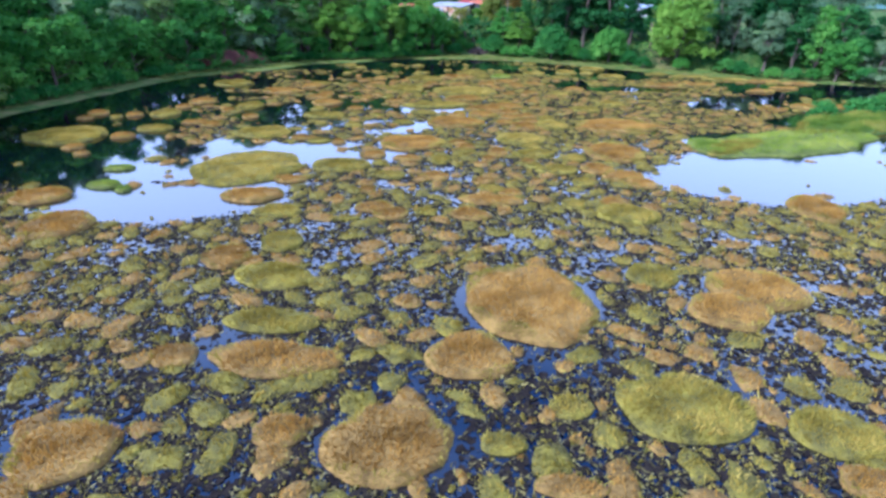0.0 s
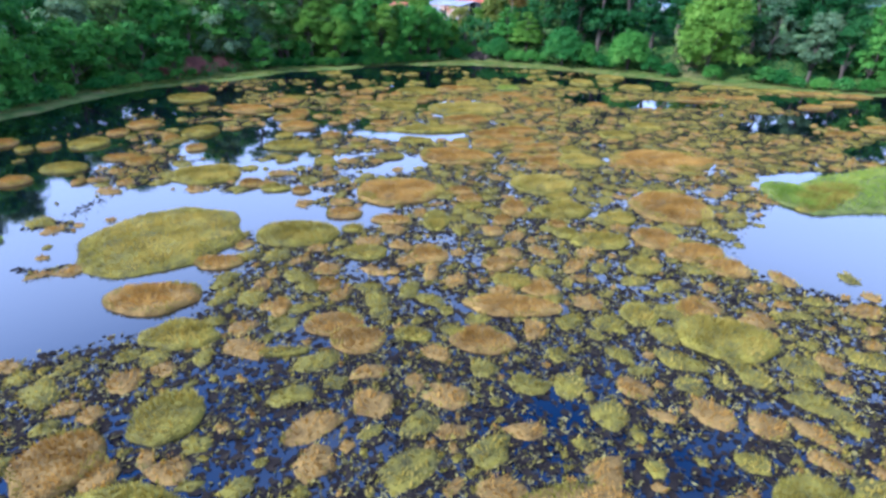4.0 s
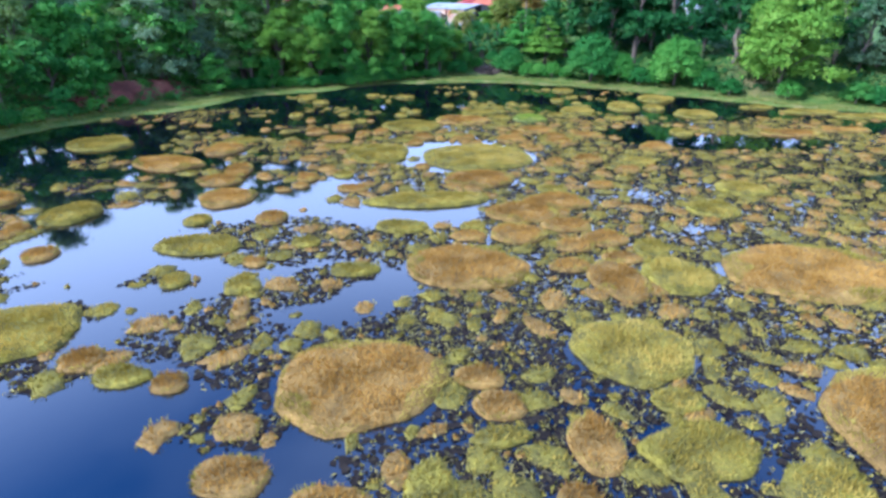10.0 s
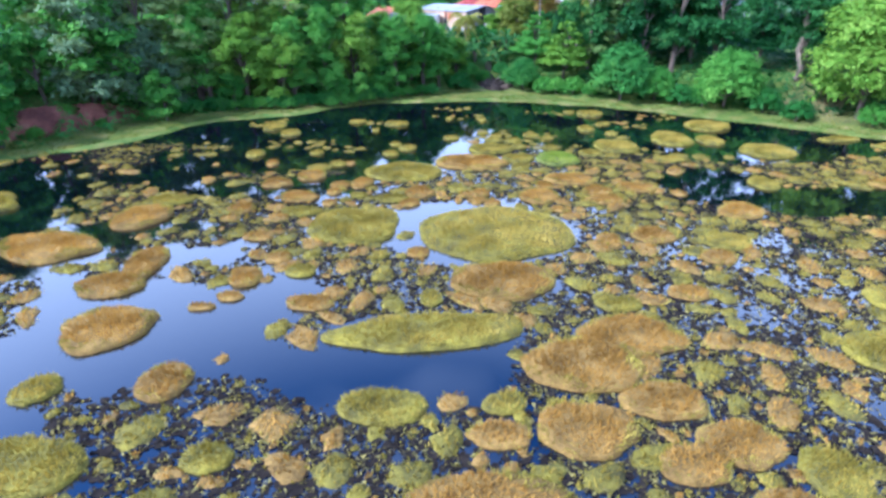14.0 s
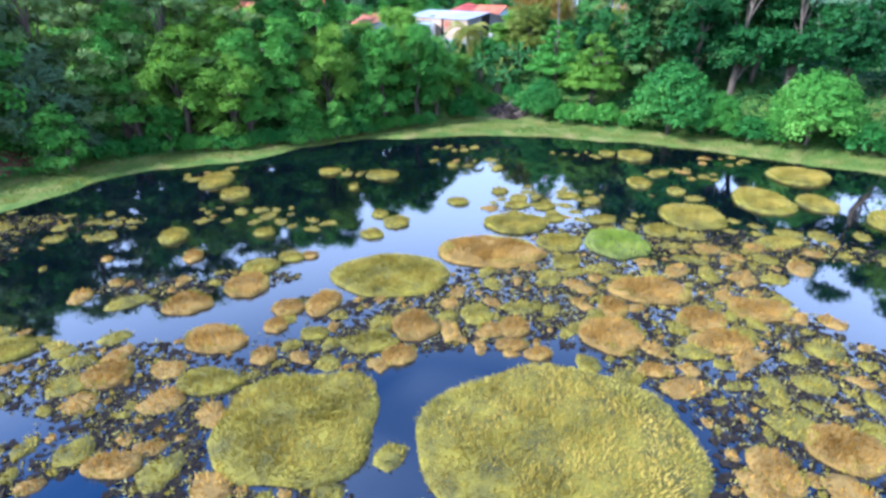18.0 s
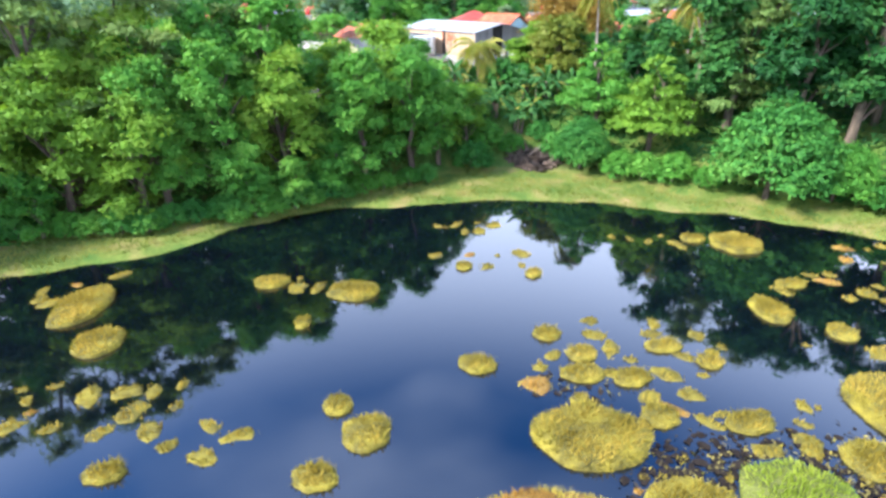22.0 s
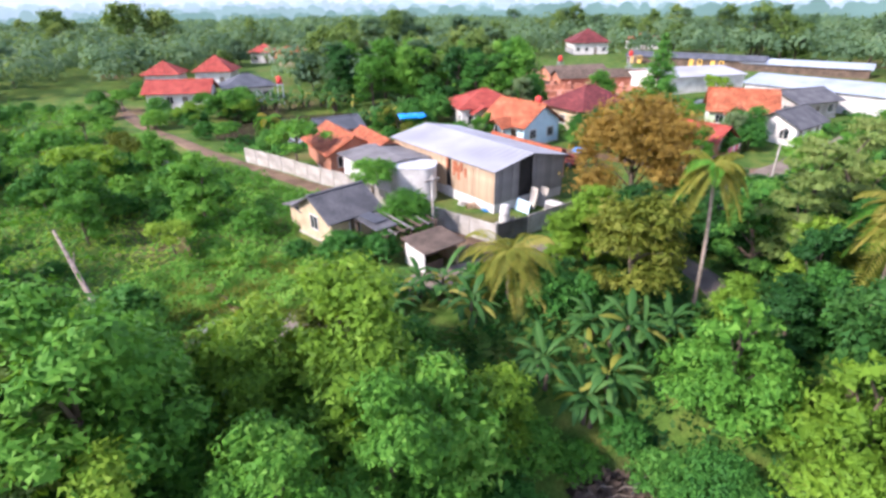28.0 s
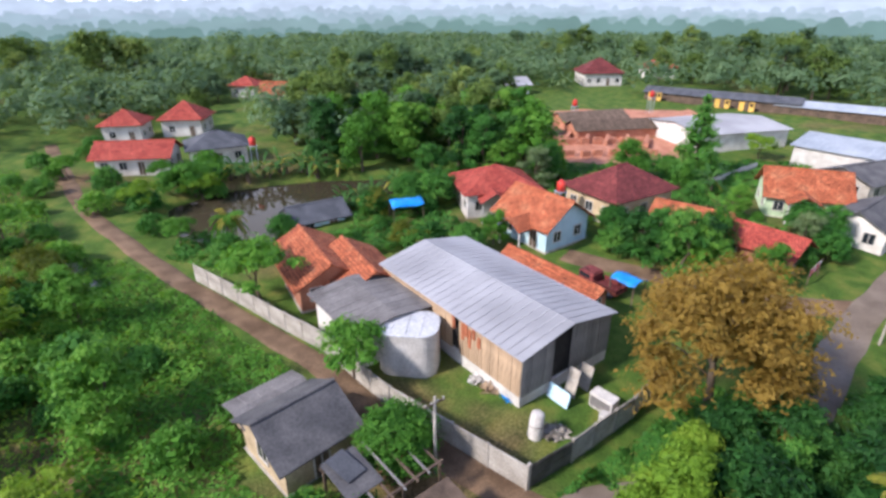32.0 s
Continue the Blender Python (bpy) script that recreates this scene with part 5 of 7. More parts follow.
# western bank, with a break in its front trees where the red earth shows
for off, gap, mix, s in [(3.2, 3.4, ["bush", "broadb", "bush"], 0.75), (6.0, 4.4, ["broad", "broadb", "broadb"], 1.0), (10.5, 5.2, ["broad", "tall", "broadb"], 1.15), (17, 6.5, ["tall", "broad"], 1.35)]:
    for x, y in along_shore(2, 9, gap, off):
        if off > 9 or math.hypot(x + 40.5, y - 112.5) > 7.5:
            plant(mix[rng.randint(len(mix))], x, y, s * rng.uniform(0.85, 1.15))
# far shore west of the gap
for off, gap, mix, s in [(3.2, 1.7, ["hedge", "hedge", "hedge", "broadb"], 0.62), (4.8, 4.4, ["tower"], 0.93), (8.8, 4.8, ["tower", "lime", "tower"], 0.98), (13.0, 4.6, ["lime", "broadb", "lime"], 0.98)]:
    for x, y in along_shore(9, 14, gap, off):
        if off < 9 or x > -26:
            plant(mix[rng.randint(len(mix))], x, y, s * rng.uniform(0.9, 1.1))
# beside and behind the gap in the trees
for kind, x, y, s in [
    ("hedge", -46.2, 109.6, 0.9), ("hedge", -42.4, 113.4, 0.7), ("hedge", -39.2, 119.6, 0.9), ("hedge", -43.0, 109.0, 0.5), ("hedge", -38.8, 113.6, 0.4), ("broadb", -45.0, 114.6, 0.9), ("broadb", -41.0, 119.0, 0.9), ("broad", -48.0, 112.5, 0.9), ("broadb", -1.5, 139.0, 1.0), ("lime", 1.2, 141.4, 0.8), ("hedge", 1.6, 138.8, 0.9), ("hedge", 3.0, 141.8, 1.0), ("broadb", -4.2, 140.6, 0.85),
    ("olive", -22.4, 131.0, 1.1), ("olive", -27.5, 128.5, 1.2), ("olive", -32.8, 126.6, 1.2), ("olive", -17.4, 134.2, 0.9), ("olive", -37.5, 123.0, 1.15), ("olive", -43.0, 118.0, 1.1), ("olive", 24.5, 139.5, 1.05), ("olive", 29.5, 138.0, 1.1), ("shade", 27.5, 135.0, 1.15), ("shade", 31.5, 133.6, 1.15), ("shade", 36.5, 131.6, 1.15), ("shade", 41, 129.5, 1.1), ("shade", 45, 126.5, 1.1), ("shade", 51, 124.5, 1.1), ("shade", 57, 121, 1.0), ("shade", 62, 119, 1.0), ("olive", 35, 139.5, 0.95), ("tower", -14.5, 139.5, 0.72), ("lime", -10.5, 142.5, 0.8), ("lime", -18.5, 138.5, 0.9), ("broadb", -14.8, 127.9, 0.45), ("broadb", -12.3, 129.6, 0.48), ("broadb", -9.9, 131.4, 0.42), ("hedge", -15.8, 127.0, 0.6), ("hedge", -13.5, 128.5, 0.65), ("hedge", -11.2, 130.2, 0.65), ("hedge", -9.0, 131.4, 0.5), ("hedge", -14.6, 128.2, 0.8), ("hedge", -12.4, 129.6, 0.8), ("hedge", -10.6, 131.2, 0.85), ("hedge", -16.2, 127.4, 0.75), ("dome", 11.2, 138.2, 0.72), ("hedge", 14.0, 136.0, 0.9), ("hedge", 15.8, 135.2, 0.9), ("hedge", 18.0, 134.2, 1.0), ("tiers", 17.2, 138.4, 1.0), ("tiers", 13.4, 142.5, 0.9), ("hedge", 9.2, 140.2, 0.8),
    ("dome", 23.8, 130.4, 1.22), ("dome", 28.0, 129.0, 0.8), ("hedge", 20.0, 132.4, 0.7), ("hedge", 30.6, 126.6, 1.1), ("hedge", 33.0, 125.4, 1.1), ("dome", 35.4, 124.6, 1.15), ("hedge", 39.0, 121.6, 1.2),
    ("crown", 47.5, 117.0, 1.0), ("hedge", 41.0, 118.0, 1.0), ("hedge", 55.0, 111.5, 1.1), ("hedge", 57.5, 110.5, 1.0), ("hedge", 47.5, 114.5, 1.1),
    ("shade", 21.0, 139.5, 1.0), ("shade", 35.0, 136.0, 1.0), ("shade", 20.0, 142.5, 0.6), ("tall", 25.0, 144.0, 0.8),
    ("banana", 6.0, 143.6, 1.0), ("banana", 8.4, 144.4, 1.15), ("banana", 4.0, 145.6, 1.0), ("banana", 10.6, 146.4, 1.0), ("banana", 7.2, 147.2, 1.1), ("hedge", 5.5, 141.2, 0.7), ("hedge", 8.2, 142.2, 0.7),
]:
    plant(kind, x, y, s)
# eastern bank
for off, gap, mix, s in [(3.0, 3.2, ["bush", "bush", "broad"], 0.8), (7.0, 4.6, ["broad", "shade", "tall"], 0.9), (13.0, 5.5, ["shade", "broad"], 1.0), (20.0, 7, ["shade", "tall"], 1.1)]:
    for x, y in along_shore(22, 24, gap, off):
        if math.hypot(x - 47.5, y - 115) > 10.5:
            plant(mix[rng.randint(len(mix))], x, y, s * rng.uniform(0.85, 1.15))
for off, gap in ((5, 7), (11, 9)):
    for x, y in along_shore(24, 27, gap, off) + along_shore(0, 2, gap, off):
        plant(("wood", "woodb")[rng.randint(2)], x, y, rng.uniform(0.9, 1.1))
for i in range(12):
    plant("woodb", -60 + 12 * i, -46 - (i % 2) * 4, 1.0)


def scrub(name, ring, count, tall, tint, leaf, label, away=(), grain=0.45):
    """Low tangled greenery covering a stretch of land in uneven humps."""
    xs, ys = [p[0] for p in ring], [p[1] for p in ring]
    x, y = rng.uniform(min(xs), max(xs), count * 3), rng.uniform(min(ys), max(ys), count * 3)
    ok = outside(x, y, ring) < 0
    for ax, ay, r in away:
        ok &= np.hypot(x - ax, y - ay) > r
    x, y = x[ok][:count], y[ok][:count]
    hump = np.sin(x * grain + 2 * np.sin(y * grain * 0.6)) * np.sin(y * grain * 1.1 + 1.7 * np.sin(x * grain * 0.7)) + 0.5 * np.sin(x * grain * 2.7 + y) * np.sin(y * grain * 2.3 - x)
    top = np.clip(0.35 + 0.65 * hump, 0.03, 1.2) * tall
    z = lie(x, y) + top * rng.uniform(0.35, 1.05, len(x))
    ahead = [np.sin((x + ex) * grain + 2 * np.sin((y + ey) * grain * 0.6)) * np.sin((y + ey) * grain * 1.1 + 1.7 * np.sin((x + ex) * grain * 0.7)) + 0.5 * np.sin((x + ex) * grain * 2.7 + y + ey) * np.sin((y + ey) * grain * 2.3 - x - ex) for ex, ey in ((0.2, 0), (0, 0.2))]
    slope = np.stack([(hump - ahead[0]) / 0.2, (hump - ahead[1]) / 0.2, 0 * x], 1) * 0.65 * tall
    way = slope + rng.normal(0, 0.35, (len(x), 3)) + (0, 0, 0.9)
    v, f = leaves(np.stack([x, y, z], 1), way, np.full(len(x), leaf), 0.6)
    return tagged(new(name, mesh_from(name, v, f, LEAF[tint])), label, "undergrowth", kind="stuff")


def meadow(name, ring, count, tall, label, mat):
    xs, ys = [p[0] for p in ring], [p[1] for p in ring]
    x, y = rng.uniform(min(xs), max(xs), count * 9), rng.uniform(min(ys), max(ys), count * 9)
    d = outside(x, y, SHORE)
    ok = (outside(x, y, ring) < 0) & (d > -0.35 * (1 + np.sin(x * 1.3) * np.sin(y)))
    x, y = x[ok][:count], y[ok][:count]
    v, f = blades(np.stack([x, y, lie(x, y) - 0.02], 1), np.full(len(x), tall) * (0.8 + 0.3 * np.sin(x * 0.9) * np.sin(y * 1.1)), np.full(len(x), 0.05), 0.7 + 0 * x)
    return tagged(new(name, mesh_from(name, v, f, mat)), label, "grass", kind="stuff")


meadow("shore_grass", [(-60, 96), (-46, 92), (-39, 104), (-27, 118), (-15, 126), (-10, 129.6), (4, 131.4), (22, 127.2), (31, 121), (46, 110.6), (64, 104), (66, 108), (34, 126), (21, 132), (10, 137.5), (1, 139.8), (-3, 135), (-10, 132.5), (-28, 124), (-42, 111)], 42000, 0.20, "yellow green short grass on the pond margin", MEADOW)
WEST = [(-62, 60), (-49, 96), (-31, 121), (-12, 133), (0, 140), (3.5, 142), (2, 149), (-12, 146), (-30, 140), (-70, 120), (-90, 60)]
scrub("bank_undergrowth", WEST, 34000, 1.8, "mid", 0.20, "tangled green undergrowth beneath the bank's trees")
EAST = [(9, 139), (22, 132), (36, 124), (62, 108), (96, 102), (100, 125), (60, 140), (36, 152), (12, 150), (8, 145)]
# dark leaf tint puts the shade on this bank into the colour
scrub("bank_undergrowth", EAST, 30000, 1.8, "dark", 0.20, "tangled green undergrowth along the bank, its leaves darkened for shade")


# ---- village ----
def gable_roof(L, W, rise, over, thick, z):
    """A pitched roof slab with eaves, ridge along x."""
    bm = bmesh.new()
    a, b = L / 2 + over, W / 2 + over
    drop = rise * over / (W / 2)
    for s in (-1, 1):
        q = [(-a, s * b, z - drop), (a, s * b, z - drop), (a, 0, z + rise), (-a, 0, z + rise)]
        lo = [bm.verts.new(p) for p in q]
        hi = [bm.verts.new((p[0], p[1], p[2] + thick)) for p in q]
        bm.faces.new(hi)
        bm.faces.new(lo[::-1])
        for i in range(4):
            bm.faces.new((lo[i], lo[(i + 1) % 4], hi[(i + 1) % 4], hi[i]))
    bmesh.ops.recalc_face_normals(bm, faces=bm.faces)
    return bm


def hip_roof(L, W, rise, over, thick, z):
    bm = bmesh.new()
    a, b = L / 2 + over, W / 2 + over
    k = max(0.15, a - b)
    for dz, flip in ((thick, False), (0, True)):
        c = [bm.verts.new(p) for p in ((-a, -b, z + dz), (a, -b, z + dz), (a, b, z + dz), (-a, b, z + dz), (-k, 0, z + rise + dz), (k, 0, z + rise + dz))]
        for f in ((0, 1, 5, 4), (1, 2, 5), (2, 3, 4, 5), (3, 0, 4)):
            bm.faces.new([c[i] for i in (f[::-1] if flip else f)])
    bm.verts.ensure_lookup_table()
    for i in range(4):
        j = (i + 1) % 4
        bm.faces.new((bm.verts[i], bm.verts[6 + i], bm.verts[6 + j], bm.verts[j]))
    bmesh.ops.recalc_face_normals(bm, faces=bm.faces)
    return bm


def wall_shell(L, W, h, thick=0.15, gable=0.0):
    """Four walls; gable: how high the end walls rise to the ridge."""
    bm = bmesh.new()
    a, b = L / 2, W / 2
    box(bm, -a, -b, -0.5, a, -b + thick, h)
    box(bm, -a, b - thick, -0.5, a, b, h)
    for s in (-1, 1):
        x0, x1 = (a - thick, a) if s > 0 else (-a, -a + thick)
        box(bm, x0, -b + thick, -0.5, x1, b - thick, h)
        if gable:
            vs = [[bm.verts.new(p) for p in ((x, -b, h), (x, b, h), (x, 0, h + gable))] for x in (x0, x1)]
            bm.faces.new(vs[0])
            bm.faces.new(vs[1][::-1])
            for i in range(3):
                bm.faces.new((vs[0][i], vs[1][i], vs[1][(i + 1) % 3], vs[0][(i + 1) % 3]))
    bmesh.ops.recalc_face_normals(bm, faces=bm.faces)
    return bm


def opening(thing, name, face, at, low, w, h, L, W, frame_mat, pane_mat):
    """A window or door set in a wall: face 0 -y, 1 +x, 2 +y, 3 -x; at: along the wall."""
    turn = (0, 90, 180, 270)[face]
    deep = (W / 2, L / 2, W / 2, L / 2)[face]
    ob = part(name, boxed(-w / 2, -0.03, 0, w / 2, 0.02, h), pane_mat, thing)
    ob.matrix_local = pose(0, 0, 0, 0, 0, turn) @ pose(at, -deep, low)
    bm = bmesh.new()
    for x0, z0, x1, z1 in ((-w / 2 - 0.09, -0.09, -w / 2, h + 0.09), (w / 2, -0.09, w / 2 + 0.09, h + 0.09), (-w / 2, -0.09, w / 2, 0), (-w / 2, h, w / 2, h + 0.09), (-0.03, 0, 0.03, h)):
        box(bm, x0, -0.07, z0, x1, 0.02, z1)
    part("frame", bm, frame_mat, ob)


def house(x, y, turn, L, W, h, rise, shape, roof_mat, wall_mat, label, over=0.7, porch=None, faces=(0, 1, 3), name="house"):
    z = min(float(lie(x + dx, y + dy)) for dx in (-2, 2) for dy in (-2, 2))
    thing = empty(name, pose(x, y, z, 0, 0, turn), label, "house")
    part("wall", wall_shell(L, W, h, gable=rise * 0.94 if shape == "gable" else 0), wall_mat, thing)
    roof = part("roof", (gable_roof if shape == "gable" else hip_roof)(L, W, rise, over, 0.12, h), roof_mat, thing)
    cap = max(0.15, L / 2 + over - W / 2 - over) if shape == "hip" else L / 2 + over
    part("ridge_cap", boxed(-cap, -0.16, h + rise + 0.06, cap, 0.16, h + rise + 0.2, 0.05), roof_mat, roof)
    for face in faces:
        length = L if face in (0, 2) else W
        n = max(1, int(length / 2.6))
        for i in range(n):
            at = (i + 0.5) * length / n - length / 2
            if face == 0 and i == n // 2:
                opening(thing, "door", face, at, 0.05, 0.95, 2.05, L, W, WHITEWASH, TIMBER)
            else:
                opening(thing, "window", face, at, 0.95, 1.05, 1.15, L, W, WHITEWASH, GLASS)
    part("plinth", boxed(-L / 2 - 0.12, -W / 2 - 0.12, -0.6, L / 2 + 0.12, W / 2 + 0.12, 0.12), CONCRETE, thing)
    if porch:
        pl, pw, side = porch
        pr = part("porch_roof", gable_roof(pl, pw, 0.9, 0.3, 0.1, h - 0.4), roof_mat, thing)
        pr.matrix_local = pose(side, -W / 2 - pl / 2 + 0.3, 0, 0, 0, 90)
        for s in (-1, 1):
            part("porch_post", boxed(side + s * pw / 2 - 0.08, -W / 2 - pl + 0.3, -0.4, side + s * pw / 2 + 0.08, -W / 2 - pl + 0.46, h - 0.4, 0.02), WHITEWASH, thing)
    return thing


HOUSES = [
    (-59.4, 241.0, 8, 6.6, 6.2, 3.2, 2.4, "hip", RED_TILE, WHITEWASH, "white house with a red hipped tile roof above the lane"),
    (-50.4, 246.5, 4, 7.4, 7, 3.2, 3.0, "hip", RED_TILE, WHITEWASH, "white house with a steep red hipped roof by the trees"),
    (-47.8, 221.5, 6, 10.5, 6, 3.0, 1.6, "gable", RED_TILE, WHITEWASH, "long white house with a faded red tile roof beside the lane"),
    (-37.5, 226.5, 25, 8.5, 7, 2.9, 2.0, "hip", SLATE, WHITEWASH, "white house with a dark grey hipped roof by the fishpond"),
    (-51, 287, -10, 6.5, 6, 3, 2, "hip", RED_TILE, WHITEWASH, "small white house with a red roof deep in the trees"),
    (-40.6, 278, -5, 7, 6, 3, 2, "gable", ORANGE_TILE, CREAM, "house with an orange tile roof deep in the trees"),
    (-34.2, 283, -5, 7.5, 7, 3, 2.4, "hip", RED_TILE, BLUE_WALL, "red-roofed house with a blue wall deep in the trees"),
    (6.0, 205, 10, 9, 8, 3.1, 2.2, "hip", RED_TILE, WHITEWASH, "white house with a crimson hipped roof among the village trees", 0.7, (2.2, 3.2, -1.5)),
    (21.5, 202.5, 30, 10, 8, 3.1, 2.8, "hip", MAROON_TILE, CREAM, "house with a maroon tile roof among the village trees"),
    (44.4, 201.6, -22, 8.6, 6.5, 3.0, 2.4, "gable", ORANGE_TILE, GREEN_WALL, "pale green house with an orange tile roof", 0.6, (2.4, 3.2, -0.6)),
    (46.6, 193.0, 35.8, 8, 5.6, 2.7, 1.5, "gable", DARK_FIBRE, WHITEWASH, "low white house with a grey fibre cement roof"),
    (57.0, 207.5, 20, 9, 7, 2.8, 1.3, "gable", DARK_FIBRE, CONCRETE, "house with a plain grey roof"),
    (48, 304, 2, 11, 10, 3.4, 3.8, "hip", MAROON_TILE, WHITEWASH, "white hall with a steep maroon pyramid roof beyond the brickworks"),
    (71, 317, 2, 9, 7, 3.2, 2.4, "hip", RED_TILE, WHITEWASH, "white house with a red roof at the wood's edge"),
    (20, 287, 20, 7, 6, 3.0, 1.4, "gable", ZINC, WHITEWASH, "small white building with a pale roof"),
]
for row in HOUSES:
    house(*row)
house(10.4, 195.2, -54.2, 7.6, 6.6, 3.0, 2.2, "gable", ORANGE_TILE, BLUE_WALL, "pale blue house with an orange tile roof and a small porch", porch=(2.6, 3.0, 0.5))
house(-13.2, 184.5, 118, 9, 5.6, 2.7, 1.5, "gable", ORANGE_TILE, BRICK, "house with weathered orange roof tiles behind the compound wall")
house(-8.9, 182.6, 118, 7.4, 5.0, 2.7, 1.4, "gable", ORANGE_TILE, BRICK, "lower wing with a weathered orange clay tile roof")
house(-16.5, 200.5, 30, 6, 4.5, 2.5, 1.1, "gable", SLATE, BLUE_WALL, "small dark-roofed house with a blue wall by the fishpond")
house(26.8, 193.6, -40, 7, 4.5, 2.6, 1.3, "gable", ORANGE_TILE, BRICK, "small orange-roofed house half hidden by garden trees")
house(31.8, 188.4, -54.2, 7.4, 4.2, 2.4, 1.2, "gable", RED_TILE, BRICK, "long red-roofed outhouse beside the village road")
house(8.6, 181.2, -54.2, 10, 2.6, 2.5, 0.8, "gable", ORANGE_TILE, BRICK, "narrow outbuilding with an orange tile roof by the warehouse")


def hall(x, y, turn, L, W, h, rise, roof_mat, wall_mat, label, name="shed_hall"):
    z = float(lie(x, y)) - 0.2
    thing = empty(name, pose(x, y, z, 0, 0, turn), label, "building")
    part("wall", wall_shell(L, W, h, gable=rise * 0.95), wall_mat, thing)
    roof = part("roof", gable_roof(L, W, rise, 0.5, 0.08, h), roof_mat, thing)
    n = int(L / 0.9)
    slope = math.atan2(rise, W / 2)
    run = math.hypot(rise, W / 2) + 0.5
    me = bpy.data.meshes.new("rib")
    bm = boxed(-0.025, -run / 2, 0, 0.025, run / 2, 0.02)
    bm.to_mesh(me)
    bm.free()
    me.materials.append(roof_mat)
    for i in range(n):
        for s in (-1, 1):
            r = part("rib", me, None, roof)
            r.matrix_local = pose((i + 0.5) * L / n - L / 2, s * (W / 4 + 0.22), h + rise / 2 + 0.085 - 0.22 * math.tan(slope), -s * math.degrees(slope))
    return thing


hall(50.6, 236.4, 14, 18, 14.5, 3.3, 0.9, ZINC, WHITEWASH, "long white brickworks shed with a pale sheet roof")
hall(67.5, 215, -54.2, 24, 12, 3.4, 1.2, OLD_ZINC, WHITEWASH, "long shed with a dull grey-blue sheet roof")
hall(68, 270, -38, 34, 6, 2.3, 1.0, SLATE, TIMBER, "long open shed with a dark roof at the wood's edge")
hall(88, 254, -40, 26, 6, 2.3, 0.9, OLD_ZINC, TIMBER, "open shed with a pale sheet roof at the wood's edge")
hall(33, 240.5, 8, 17, 5, 2.2, 1.2, TIMBER, BRICK, "brick kiln shed with a long brown roof")
hall(30.5, 249, 14, 14, 6, 2.2, 1.2, TIMBER, BRICK, "brick kiln shed with a sagging brown roof")
track("yard_brickworks", [(19, 232), (31, 231), (44, 229)], 19, BRICK, "brick-red earth of the brickworks yard", 0.1)
track("yard_brickworks_far", [(20, 256), (34, 257), (58, 256)], 17, BRICK, "brick-red earth and stacked bricks of the brickworks", 0.1)

track("yard_kilns", [(17, 245), (30, 246), (45, 250)], 15, DIRT, "trodden brown earth of the brickworks", 0.08)

# the warehouse
wh = empty("warehouse", pose(2.3, 176.2, 6.0, 0, 0, 125.8), "timber-clad warehouse with a pale sheet metal roof", "warehouse")
WL, WW, WH, WR = 16.9, 9.1, 4.3, 0.9
part("base_wall", wall_shell(WL, WW, 1.1, 0.2), WHITEWASH, wh, "stained white base wall")
# near-black colour stands in for the shade inside the doorway
part("inner_wall", wall_shell(WL - 0.3, WW - 0.3, WH, 0.1, WR * 0.9), INTERIOR_SHADE, wh, "near-black inner shell standing for the unlit inside behind the doorway")
roof = part("roof", gable_roof(WL, WW, WR, 0.35, 0.07, WH), ZINC, wh)


def cladding(face, length, h0, tops, mat, skip):
    """Upright boards over a wall, each a little out of line."""
    n = int(length / 0.42)
    for i in range(n):
        u = (i + 0.5) * length / n - length / 2
        if any(lo < u < hi for lo, hi in skip):
            continue
        top = tops(u) + rng.uniform(-0.04, 0.02)
        out = rng.uniform(0.0, 0.03)
        b = part("plank", boxed(-length / n / 2 + 0.012, -0.05 - out, h0, length / n / 2 - 0.012, -0.005 - out, top), mat, wh)
        turn, deep = ((0, WW / 2), (90, WL / 2), (180, WW / 2), (270, WL / 2))[face]
        b.matrix_local = pose(0, 0, 0, 0, 0, turn) @ pose(u, -deep, 0, 0, rng.normal(0, 0.3), 0)


# sunny long side: the tan of these boards has the sun's warmth in it
cladding(2, WL, 1.05, lambda u: WH, SUN_TAN_PLANK, [(1.1, 2.2)])
for u, low, high in ((2.5, 2.5, 3.9), (2.9, 2.9, 4.0), (3.3, 2.2, 3.7), (3.8, 3.1, 4.05), (4.3, 2.7, 3.6), (1.6, 3.0, 4.1)):
    p = part("rusty_patch", boxed(-0.17, -0.02, low, 0.17, 0.02, high), RUST, wh, "rust-red sheet nailed over the boards")
    p.matrix_local = pose(0, 0, 0, 0, 0, 180) @ pose(u, -WW / 2 - 0.105, 0, 0, rng.normal(0, 1.5), 0)
cladding(3, WW, 1.05, lambda u: WH + WR * (1 - abs(u) / (WW / 2)), PLANK, [(-1.4, 0.2)])
cladding(1, WW, 1.05, lambda u: WH + WR * (1 - abs(u) / (WW / 2)), PLANK, [])
cladding(0, WL, 1.05, lambda u: WH, PLANK, [])
me = bpy.data.meshes.new("rib")
bm = boxed(-0.03, -2.5, -0.006, 0.03, 2.5, 0.004)
bm.to_mesh(me)
bm.free()
me.materials.append(ZINC)
for i in range(22):
    for s in (-1, 1):
        r = part("rib", me, None, roof)
        r.matrix_local = pose((i + 0.5) * WL / 22 - WL / 2, s * 2.44, WH + WR / 2 + 0.07, -s * math.degrees(math.atan2(WR, WW / 2)))


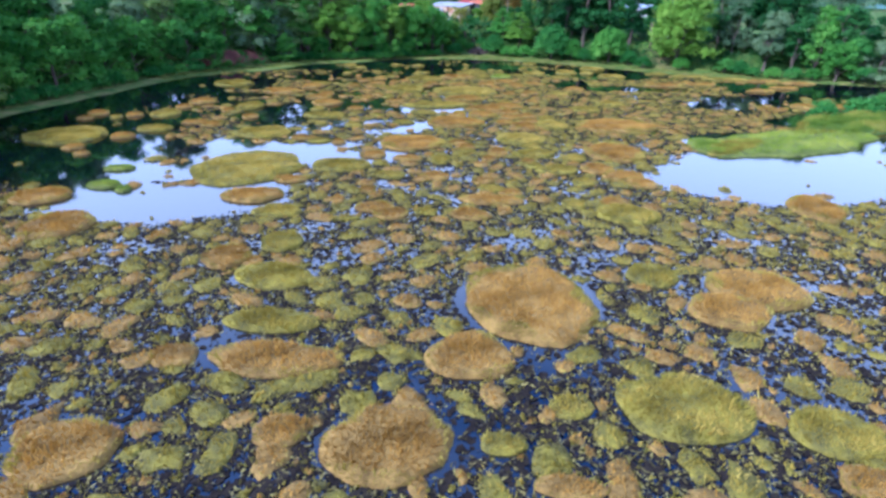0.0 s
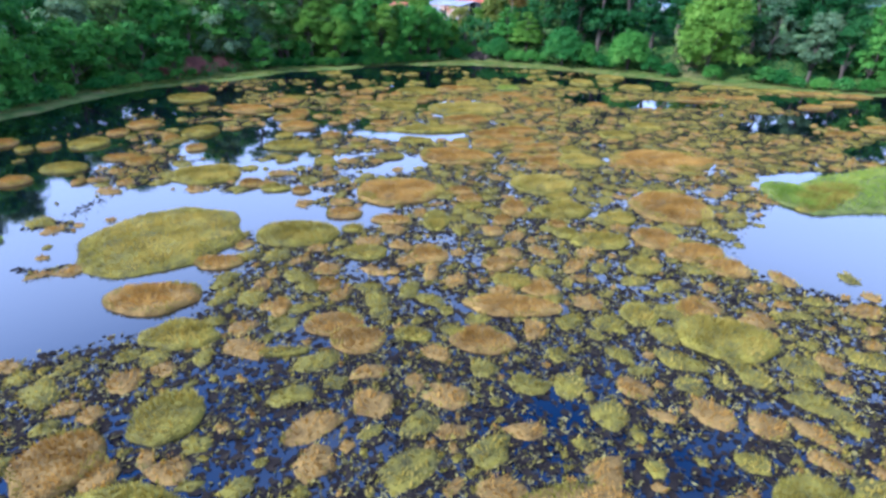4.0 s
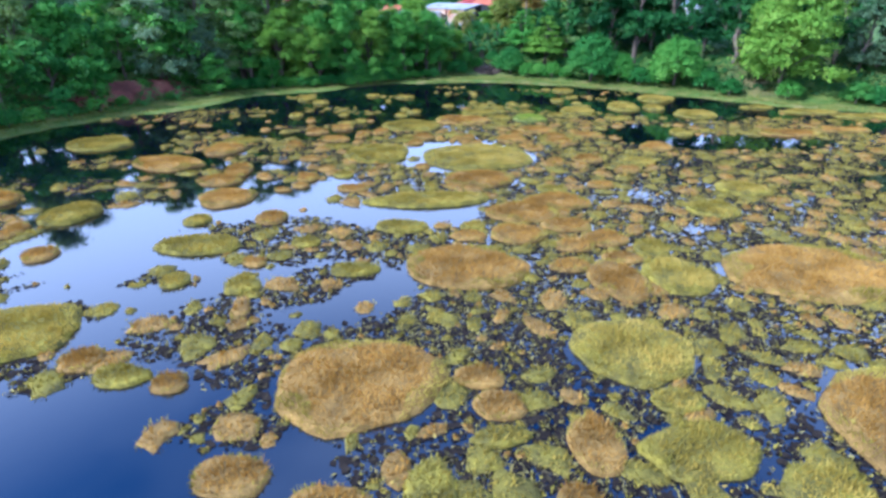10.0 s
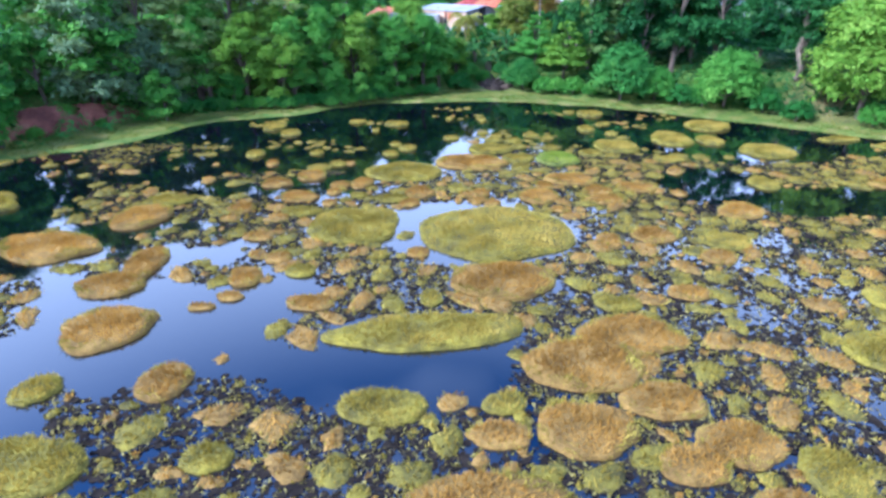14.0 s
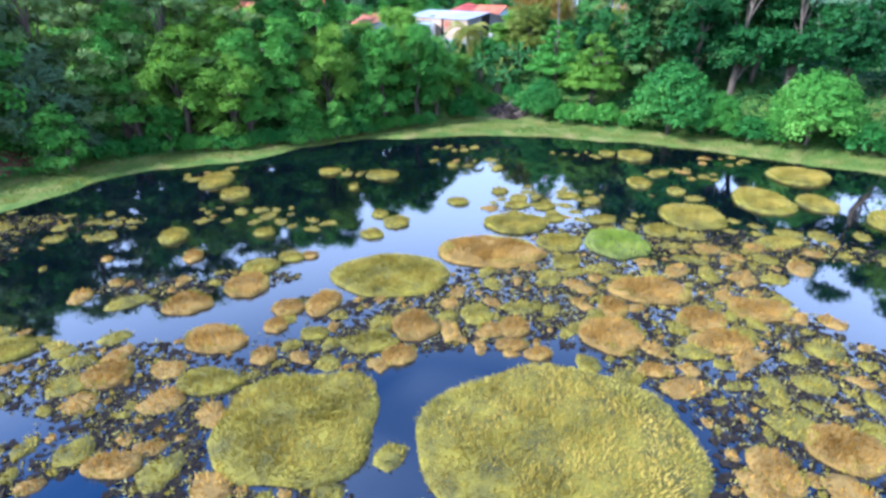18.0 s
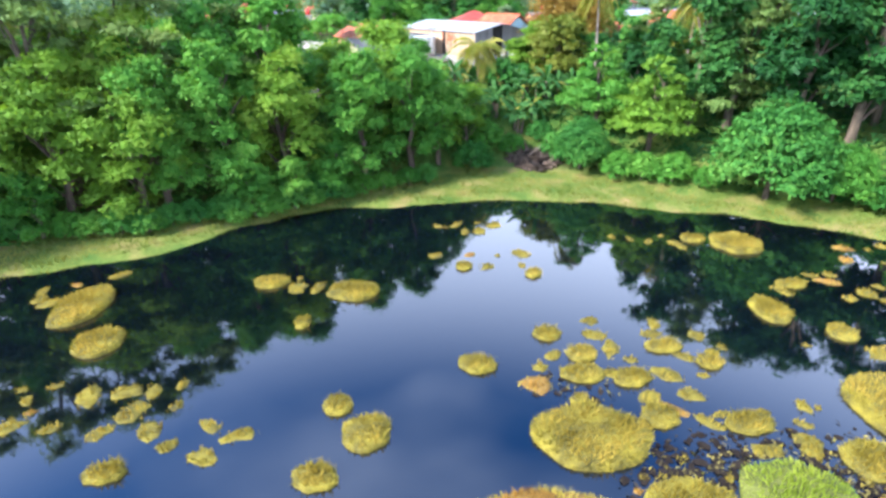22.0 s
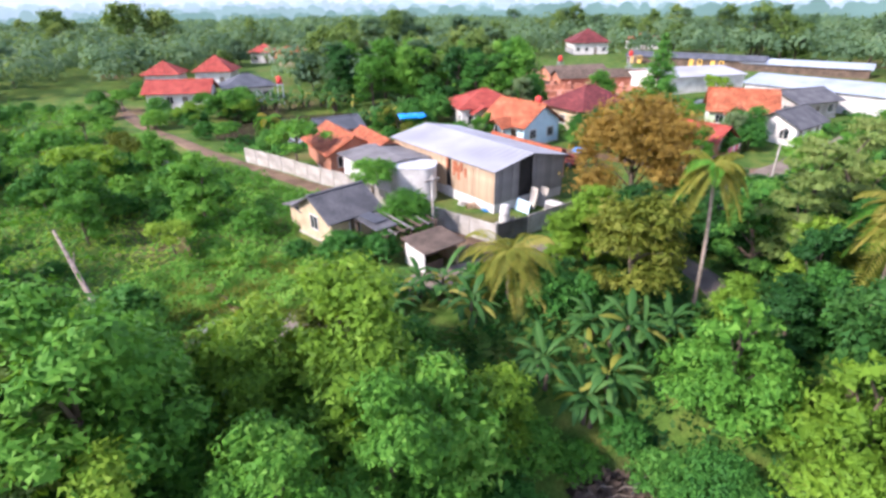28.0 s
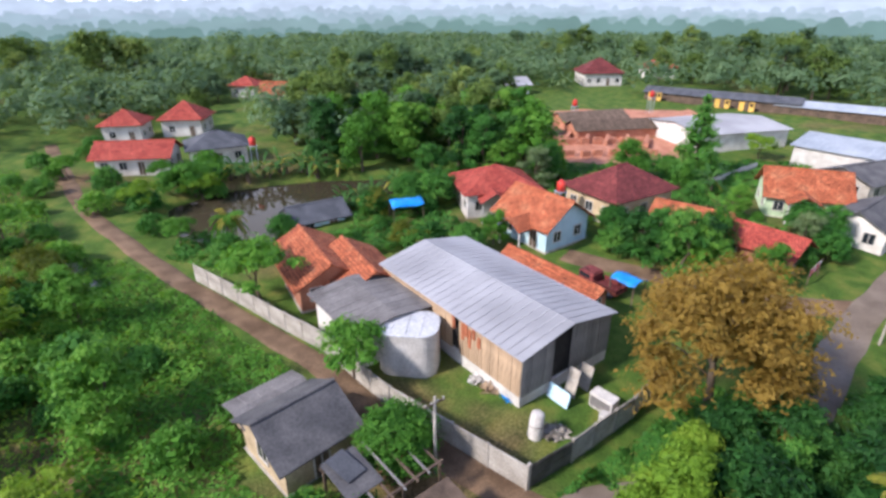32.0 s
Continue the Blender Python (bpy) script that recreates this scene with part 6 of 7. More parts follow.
def fence(line, tall, mat, label):
    """A concrete panel fence: posts with slotted panels between them."""
    thing = empty("compound_wall", pose(*line[0], float(lie(*line[0]))), label, "wall")
    base = Vector((*line[0], float(lie(*line[0]))))
    for (ax, ay), (bx, by) in zip(line, line[1:]):
        run = math.hypot(bx - ax, by - ay)
        n = max(1, round(run / 2.4))
        turn = math.degrees(math.atan2(by - ay, bx - ax))
        for i in range(n):
            x, y = ax + (bx - ax) * i / n, ay + (by - ay) * i / n
            m = pose(x, y, float(lie(x, y))) @ pose(0, 0, 0, 0, 0, turn)
            m.translation -= base
            p = part("post", boxed(-0.09, -0.09, -0.4, 0.09, 0.09, tall + 0.06, 0.015), mat, thing)
            p.matrix_local = m
            for k in range(4):
                w = part("panel", boxed(0.085, -0.04, 0.01 + k * tall / 4 - (0.3 if k == 0 else 0), run / n - 0.085, 0.04, (k + 1) * tall / 4, 0.012), mat, thing)
                w.matrix_local = m


fence([(3.0, 160.3), (-5.1, 167.2), (-10.9, 173.6), (-17.7, 179.2), (-25.3, 185.4)], 1.8, FENCE, "stained pale concrete panel wall along the dirt lane")
fence([(6.0, 162.2), (10.9, 165.8), (14, 169)], 1.8, CONCRETE, "grey concrete panel wall in front of the warehouse")
hall(-7.0, 175.8, 125.8, 6.8, 6.6, 3.45, 0.35, ASBESTOS, WHITEWASH, "low white annex with a brownish grey roof beside the warehouse", "annex")


def rounded_block(w, d, r, low, high):
    """An upright block with round corners."""
    bm = bmesh.new()
    ring = []
    for sx, sy, start in ((1, 1, 0), (-1, 1, 90), (-1, -1, 180), (1, -1, 270)):
        for k in range(8):
            q = radians(start + 90 * k / 7)
            ring.append((sx * (w / 2 - r) + r * math.cos(q), sy * (d / 2 - r) + r * math.sin(q)))
    under, over = [bm.verts.new((u, v, low)) for u, v in ring], [bm.verts.new((u, v, high)) for u, v in ring]
    for i in range(len(ring)):
        j = (i + 1) % len(ring)
        bm.faces.new((under[i], under[j], over[j], over[i]))
    bm.faces.new(over)
    bm.faces.new(under[::-1])
    return bm


def store(x, y, turn, w, d, h):
    """A whitewashed store with rounded corners and a pale sheet roof."""
    thing = empty("store", pose(x, y, float(lie(x, y)), 0, 0, turn), "small whitewashed store with rounded corners beside the warehouse", "store")
    part("wall", rounded_block(w, d, 1.2, -0.4, h), WHITEWASH, thing)
    top = part("roof", rounded_block(w + 0.12, d + 0.12, 1.26, h - 0.02, h + 0.1), PALE_SHEET, thing, "pale sheet metal roof")
    for k in range(3):
        part("seam", boxed(-w / 2 + 1.1 + 1.05 * k, -d / 2 + 0.1, h + 0.09, -w / 2 + 1.15 + 1.05 * k, d / 2 - 0.1, h + 0.13), PALE_SHEET, top)


store(-3.9, 172.1, -8, 4.4, 3.4, 3.45)
house(-10.3, 163.5, 43, 4.6, 5.0, 2.4, 1.4, "gable", DARK_FIBRE, CREAM, "small cream house with a dark grey sheet roof in the scrub", over=0.5, name="cottage")
hall(-12.7, 166.2, 43, 4.0, 2.2, 2.0, 0.25, ASBESTOS, CREAM, "low cream shed with a grey sheet roof behind the cottage", "shed")
gate = empty("metal_gate", pose(3.1, 160.35, float(lie(4.5, 161.2)), 0, 0, 32.3), "closed grey sheet metal gate in the compound wall", "gate")
for side in (0, 1):
    leaf_ = part("gate_leaf", boxed(0.06 + 1.66 * side, -0.03, 0.05, 1.68 + 1.66 * side, 0.03, 1.75, 0.01), GATE, gate)
    for h_ in (0.2, 0.9, 1.6):
        part("rail", boxed(0.08 + 1.66 * side, -0.06, h_ - 0.03, 1.66 + 1.66 * side, -0.03, h_ + 0.03), GATE, leaf_)
part("post", boxed(-0.1, -0.1, -0.4, 0.06, 0.1, 1.95, 0.01), CONCRETE, gate)
hut = empty("hut", pose(-2.2, 157.2, float(lie(-2.2, 157.2)), 0, 0, 38), "little open roadside hut with a brown sheet roof", "hut")
part("end_wall", boxed(-1.6, -1.2, -0.4, -1.5, 1.2, 1.85), WHITEWASH, hut)
part("end_wall", boxed(1.5, -1.2, -0.4, 1.6, 1.2, 1.85), SUN_TAN_PLANK, hut)
part("back_wall", boxed(-1.5, 1.1, -0.4, 1.5, 1.2, 2.1), TIMBER, hut)
part("counter", boxed(-1.5, -1.15, 0, 0.2, -1.05, 0.8), TIMBER, hut)
part("roof", boxed(-1.95, -1.6, 2.05, 1.95, 1.5, 2.12), TIMBER, hut).rotation_euler = (radians(5), 0, 0)
for sx in (-1.3, 0, 1.3):
    part("rafter", boxed(sx - 0.05, -1.5, 1.9, sx + 0.05, 1.4, 1.99), TIMBER, hut).rotation_euler = (radians(5), 0, 0)

# ---- smaller things of the village ----
def pole(x, y, tall, label, arm=True):
    thing = empty("utility_pole", pose(x, y, float(lie(x, y)), 0, 0, 35), label, "utility pole")
    part("shaft", tubes_mesh("shaft", [([(0, 0, -0.4), (0, 0, tall * 0.5), (0.02, 0, tall)], [0.11, 0.095, 0.075], 8)], CONCRETE), None, thing)
    if arm:
        part("crossarm", boxed(-0.7, -0.05, tall - 0.5, 0.7, 0.05, tall - 0.4, 0.01), TIMBER, thing)
        for u in (-0.6, -0.2, 0.2, 0.6):
            part("insulator", boxed(u - 0.04, -0.04, tall - 0.4, u + 0.04, 0.04, tall - 0.26, 0.015), WHITEWASH, thing)


pole(-2.1, 161.7, 5.6, "grey utility pole beside the dirt lane")
pole(33.2, 173.2, 6.5, "pale utility pole beside the village road")


def tank(x, y, tall, label):
    """A plastic water tank on a steel stand."""
    thing = empty("water_tank", pose(x, y, float(lie(x, y)), 0, 0, 20), label, "water tank", "red water tanks")
    for sx in (-0.45, 0.45):
        for sy in (-0.45, 0.45):
            part("leg", boxed(sx - 0.05, sy - 0.05, -0.3, sx + 0.05, sy + 0.05, tall), OLD_ZINC, thing)
    part("platform", boxed(-0.6, -0.6, tall, 0.6, 0.6, tall + 0.1, 0.01), OLD_ZINC, thing)
    ring = [(0, 0, tall + 0.1 + h) for h in (0, 0.05, 1.1, 1.3, 1.38)]
    body = part("body", tubes_mesh("body", [(ring, [0.02, 0.52, 0.52, 0.3, 0.02], 14)], RED_PLASTIC), None, thing)
    part("lid", tubes_mesh("lid", [([(0, 0, tall + 1.46), (0, 0, tall + 1.52), (0, 0, tall + 1.54)], [0.2, 0.2, 0.01], 12)], RED_PLASTIC), None, body)


for x, y, tall in ((27.9, 251.4, 3.6), (-29.9, 221.5, 3.6), (47.7, 260.9, 3.4), (13.4, 199.5, 3.4)):
    tank(x, y, tall, "red plastic water tank on a steel stand")


def canopy(x, y, turn, L, W, tall, mat, label):
    thing = empty("canopy", pose(x, y, float(lie(x, y)), 0, 0, turn), label, "canopy")
    for sx in (-1, 1):
        for sy in (-1, 1):
            part("post", boxed(sx * L / 2 - 0.05, sy * W / 2 - 0.05, -0.3, sx * L / 2 + 0.05, sy * W / 2 + 0.05, tall), TIMBER, thing)
    n = 9
    u, v = np.meshgrid(np.linspace(-0.55, 0.55, n), np.linspace(-0.55, 0.55, n))
    z = tall + 0.35 - 1.2 * v**2 - 0.25 * np.sin(u * 9) * v**2 + 0.06 * np.sin(u * 14)
    ix = np.arange(n * n).reshape(n, n)
    q = np.stack([ix[:-1, :-1], ix[:-1, 1:], ix[1:, 1:], ix[1:, :-1]], -1).reshape(-1, 4)
    ob = part("sheet", mesh_from("sheet", np.stack([u * L, v * W, z], -1).reshape(-1, 3), q, mat, True), None, thing)
    ob.modifiers.new("thickness", "SOLIDIFY").thickness = 0.02


canopy(-5.3, 200.2, 15, 3.6, 2.8, 2.2, BLUE_TARP, "blue tarpaulin canopy by the fishpond")
canopy(15.4, 180.6, -54, 2.4, 1.8, 1.9, BLUE_TARP, "small blue tarpaulin shelter behind the warehouse")


def carport():
    """Bare rafters on posts beside the cottage, partly covered."""
    thing = empty("lean_to_frame", pose(-5.0, 160.2, float(lie(-5, 160.2)), 0, 0, 40), "unfinished timber lean-to frame beside the cottage", "lean-to")
    for i in range(7):
        part("rafter", boxed(-0.05, -2.0, 2.25, 0.05, 2.0, 2.37), PLANK if i % 2 else TIMBER, thing).matrix_local = pose(-2.4 + 0.8 * i, 0, 0, 4)
    for y in (-1.9, 1.9):
        part("beam", boxed(-2.7, y - 0.06, 2.12, 2.7, y + 0.06, 2.24), TIMBER, thing)
        for x in (-2.5, 0, 2.5):
            part("post", boxed(x - 0.06, y - 0.06, -0.4, x + 0.06, y + 0.06, 2.14), TIMBER, thing)
    sh = part("roof_sheet", boxed(-2.7, -0.9, 2.44, -0.6, 2.0, 2.48), DARK_FIBRE, thing, "grey roofing sheet")
    sh.rotation_euler = (radians(4), 0, 0)
    sh = part("roof_sheet", boxed(-2.2, 0.4, 2.55, -1.0, 2.3, 2.59), SLATE, thing, "dark roofing sheet")
    sh.rotation_euler = (radians(6), 0, radians(8))


carport()


def leaning(name, x, y, turn, w, h, thick, tilt, mat, label, category):
    thing = empty(name, pose(x, y, float(lie(x, y)), 0, 0, turn), label, category)
    ob = part("panel", boxed(-w / 2, -thick / 2, 0.0, w / 2, thick / 2, h, 0.012), mat, thing)
    ob.rotation_euler = (radians(tilt), 0, 0)
    if w > 0.8:
        for z in (0.12 * h, 0.5 * h, 0.88 * h):
            b = part("batten", boxed(-w / 2, -thick / 2 - 0.03, z - 0.03, w / 2, -thick / 2, z + 0.03), mat, thing)
            b.rotation_euler = (radians(tilt), 0, 0)
    return thing


leaning("door_leaf", 7.2, 167.9, -54, 0.9, 2.1, 0.05, -12, CONCRETE, "pale door leaf leaning against the warehouse", "door")
leaning("door_leaf", 8.3, 168.6, -50, 1.0, 1.9, 0.05, -14, CONCRETE, "grey window panel leaning against the warehouse", "panel")
leaning("sheet_stack", 6.2, 167.2, -54, 1.8, 1.1, 0.12, -15, BLUE_WALL, "stack of pale blue sheets against the warehouse", "sheets")


def appliance(x, y, turn, w, d, h, label):
    thing = empty("crate", pose(x, y, float(lie(x, y)), 0, 0, turn), label, "crate")
    part("body", boxed(-w / 2, -d / 2, 0, w / 2, d / 2, h, 0.04), WHITEWASH, thing)
    part("lid", boxed(-w / 2 - 0.02, -d / 2 - 0.02, h, w / 2 + 0.02, d / 2 + 0.02, h + 0.06, 0.02), WHITEWASH, thing)
    part("front_panel", boxed(-w / 2 + 0.1, -d / 2 - 0.02, 0.15, w / 2 - 0.1, -d / 2, h - 0.15), ASBESTOS, thing)


appliance(9.2, 166.6, -50, 1.7, 0.9, 1.1, "white chest with a lid in front of the warehouse")
appliance(9.0, 165.4, -30, 0.8, 0.6, 0.6, "small white box on the ground by the fence")
roll = empty("wrapped_roll", pose(4.2, 164.2, float(lie(4.2, 164.2))), "upright white wrapped roll in the warehouse yard", "roll")
part("wrapping", tubes_mesh("wrapping", [([(0, 0, -0.1), (0, 0, 0.02), (0.02, 0, 0.9), (0.05, 0.02, 1.75), (0.05, 0.02, 1.85), (0.05, 0.02, 1.86)], [0.46, 0.48, 0.46, 0.42, 0.3, 0.02], 12)], WHITEWASH), None, roll)
part("cord", tubes_mesh("cord", [([(0, 0, 1.0), (0, 0, 1.05)], [0.48, 0.48], 12)], TIMBER), None, roll)


def heap(name, x, y, r, h, mat, count, label, category, chip=0.18):
    """A heap of broken bits."""
    a, d = rng.uniform(0, 6.3, count), np.sqrt(rng.uniform(0, 1, count))
    px, py = x + r * d * np.cos(a), y + r * 0.7 * d * np.sin(a)
    c = np.stack([px, py, lie(px, py) + h * (1 - d**1.5) * rng.uniform(0.3, 1, count) + 0.03], 1)
    u = rng.normal(size=(count, 3)) * chip
    w = rng.normal(size=(count, 3)) * chip * 0.6
    v = np.stack([c - u, c + w, c + u, c - w], 1).reshape(-1, 3)
    return tagged(new(name, mesh_from(name, v, np.arange(4 * count).reshape(-1, 4), mat)), label, category, kind="stuff")


heap("rubble", 5.4, 164.4, 0.9, 0.4, CONCRETE, 160, "heap of pale rubble in the warehouse yard", "rubble")
heap("rubble", 2.0, 168.8, 0.9, 0.5, SUN_TAN_PLANK, 120, "scraps of board along the warehouse wall", "rubble")
heap("rags", 1.0, 169.8, 0.7, 0.4, WHITEWASH, 70, "pale rags and sacks along the warehouse wall", "rags")
heap("rags", 3.2, 167.6, 0.5, 0.4, BLUE_TARP, 40, "blue plastic scraps along the warehouse wall", "rags")
heap("plastic_waste", -15.4, 148.2, 1.2, 0.15, WHITEWASH, 300, "torn white plastic dumped by the road", "waste", 0.13)
heap("plastic_waste", -12.9, 149.4, 0.6, 0.12, WHITEWASH, 100, "small scraps of torn white plastic by the road", "waste", 0.12)
heap("plastic_waste", -39.0, 187.4, 1.5, 0.8, WHITEWASH, 260, "torn white plastic dumped in the field", "waste", 0.3)
heap("plastic_waste", -35.4, 184.2, 1.8, 0.3, CONCRETE, 200, "grey litter strewn over the field", "waste", 0.25)
heap("brushwood", 7.6, 139.4, 2.0, 0.6, TIMBER, 420, "pile of dry brown fronds and branches on the bank", "brushwood", 0.32)
heap("brushwood", 6.2, 140.4, 1.2, 0.8, TIMBER, 200, "pile of dry brown branches on the bank", "brushwood", 0.35)
for i in range(9):
    x, y, way, long = 5.6 + 0.5 * i, 140.0 + 0.3 * math.sin(2.1 * i), 0.7 * i - 1.2, 1.2 + 0.25 * (i % 4)
    stick = empty("dead_frond", pose(x, y, float(lie(x, y))), "dry brown palm frond leaning on the bank", "dead frond", "dry fronds on the bank")
    rib = [(0, 0, -0.1), (0.25 * math.cos(way) * long, -0.25 * long, 0.6 * long), (0.6 * math.cos(way) * long, -0.55 * long, 0.85 * long)]
    part("stalk", tubes_mesh("stalk", [(rib, [0.06, 0.04, 0.015], 5)], PALM_BARK), None, stick)
log = empty("dead_tree", pose(-24.5, 151.4, float(lie(-24.5, 151.4))), "bare leaning dead trunk in the scrub", "tree trunk")
part("trunk", tubes_mesh("trunk", [([(0, 0, -0.4), (-2.6, 2.6, 1.5), (-5.6, 5.8, 3.0)], [0.2, 0.16, 0.1], 8), ([(-2.6, 2.6, 1.5), (-3.0, 3.6, 2.3)], [0.08, 0.02], 6)], PALM_BARK), None, log)


def truck(x, y, turn):
    thing = empty("pickup_truck", pose(x, y, float(lie(x, y)), 0, 0, turn), "dark red pickup truck parked behind the warehouse", "truck")
    red = MAROON_TILE
    part("bed", boxed(-2.2, -0.85, 0.55, 0.4, 0.85, 0.75, 0.03), red, thing)
    for s in (-1, 1):
        part("bed_side", boxed(-2.2, s * 0.85 - 0.04, 0.75, 0.4, s * 0.85 + 0.04, 1.2, 0.02), red, thing)
    part("tailgate", boxed(-2.24, -0.85, 0.75, -2.16, 0.85, 1.2, 0.02), red, thing)
    cab = part("cab", boxed(0.4, -0.85, 0.5, 2.2, 0.85, 1.7, 0.18), red, thing)
    part("windscreen", boxed(2.17, -0.65, 1.15, 2.22, 0.65, 1.55), GLASS, cab)
    for s in (-1, 1):
        part("side_window", boxed(0.8, s * 0.85 - 0.02, 1.15, 1.9, s * 0.85 + 0.02, 1.5), GLASS, cab)
        for u in (-1.5, 1.5):
            w = part("wheel", tubes_mesh("wheel", [([(0, -0.12, 0), (0, -0.12, 0), (0, 0.12, 0), (0, 0.12, 0)], [0.02, 0.34, 0.34, 0.02], 14)], SLATE), None, thing)
            w.location = (u, s * 0.8, 0.34)


truck(13.6, 182.2, 125)


def brick_stacks():
    """Stacks of drying bricks on the brickworks yard."""
    for i in range(16):
        x, y = 20 + 2.1 * (i % 8) + rng.normal(0, 0.4), (226.5 if i < 8 else 234.5) + rng.normal(0, 0.5)
        thing = empty("brick_stack", pose(x, y, float(lie(x, y)) + 0.1, 0, 0, rng.normal(8, 4)), "stack of raw red bricks drying on the yard", "brick stack", "brick stacks on the yard")
        for k in range(4):
            part("course", boxed(-0.8, -0.35 + 0.03 * (k % 2), 0.28 * k, 0.8, 0.35 - 0.03 * (k % 2), 0.28 * k + 0.26, 0.01), BRICK, thing)


brick_stacks()
fence([(37.0, 211.4), (43.0, 215.2), (49.0, 219.0)], 0.9, WHITEWASH, "low white panel fence round a village garden")


def washing(x, y, turn):
    """Clothes drying on a line between two poles."""
    thing = empty("washing_line", pose(x, y, float(lie(x, y)), 0, 0, turn), "washing line with pink and red clothes by the road", "washing line")
    for u in (-1.6, 1.6):
        part("pole", boxed(u - 0.04, -0.04, -0.3, u + 0.04, 0.04, 1.8), TIMBER, thing)
    part("line", boxed(-1.6, -0.008, 1.7, 1.6, 0.008, 1.716), WHITEWASH, thing)
    for i in range(6):
        part("garment", boxed(-1.45 + 0.5 * i, -0.02, 0.85 + 0.12 * (i % 3), -1.05 + 0.5 * i, 0.02, 1.69, 0.008), (PINK, RED_PLASTIC, WHITEWASH)[i % 3], thing)


washing(34.6, 183.6, 40)
for i in range(5):
    x, y = 24 + 3.2 * i, 238.5 - 1.3 * i
    thing = empty("brick_row", pose(x, y, float(lie(x, y)), 0, 0, 68), "long low row of raw red bricks on the yard", "brick row", "brick rows on the yard")
    for k in range(5):
        part("course", boxed(-3.2 + 0.02 * (k % 2), -0.3, 0.24 * k, 3.2 - 0.02 * (k % 2), 0.3, 0.24 * k + 0.22, 0.01), BRICK, thing)
for i in (0, 3, 4):
    x, y = 56 + 4.1 * i, 277.5 - 3.2 * i
    thing = empty("shed_stall", pose(x - 1.4, y - 2.0, float(lie(x, y)), 0, 0, -38), "ochre-painted stall front under the long shed", "stall", "stalls of the long shed")
    part("front", boxed(-1.6, -0.9, 0, 1.6, -0.8, 2.0), YELLOW_WALL, thing)
    part("door", boxed(-0.5, -0.96, 0.05, 0.5, -0.9, 2.0), TIMBER, thing)
    part("window", boxed(0.75, -0.95, 1.0, 1.35, -0.9, 1.8), GLASS, thing)

# measured trees of the village
palm = make_palm("coconut_palm", 9.4, 2.35, 0.75, "tall coconut palm with yellowing fronds", 3, (-0.5, 0.1))
palm.matrix_world = pose(15.2, 150.7, float(lie(15.2, 150.7)))
palm = make_palm("coconut_palm", 3.9, 3.6, 1.0, "short coconut palm with drying fronds", 5)
palm.matrix_world = pose(2.8, 151.0, float(lie(2.8, 151.0)))
palm = make_palm("coconut_palm", 3.6, 2.4, 0.5, "young coconut palm beside the fishpond", 8)
palm.matrix_world = pose(-24.2, 192.4, float(lie(-24.2, 192.4)))
palm = make_palm("coconut_palm", 8.4, 3.0, 0.6, "coconut palm rising behind the bank's trees", 9)
palm.matrix_world = pose(22.6, 145.8, float(lie(22.6, 145.8)))
tree = make_tree("rust_tree", "broad", 11.4, 7.2, "rust", 19000, 0.13, "large tree with rust brown dying leaves", 7, thick=0.6)
tree.matrix_world = pose(16.0, 166.5, float(lie(16, 166.5)))
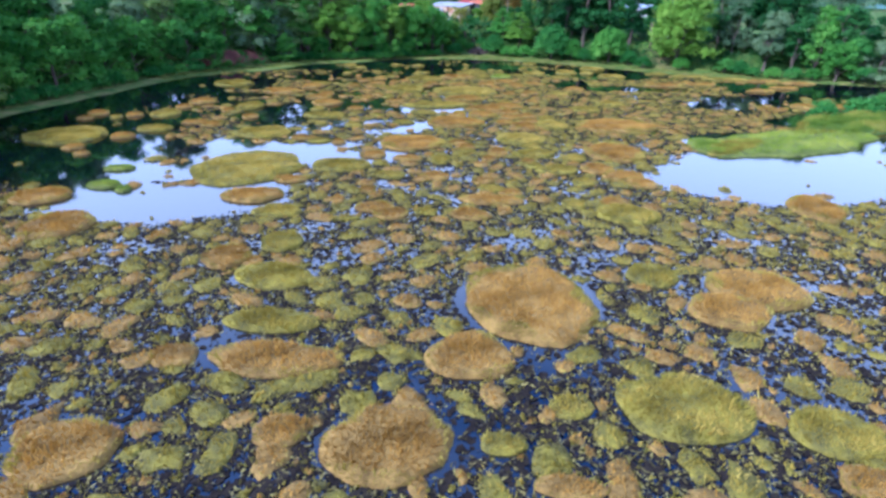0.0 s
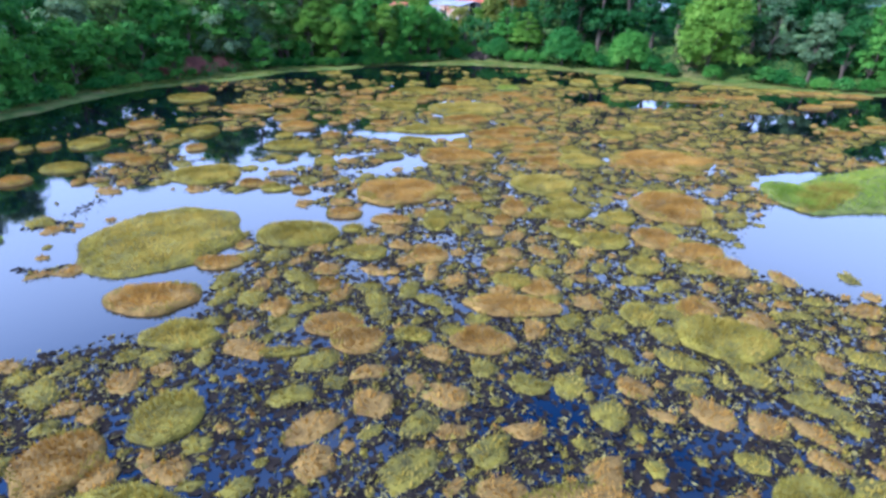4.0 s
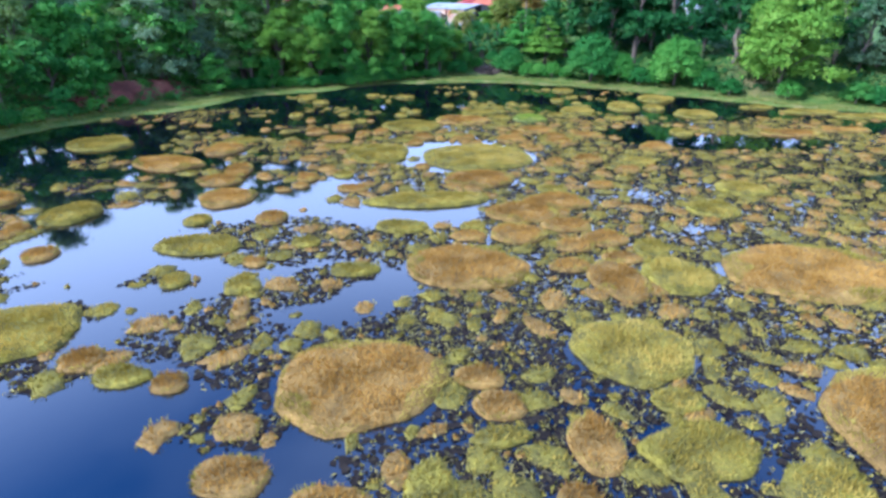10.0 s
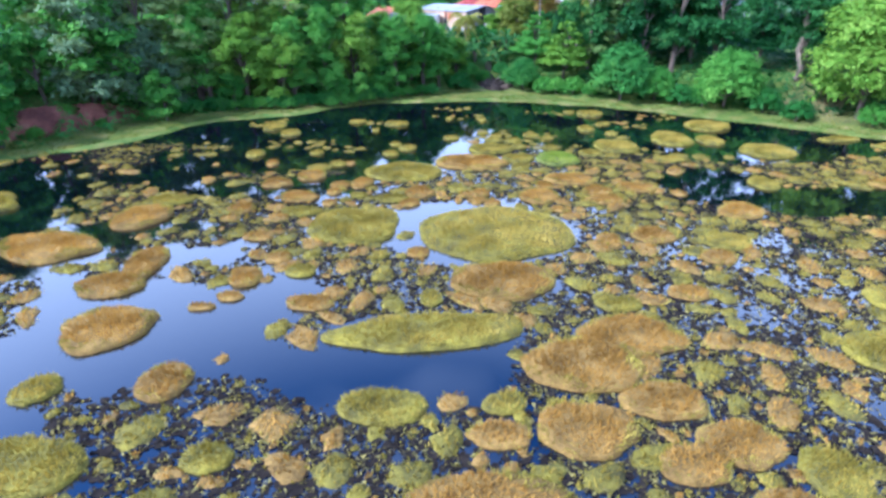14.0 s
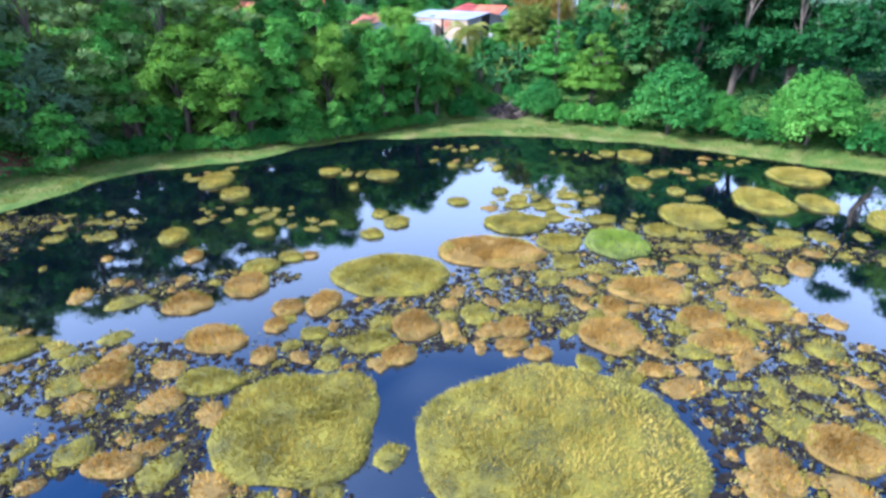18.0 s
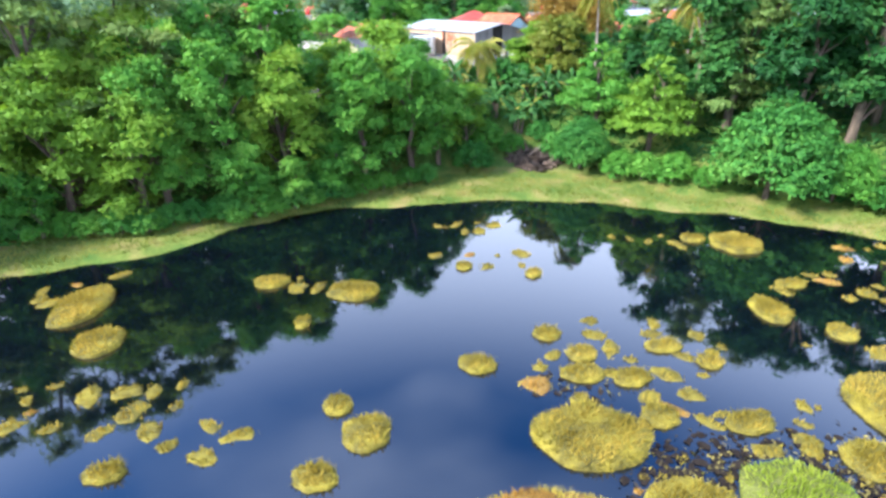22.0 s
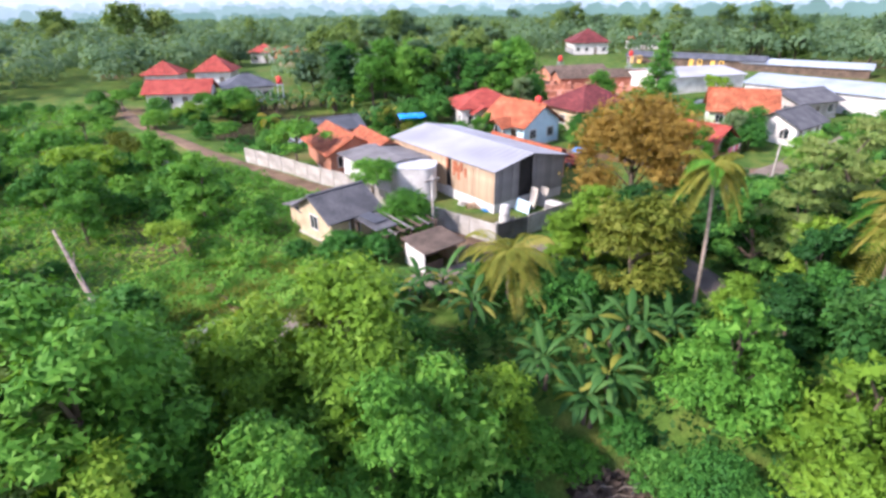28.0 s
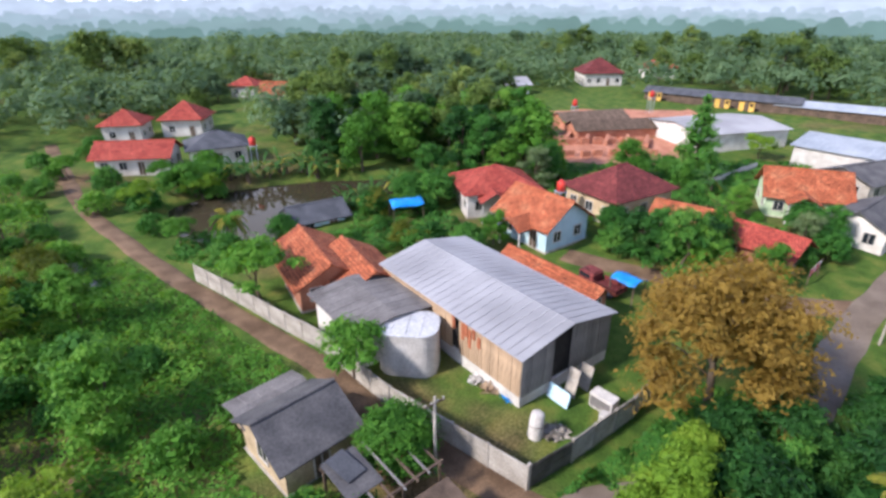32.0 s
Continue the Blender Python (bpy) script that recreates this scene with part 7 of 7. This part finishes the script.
# garden and lane-side trees
for kind, x, y, s in [
    ("garden", 1.5, 190.2, 0.55), ("broad", 4.6, 192.4, 0.45), ("garden", -2.2, 191.6, 0.5), ("garden", 17.2, 190.4, 0.45), ("broad", 20.4, 187.0, 0.62), ("broad", 24.0, 184.4, 0.6), ("broadb", 29.4, 182.6, 0.5), ("garden", 34.4, 186.4, 0.55), ("broad", 37.4, 189.6, 0.5), ("garden", 40.2, 194.0, 0.6), ("broad", 35.2, 199.2, 0.5),
    ("broad", 29.6, 199.4, 0.5), ("broad", 26.2, 208.6, 0.55), ("broadb", 32.0, 208.2, 0.5), ("banana", 38.6, 213.2, 1.2), ("broad", 12.6, 211.0, 0.6), ("broad", 8.0, 214.6, 0.65), ("broadb", 16.4, 215.6, 0.6), ("garden", -5.4, 206.4, 0.55), ("garden", -9.4, 202.6, 0.5), ("broad", -2.0, 211.0, 0.7), ("garden", -19.5, 196.8, 0.5), ("garden", -23.6, 190.4, 0.45),
    ("banana", -27.0, 216.4, 1.3), ("banana", -24.6, 217.8, 1.4), ("banana", -22.0, 218.4, 1.3), ("banana", -19.4, 218.6, 1.4), ("banana", -17.0, 218.8, 1.3), ("banana", -29.6, 215.6, 1.2), ("banana", -10.2, 207.4, 1.1), ("banana", -7.6, 209.4, 1.2), ("banana", -12.6, 205.0, 1.1), ("banana", -32.0, 216.0, 1.2),
    ("bush", -34.0, 215.0, 1.2), ("bush", -37.4, 210.4, 1.3), ("bush", -36.0, 218.6, 1.4), ("feather", -41.0, 214.0, 0.8), ("bush", -38.6, 203.6, 1.2), ("feather", -30.0, 193.4, 0.7), ("bush", -34.4, 196.4, 1.0),
    ("banana", -4.2, 149.4, 1.0), ("banana", -1.6, 151.0, 1.1), ("bush", 1.4, 152.6, 0.9), ("bush", 4.2, 154.2, 0.9), ("banana", 0.2, 149.4, 1.0), ("bush", -5.4, 151.2, 1.0), ("banana", -3.4, 152.0, 0.9), ("mango", -8.6, 146.6, 0.55), ("bush", -7.0, 147.6, 0.9), ("bush", -3.6, 146.6, 1.0), ("bush", 5.2, 150.6, 1.1), ("bush", 3.4, 157.0, 0.5), ("bush", -6.0, 157.6, 0.9), ("bush", -8.6, 158.4, 0.8),
    ("woodb", -92, 292, 1.5), ("woodb", -84, 296, 1.3), ("woodb", -118, 300, 1.4), ("bush", 50, 72, 1.1), ("bush", 58, 76, 1.2), ("bush", 66, 82, 1.3), ("bush", 71, 85, 1.2), ("bush", 54, 78, 1.0),
]:
    plant(kind, x, y, s)
for kind, x, y, s in [("mango", 11.4, 152.2, 1.05), ("golden", 9.6, 157.0, 0.8), ("mangod", 13.4, 156.6, 0.95), ("mangod", 14.6, 162.0, 0.7), ("mangod", 18.2, 161.6, 0.8), ("golden", 7.4, 156.2, 0.6), ("golden", 12.4, 160.6, 0.6), ("golden", 15.8, 147.4, 0.6), ("golden", 22.0, 150.4, 0.8), ("golden", 27.0, 150.5, 0.9), ("olive", 22.5, 152.5, 0.7), ("olive", 27.5, 155, 0.75), ("bamboo", 17.6, 145.4, 0.6), ("bamboo", 20.2, 147.6, 0.8), ("mangod", 21, 158.5, 0.9), ("mangod", 25.5, 161, 0.9), ("bush", 7.4, 150.6, 0.9), ("banana", 9.1, 147.2, 1.1), ("banana", 12.0, 147.6, 0.9), ("bamboo", 9.6, 157.6, 0.55), ("bamboo", 21, 155, 0.8), ("mangod", 26, 158, 0.8), ("bamboo", 16, 158.6, 0.6), ("mangod", 19.6, 159.4, 0.6), ("bamboo", 23.6, 162, 0.65), ("mangod", 26.5, 164.5, 0.6), ("bamboo", 29, 160, 0.75), ("mangod", 22.4, 167.5, 0.5), ("mangod", 31, 165, 0.65), ("bamboo", 26, 152, 0.8), ("mangod", 34, 158, 0.8), ("bamboo", 30, 152, 0.8), ("mango", 24, 148, 0.75), ("bamboo", 20, 146, 0.6), ("mangod", 32, 162, 0.7), ("shade", 36, 163, 0.75), ("bamboo", 40, 166, 0.95), ("shade", 44.5, 170, 0.8), ("golden", 33.5, 160.5, 0.9), ("cone", 36.5, 214, 1.0), ("broad", 22, 184, 0.75), ("broadb", 27, 189, 0.65), ("dome", -4.3, 162.4, 0.70), ("feather", -7.9, 170.2, 0.95), ("bush", -12.6, 158.4, 0.6), ("bush", -17.4, 162.8, 1.0), ("bush", -9.0, 157.2, 1.0), ("mangod", 19.6, 189.0, 0.85), ("mangod", 26.0, 188.0, 0.8), ("garden", 38.6, 187.6, 0.6), ("mango", 34.2, 187.6, 0.5), ("feather", -17.6, 180.6, 1.25), ("garden", -1.5, 205, 0.8), ("broad", 14, 213, 0.7), ("broad", 26, 212, 0.7), ("banana", -11.5, 206, 1.2), ("banana", -14, 204, 1.1), ("banana", 36, 209, 1.2), ("broad", 40, 190, 0.55), ("feather", 52, 224, 0.9)]:
    plant(kind, x, y, s)


def grove(count, ring, mix, low, high, away=()):
    """Trees scattered over a stretch of land, clear of the things that stand there."""
    xs, ys = [p[0] for p in ring], [p[1] for p in ring]
    made, tries = 0, 0
    while made < count and tries < count * 30:
        tries += 1
        x, y = rng.uniform(min(xs), max(xs)), rng.uniform(min(ys), max(ys))
        if float(outside(np.array([x]), np.array([y]), ring)[0]) > 0 or any(math.hypot(x - ax, y - ay) < r for ax, ay, r in away):
            continue
        plant(mix[rng.randint(len(mix))], x, y, rng.uniform(low, high))
        made += 1


HOMES = [(r[0], r[1], 8) for r in HOUSES] + [(10.8, 194.6, 7), (-13, 184, 8), (-16.5, 200.5, 5), (38, 186, 6), (9.5, 183.5, 6), (2.3, 176, 10), (-6.3, 173.6, 6), (-10.6, 163.4, 5.5), (-2.2, 157.4, 3.5), (58.5, 239, 15), (45, 240, 10), (70, 220, 13), (68, 270, 14), (88, 254, 12), (32, 243, 14), (30, 258, 13), (24, 228, 8), (40, 230, 8), (8, 163, 8), (16, 186, 8), (-30, 203, 7), (-21, 200, 7), (-22, 208, 8), (-13, 210, 7), (14, 181, 4), (26.8, 193.6, 5), (31.5, 188, 6), (17.6, 153.4, 2.2), (17.2, 157, 2.0), (16.6, 150.6, 1.8)]
LANE = [(3.5, 158.8), (-4.7, 165.6), (-12.2, 173.0), (-20.7, 180.0), (-33.3, 191.1), (-47.1, 204.6), (-60.6, 222), (-8.3, 150.6), (-3, 154), (-12, 148.2), (6.8, 159), (13, 160), (20, 163.5), (27, 170), (36, 178), (48, 187)]
HOMES += [(x, y, 2.6) for x, y in LANE] + [((a[0] + b[0]) / 2, (a[1] + b[1]) / 2, 2.6) for a, b in zip(LANE[:6], LANE[1:7])]
FIELD = [(-80, 132), (-34, 142), (-17, 148), (-11, 153), (-8, 160), (-16, 170), (-24, 177), (-40, 190), (-66, 220), (-110, 200)]
OPEN_FIELD = HOMES + [(-14.6, 161.6, 4.0), (-17.5, 164.5, 3.0), (-15, 150.8, 4.5), (-11, 153, 4), (-19, 154.5, 4), (-14.5, 155, 3)]
meadow("clearing_grass", [(-25, 150), (-17, 146.5), (-11, 149.6), (-7, 152.6), (-7, 156.5), (-13, 158), (-20, 160)], 14000, 0.3, "long yellow green grass in a clearing by the road", MEADOW)
scrub("clearing_weeds", [(-25, 150), (-17, 147.5), (-11, 150.6), (-7, 153.6), (-7, 156.5), (-13, 158.5), (-20, 161)], 11000, 0.9, "bright", 0.13, "low bright green weeds in a clearing by the road", [(-15.2, 148.6, 2.2)], 0.8)
grove(84, FIELD, ["bush", "bush", "feather", "bush", "bush", "banana", "bush"], 0.6, 1.3, OPEN_FIELD)
grove(34, FIELD, ["mango", "feather", "garden"], 0.4, 0.75, OPEN_FIELD)
grove(22, [(-34, 150), (-12, 152), (-11, 158), (-17, 170), (-24, 176), (-40, 188), (-52, 172)], ["mango", "feather", "bush", "broadb"], 0.4, 0.72, OPEN_FIELD)
scrub("field_scrub", FIELD, 46000, 2.0, "bright", 0.19, "low tangled green scrub over an open field", OPEN_FIELD, 0.33)
scrub("field_weeds", FIELD, 34000, 0.8, "yellow", 0.16, "low yellow green weeds over an open field", OPEN_FIELD, 0.21)
EDGES = [(x, y, 1.5) for x, y in LANE] + [((a[0] + b[0]) / 2, (a[1] + b[1]) / 2, 1.5) for a, b in zip(LANE[:6], LANE[1:7])] + [((3 * a[0] + b[0]) / 4, (3 * a[1] + b[1]) / 4, 1.5) for a, b in zip(LANE[:6], LANE[1:7])] + [((a[0] + 3 * b[0]) / 4, (a[1] + 3 * b[1]) / 4, 1.5) for a, b in zip(LANE[:6], LANE[1:7])]
EDGES += [(-10.4, 163.6, 3.7), (-12.7, 166.2, 2.4), (-5.0, 160.2, 3.2), (-2.2, 157.2, 2.4), (10, 159.5, 2.0), (16.5, 161.7, 2.0), (9.5, 165.5, 1.2)]
scrub("lane_weeds", [(-7.5, 156.5), (-12.6, 170.5), (-21.8, 179), (-34, 189.5), (-42, 191), (-36, 176), (-25, 165), (-20, 157)], 17000, 1.1, "bright", 0.15, "lush green weeds between the lane and the field", EDGES, 0.5)
scrub("fence_weeds", [(4.5, 159.8), (12, 164.8), (17, 169), (21, 166), (12, 160.6)], 5000, 1.0, "mid", 0.15, "green weeds along the foot of the compound wall", EDGES, 0.6)
# grove and thicket east of the road: shade put into darker leaf tints
grove(20, [(10, 149), (22, 146), (34, 140), (60, 150), (50, 176), (36, 168), (22, 158), (14, 156)], ["bamboo", "mangod", "shade", "golden"], 0.55, 0.8, HOMES + [(14.4, 150.9, 2.5)])
scrub("village_scrub", [(-2, 143), (14, 146), (30, 140), (70, 145), (80, 190), (48, 180), (30, 166), (12, 157), (0, 152)], 34000, 1.7, "dark", 0.22, "green thicket between the pond and the road", HOMES)
scrub("garden_scrub", [(-30, 190), (-20, 186), (-2, 192), (14, 200), (40, 192), (80, 200), (80, 222), (10, 224), (-30, 206)], 26000, 1.3, "mid", 0.24, "garden plants and weeds between the houses", HOMES)
grove(26, [(-22, 221), (0, 213), (14, 217), (19, 224), (17, 240), (-18, 240)], ["bamboo", "bamboo", "broadb"], 0.95, 1.3, [(6, 205, 9), (-2, 200, 8)])
grove(62, [(-28, 220), (-6, 223), (12, 224), (14, 300), (-24, 300), (-30, 240)], ["wood", "wood", "woodb"], 0.7, 1.0)
grove(34, [(-120, 190), (-76, 235), (-66, 258), (-26, 250), (-24, 330), (-150, 330)], ["woodb", "wood", "woodb"], 0.55, 0.85, HOMES)
grove(34, [(86, 278), (62, 296), (66, 330), (30, 330), (26, 360), (150, 350), (150, 262), (110, 250)], ["wood", "wood", "woodb"], 0.8, 1.05, HOMES)
grove(20, [(-66, 206), (-34, 198), (-30, 218), (-42, 214), (-64, 236)], ["bush", "feather", "bush"], 0.7, 1.2, HOMES)
grove(16, [(30, 170), (70, 180), (90, 200), (60, 190), (50, 184), (34, 176)], ["bush", "broadb", "banana"], 0.5, 0.8, HOMES)

grove(46, [(-26, 190), (-4, 190), (14, 196), (34, 180), (46, 190), (40, 222), (4, 222), (-8, 214), (-12, 198)], ["garden", "bush", "banana", "mango", "bush"], 0.34, 0.6, [(x, y, r * 0.75) for x, y, r in HOMES])
# far woods, past counting
def far_woods(count, near, far, name, tall, away=()):
    a, d = rng.uniform(-0.85, 0.85, count), np.sqrt(rng.uniform(near**2, far**2, count))
    x, y = d * np.sin(a), 110 + d * np.cos(a)
    ok = np.ones(count, bool)
    for ax, ay, r in away:
        ok &= np.hypot(x - ax, y - ay) > r
    x, y, d = x[ok], y[ok], d[ok]
    count, per = len(x), 50
    z = lie(x, y)
    own = np.repeat(np.arange(count), per)
    way = rng.normal(size=(len(own), 3))
    way /= np.linalg.norm(way, axis=1)[:, None]
    way[:, 2] = np.where(way[:, 2] < -0.2, -way[:, 2], way[:, 2])
    grow = np.clip(d / 400, 0.55, 3)
    r = (rng.uniform(0.6, 1.3, count) * 3.6 * np.clip(grow, 1, 2.4))[own]
    p = np.stack([x[own] + way[:, 0] * r, y[own] + way[:, 1] * r, z[own] + (rng.uniform(0.3, 1.0, count) * tall)[own] + way[:, 2] * r * 0.9], 1)
    v, f = leaves(p, way + rng.normal(0, 0.16, way.shape) + (0, 0, 0.2), np.clip(grow[own], 0.5, 3) * 0.84, 0.75)
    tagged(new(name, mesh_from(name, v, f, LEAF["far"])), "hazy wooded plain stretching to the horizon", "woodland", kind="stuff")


OPEN = HOMES + [(-60, 205, 32), (-40, 215, 22), (-48, 262, 14), (-85, 190, 26), (-40, 275, 12), (47, 296, 12), (71, 308, 9), (20, 278, 8), (20, 236, 26), (45, 236, 30), (35, 262, 26), (62, 256, 26), (78, 234, 22), (-48, 234, 16), (2, 200, 30), (40, 200, 30)]
far_woods(5200, 95, 330, "near_woods", 6, OPEN)


def ridge(d, z, tall, mat, name):
    """A wooded skyline far off, crown beside crown, from side to side of the view."""
    k = np.random.RandomState(int(d))
    wide = 2.1 * d
    u = np.linspace(-wide / 2, wide / 2, 1100)
    roll = z + tall * 0.8 * sum(k.normal() * np.sin(u / d * f + k.uniform(0, 6)) / f**0.6 for f in (3, 5, 9, 14))
    top = roll - tall
    for c, r, h in zip(k.uniform(-wide / 2, wide / 2, 330), k.uniform(0.5, 1.3, 330) * tall, k.uniform(-0.9, 0.25, 330) * tall):
        near = np.abs(u - c) < r
        top[near] = np.maximum(top[near], roll[near] + h - 0.6 * tall + 0.8 * np.sqrt(r * r - (u[near] - c) ** 2))
    top += 0.05 * tall * k.normal(size=len(u))
    a = u / d
    x, y = d * np.sin(a), 120 + d * np.cos(a)
    v = np.concatenate([np.stack([x, y, 0 * x - 10], 1), np.stack([x, y, top], 1)])
    i = np.arange(len(u) - 1)
    q = np.stack([i, i + 1, i + 1 + len(u), i + len(u)], 1)
    tagged(new(name, mesh_from(name, v, q, mat, True)), "hazy wooded ridge on the horizon", "backdrop", kind="structure")


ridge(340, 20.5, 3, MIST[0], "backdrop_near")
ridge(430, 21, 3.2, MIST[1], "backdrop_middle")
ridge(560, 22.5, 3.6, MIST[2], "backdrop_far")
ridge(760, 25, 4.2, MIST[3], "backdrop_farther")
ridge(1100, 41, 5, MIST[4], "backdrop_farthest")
for ob in KINDS.values():
    if ob not in FIRST.values():
        for o in (*ob.children_recursive, ob):
            bpy.data.objects.remove(o)
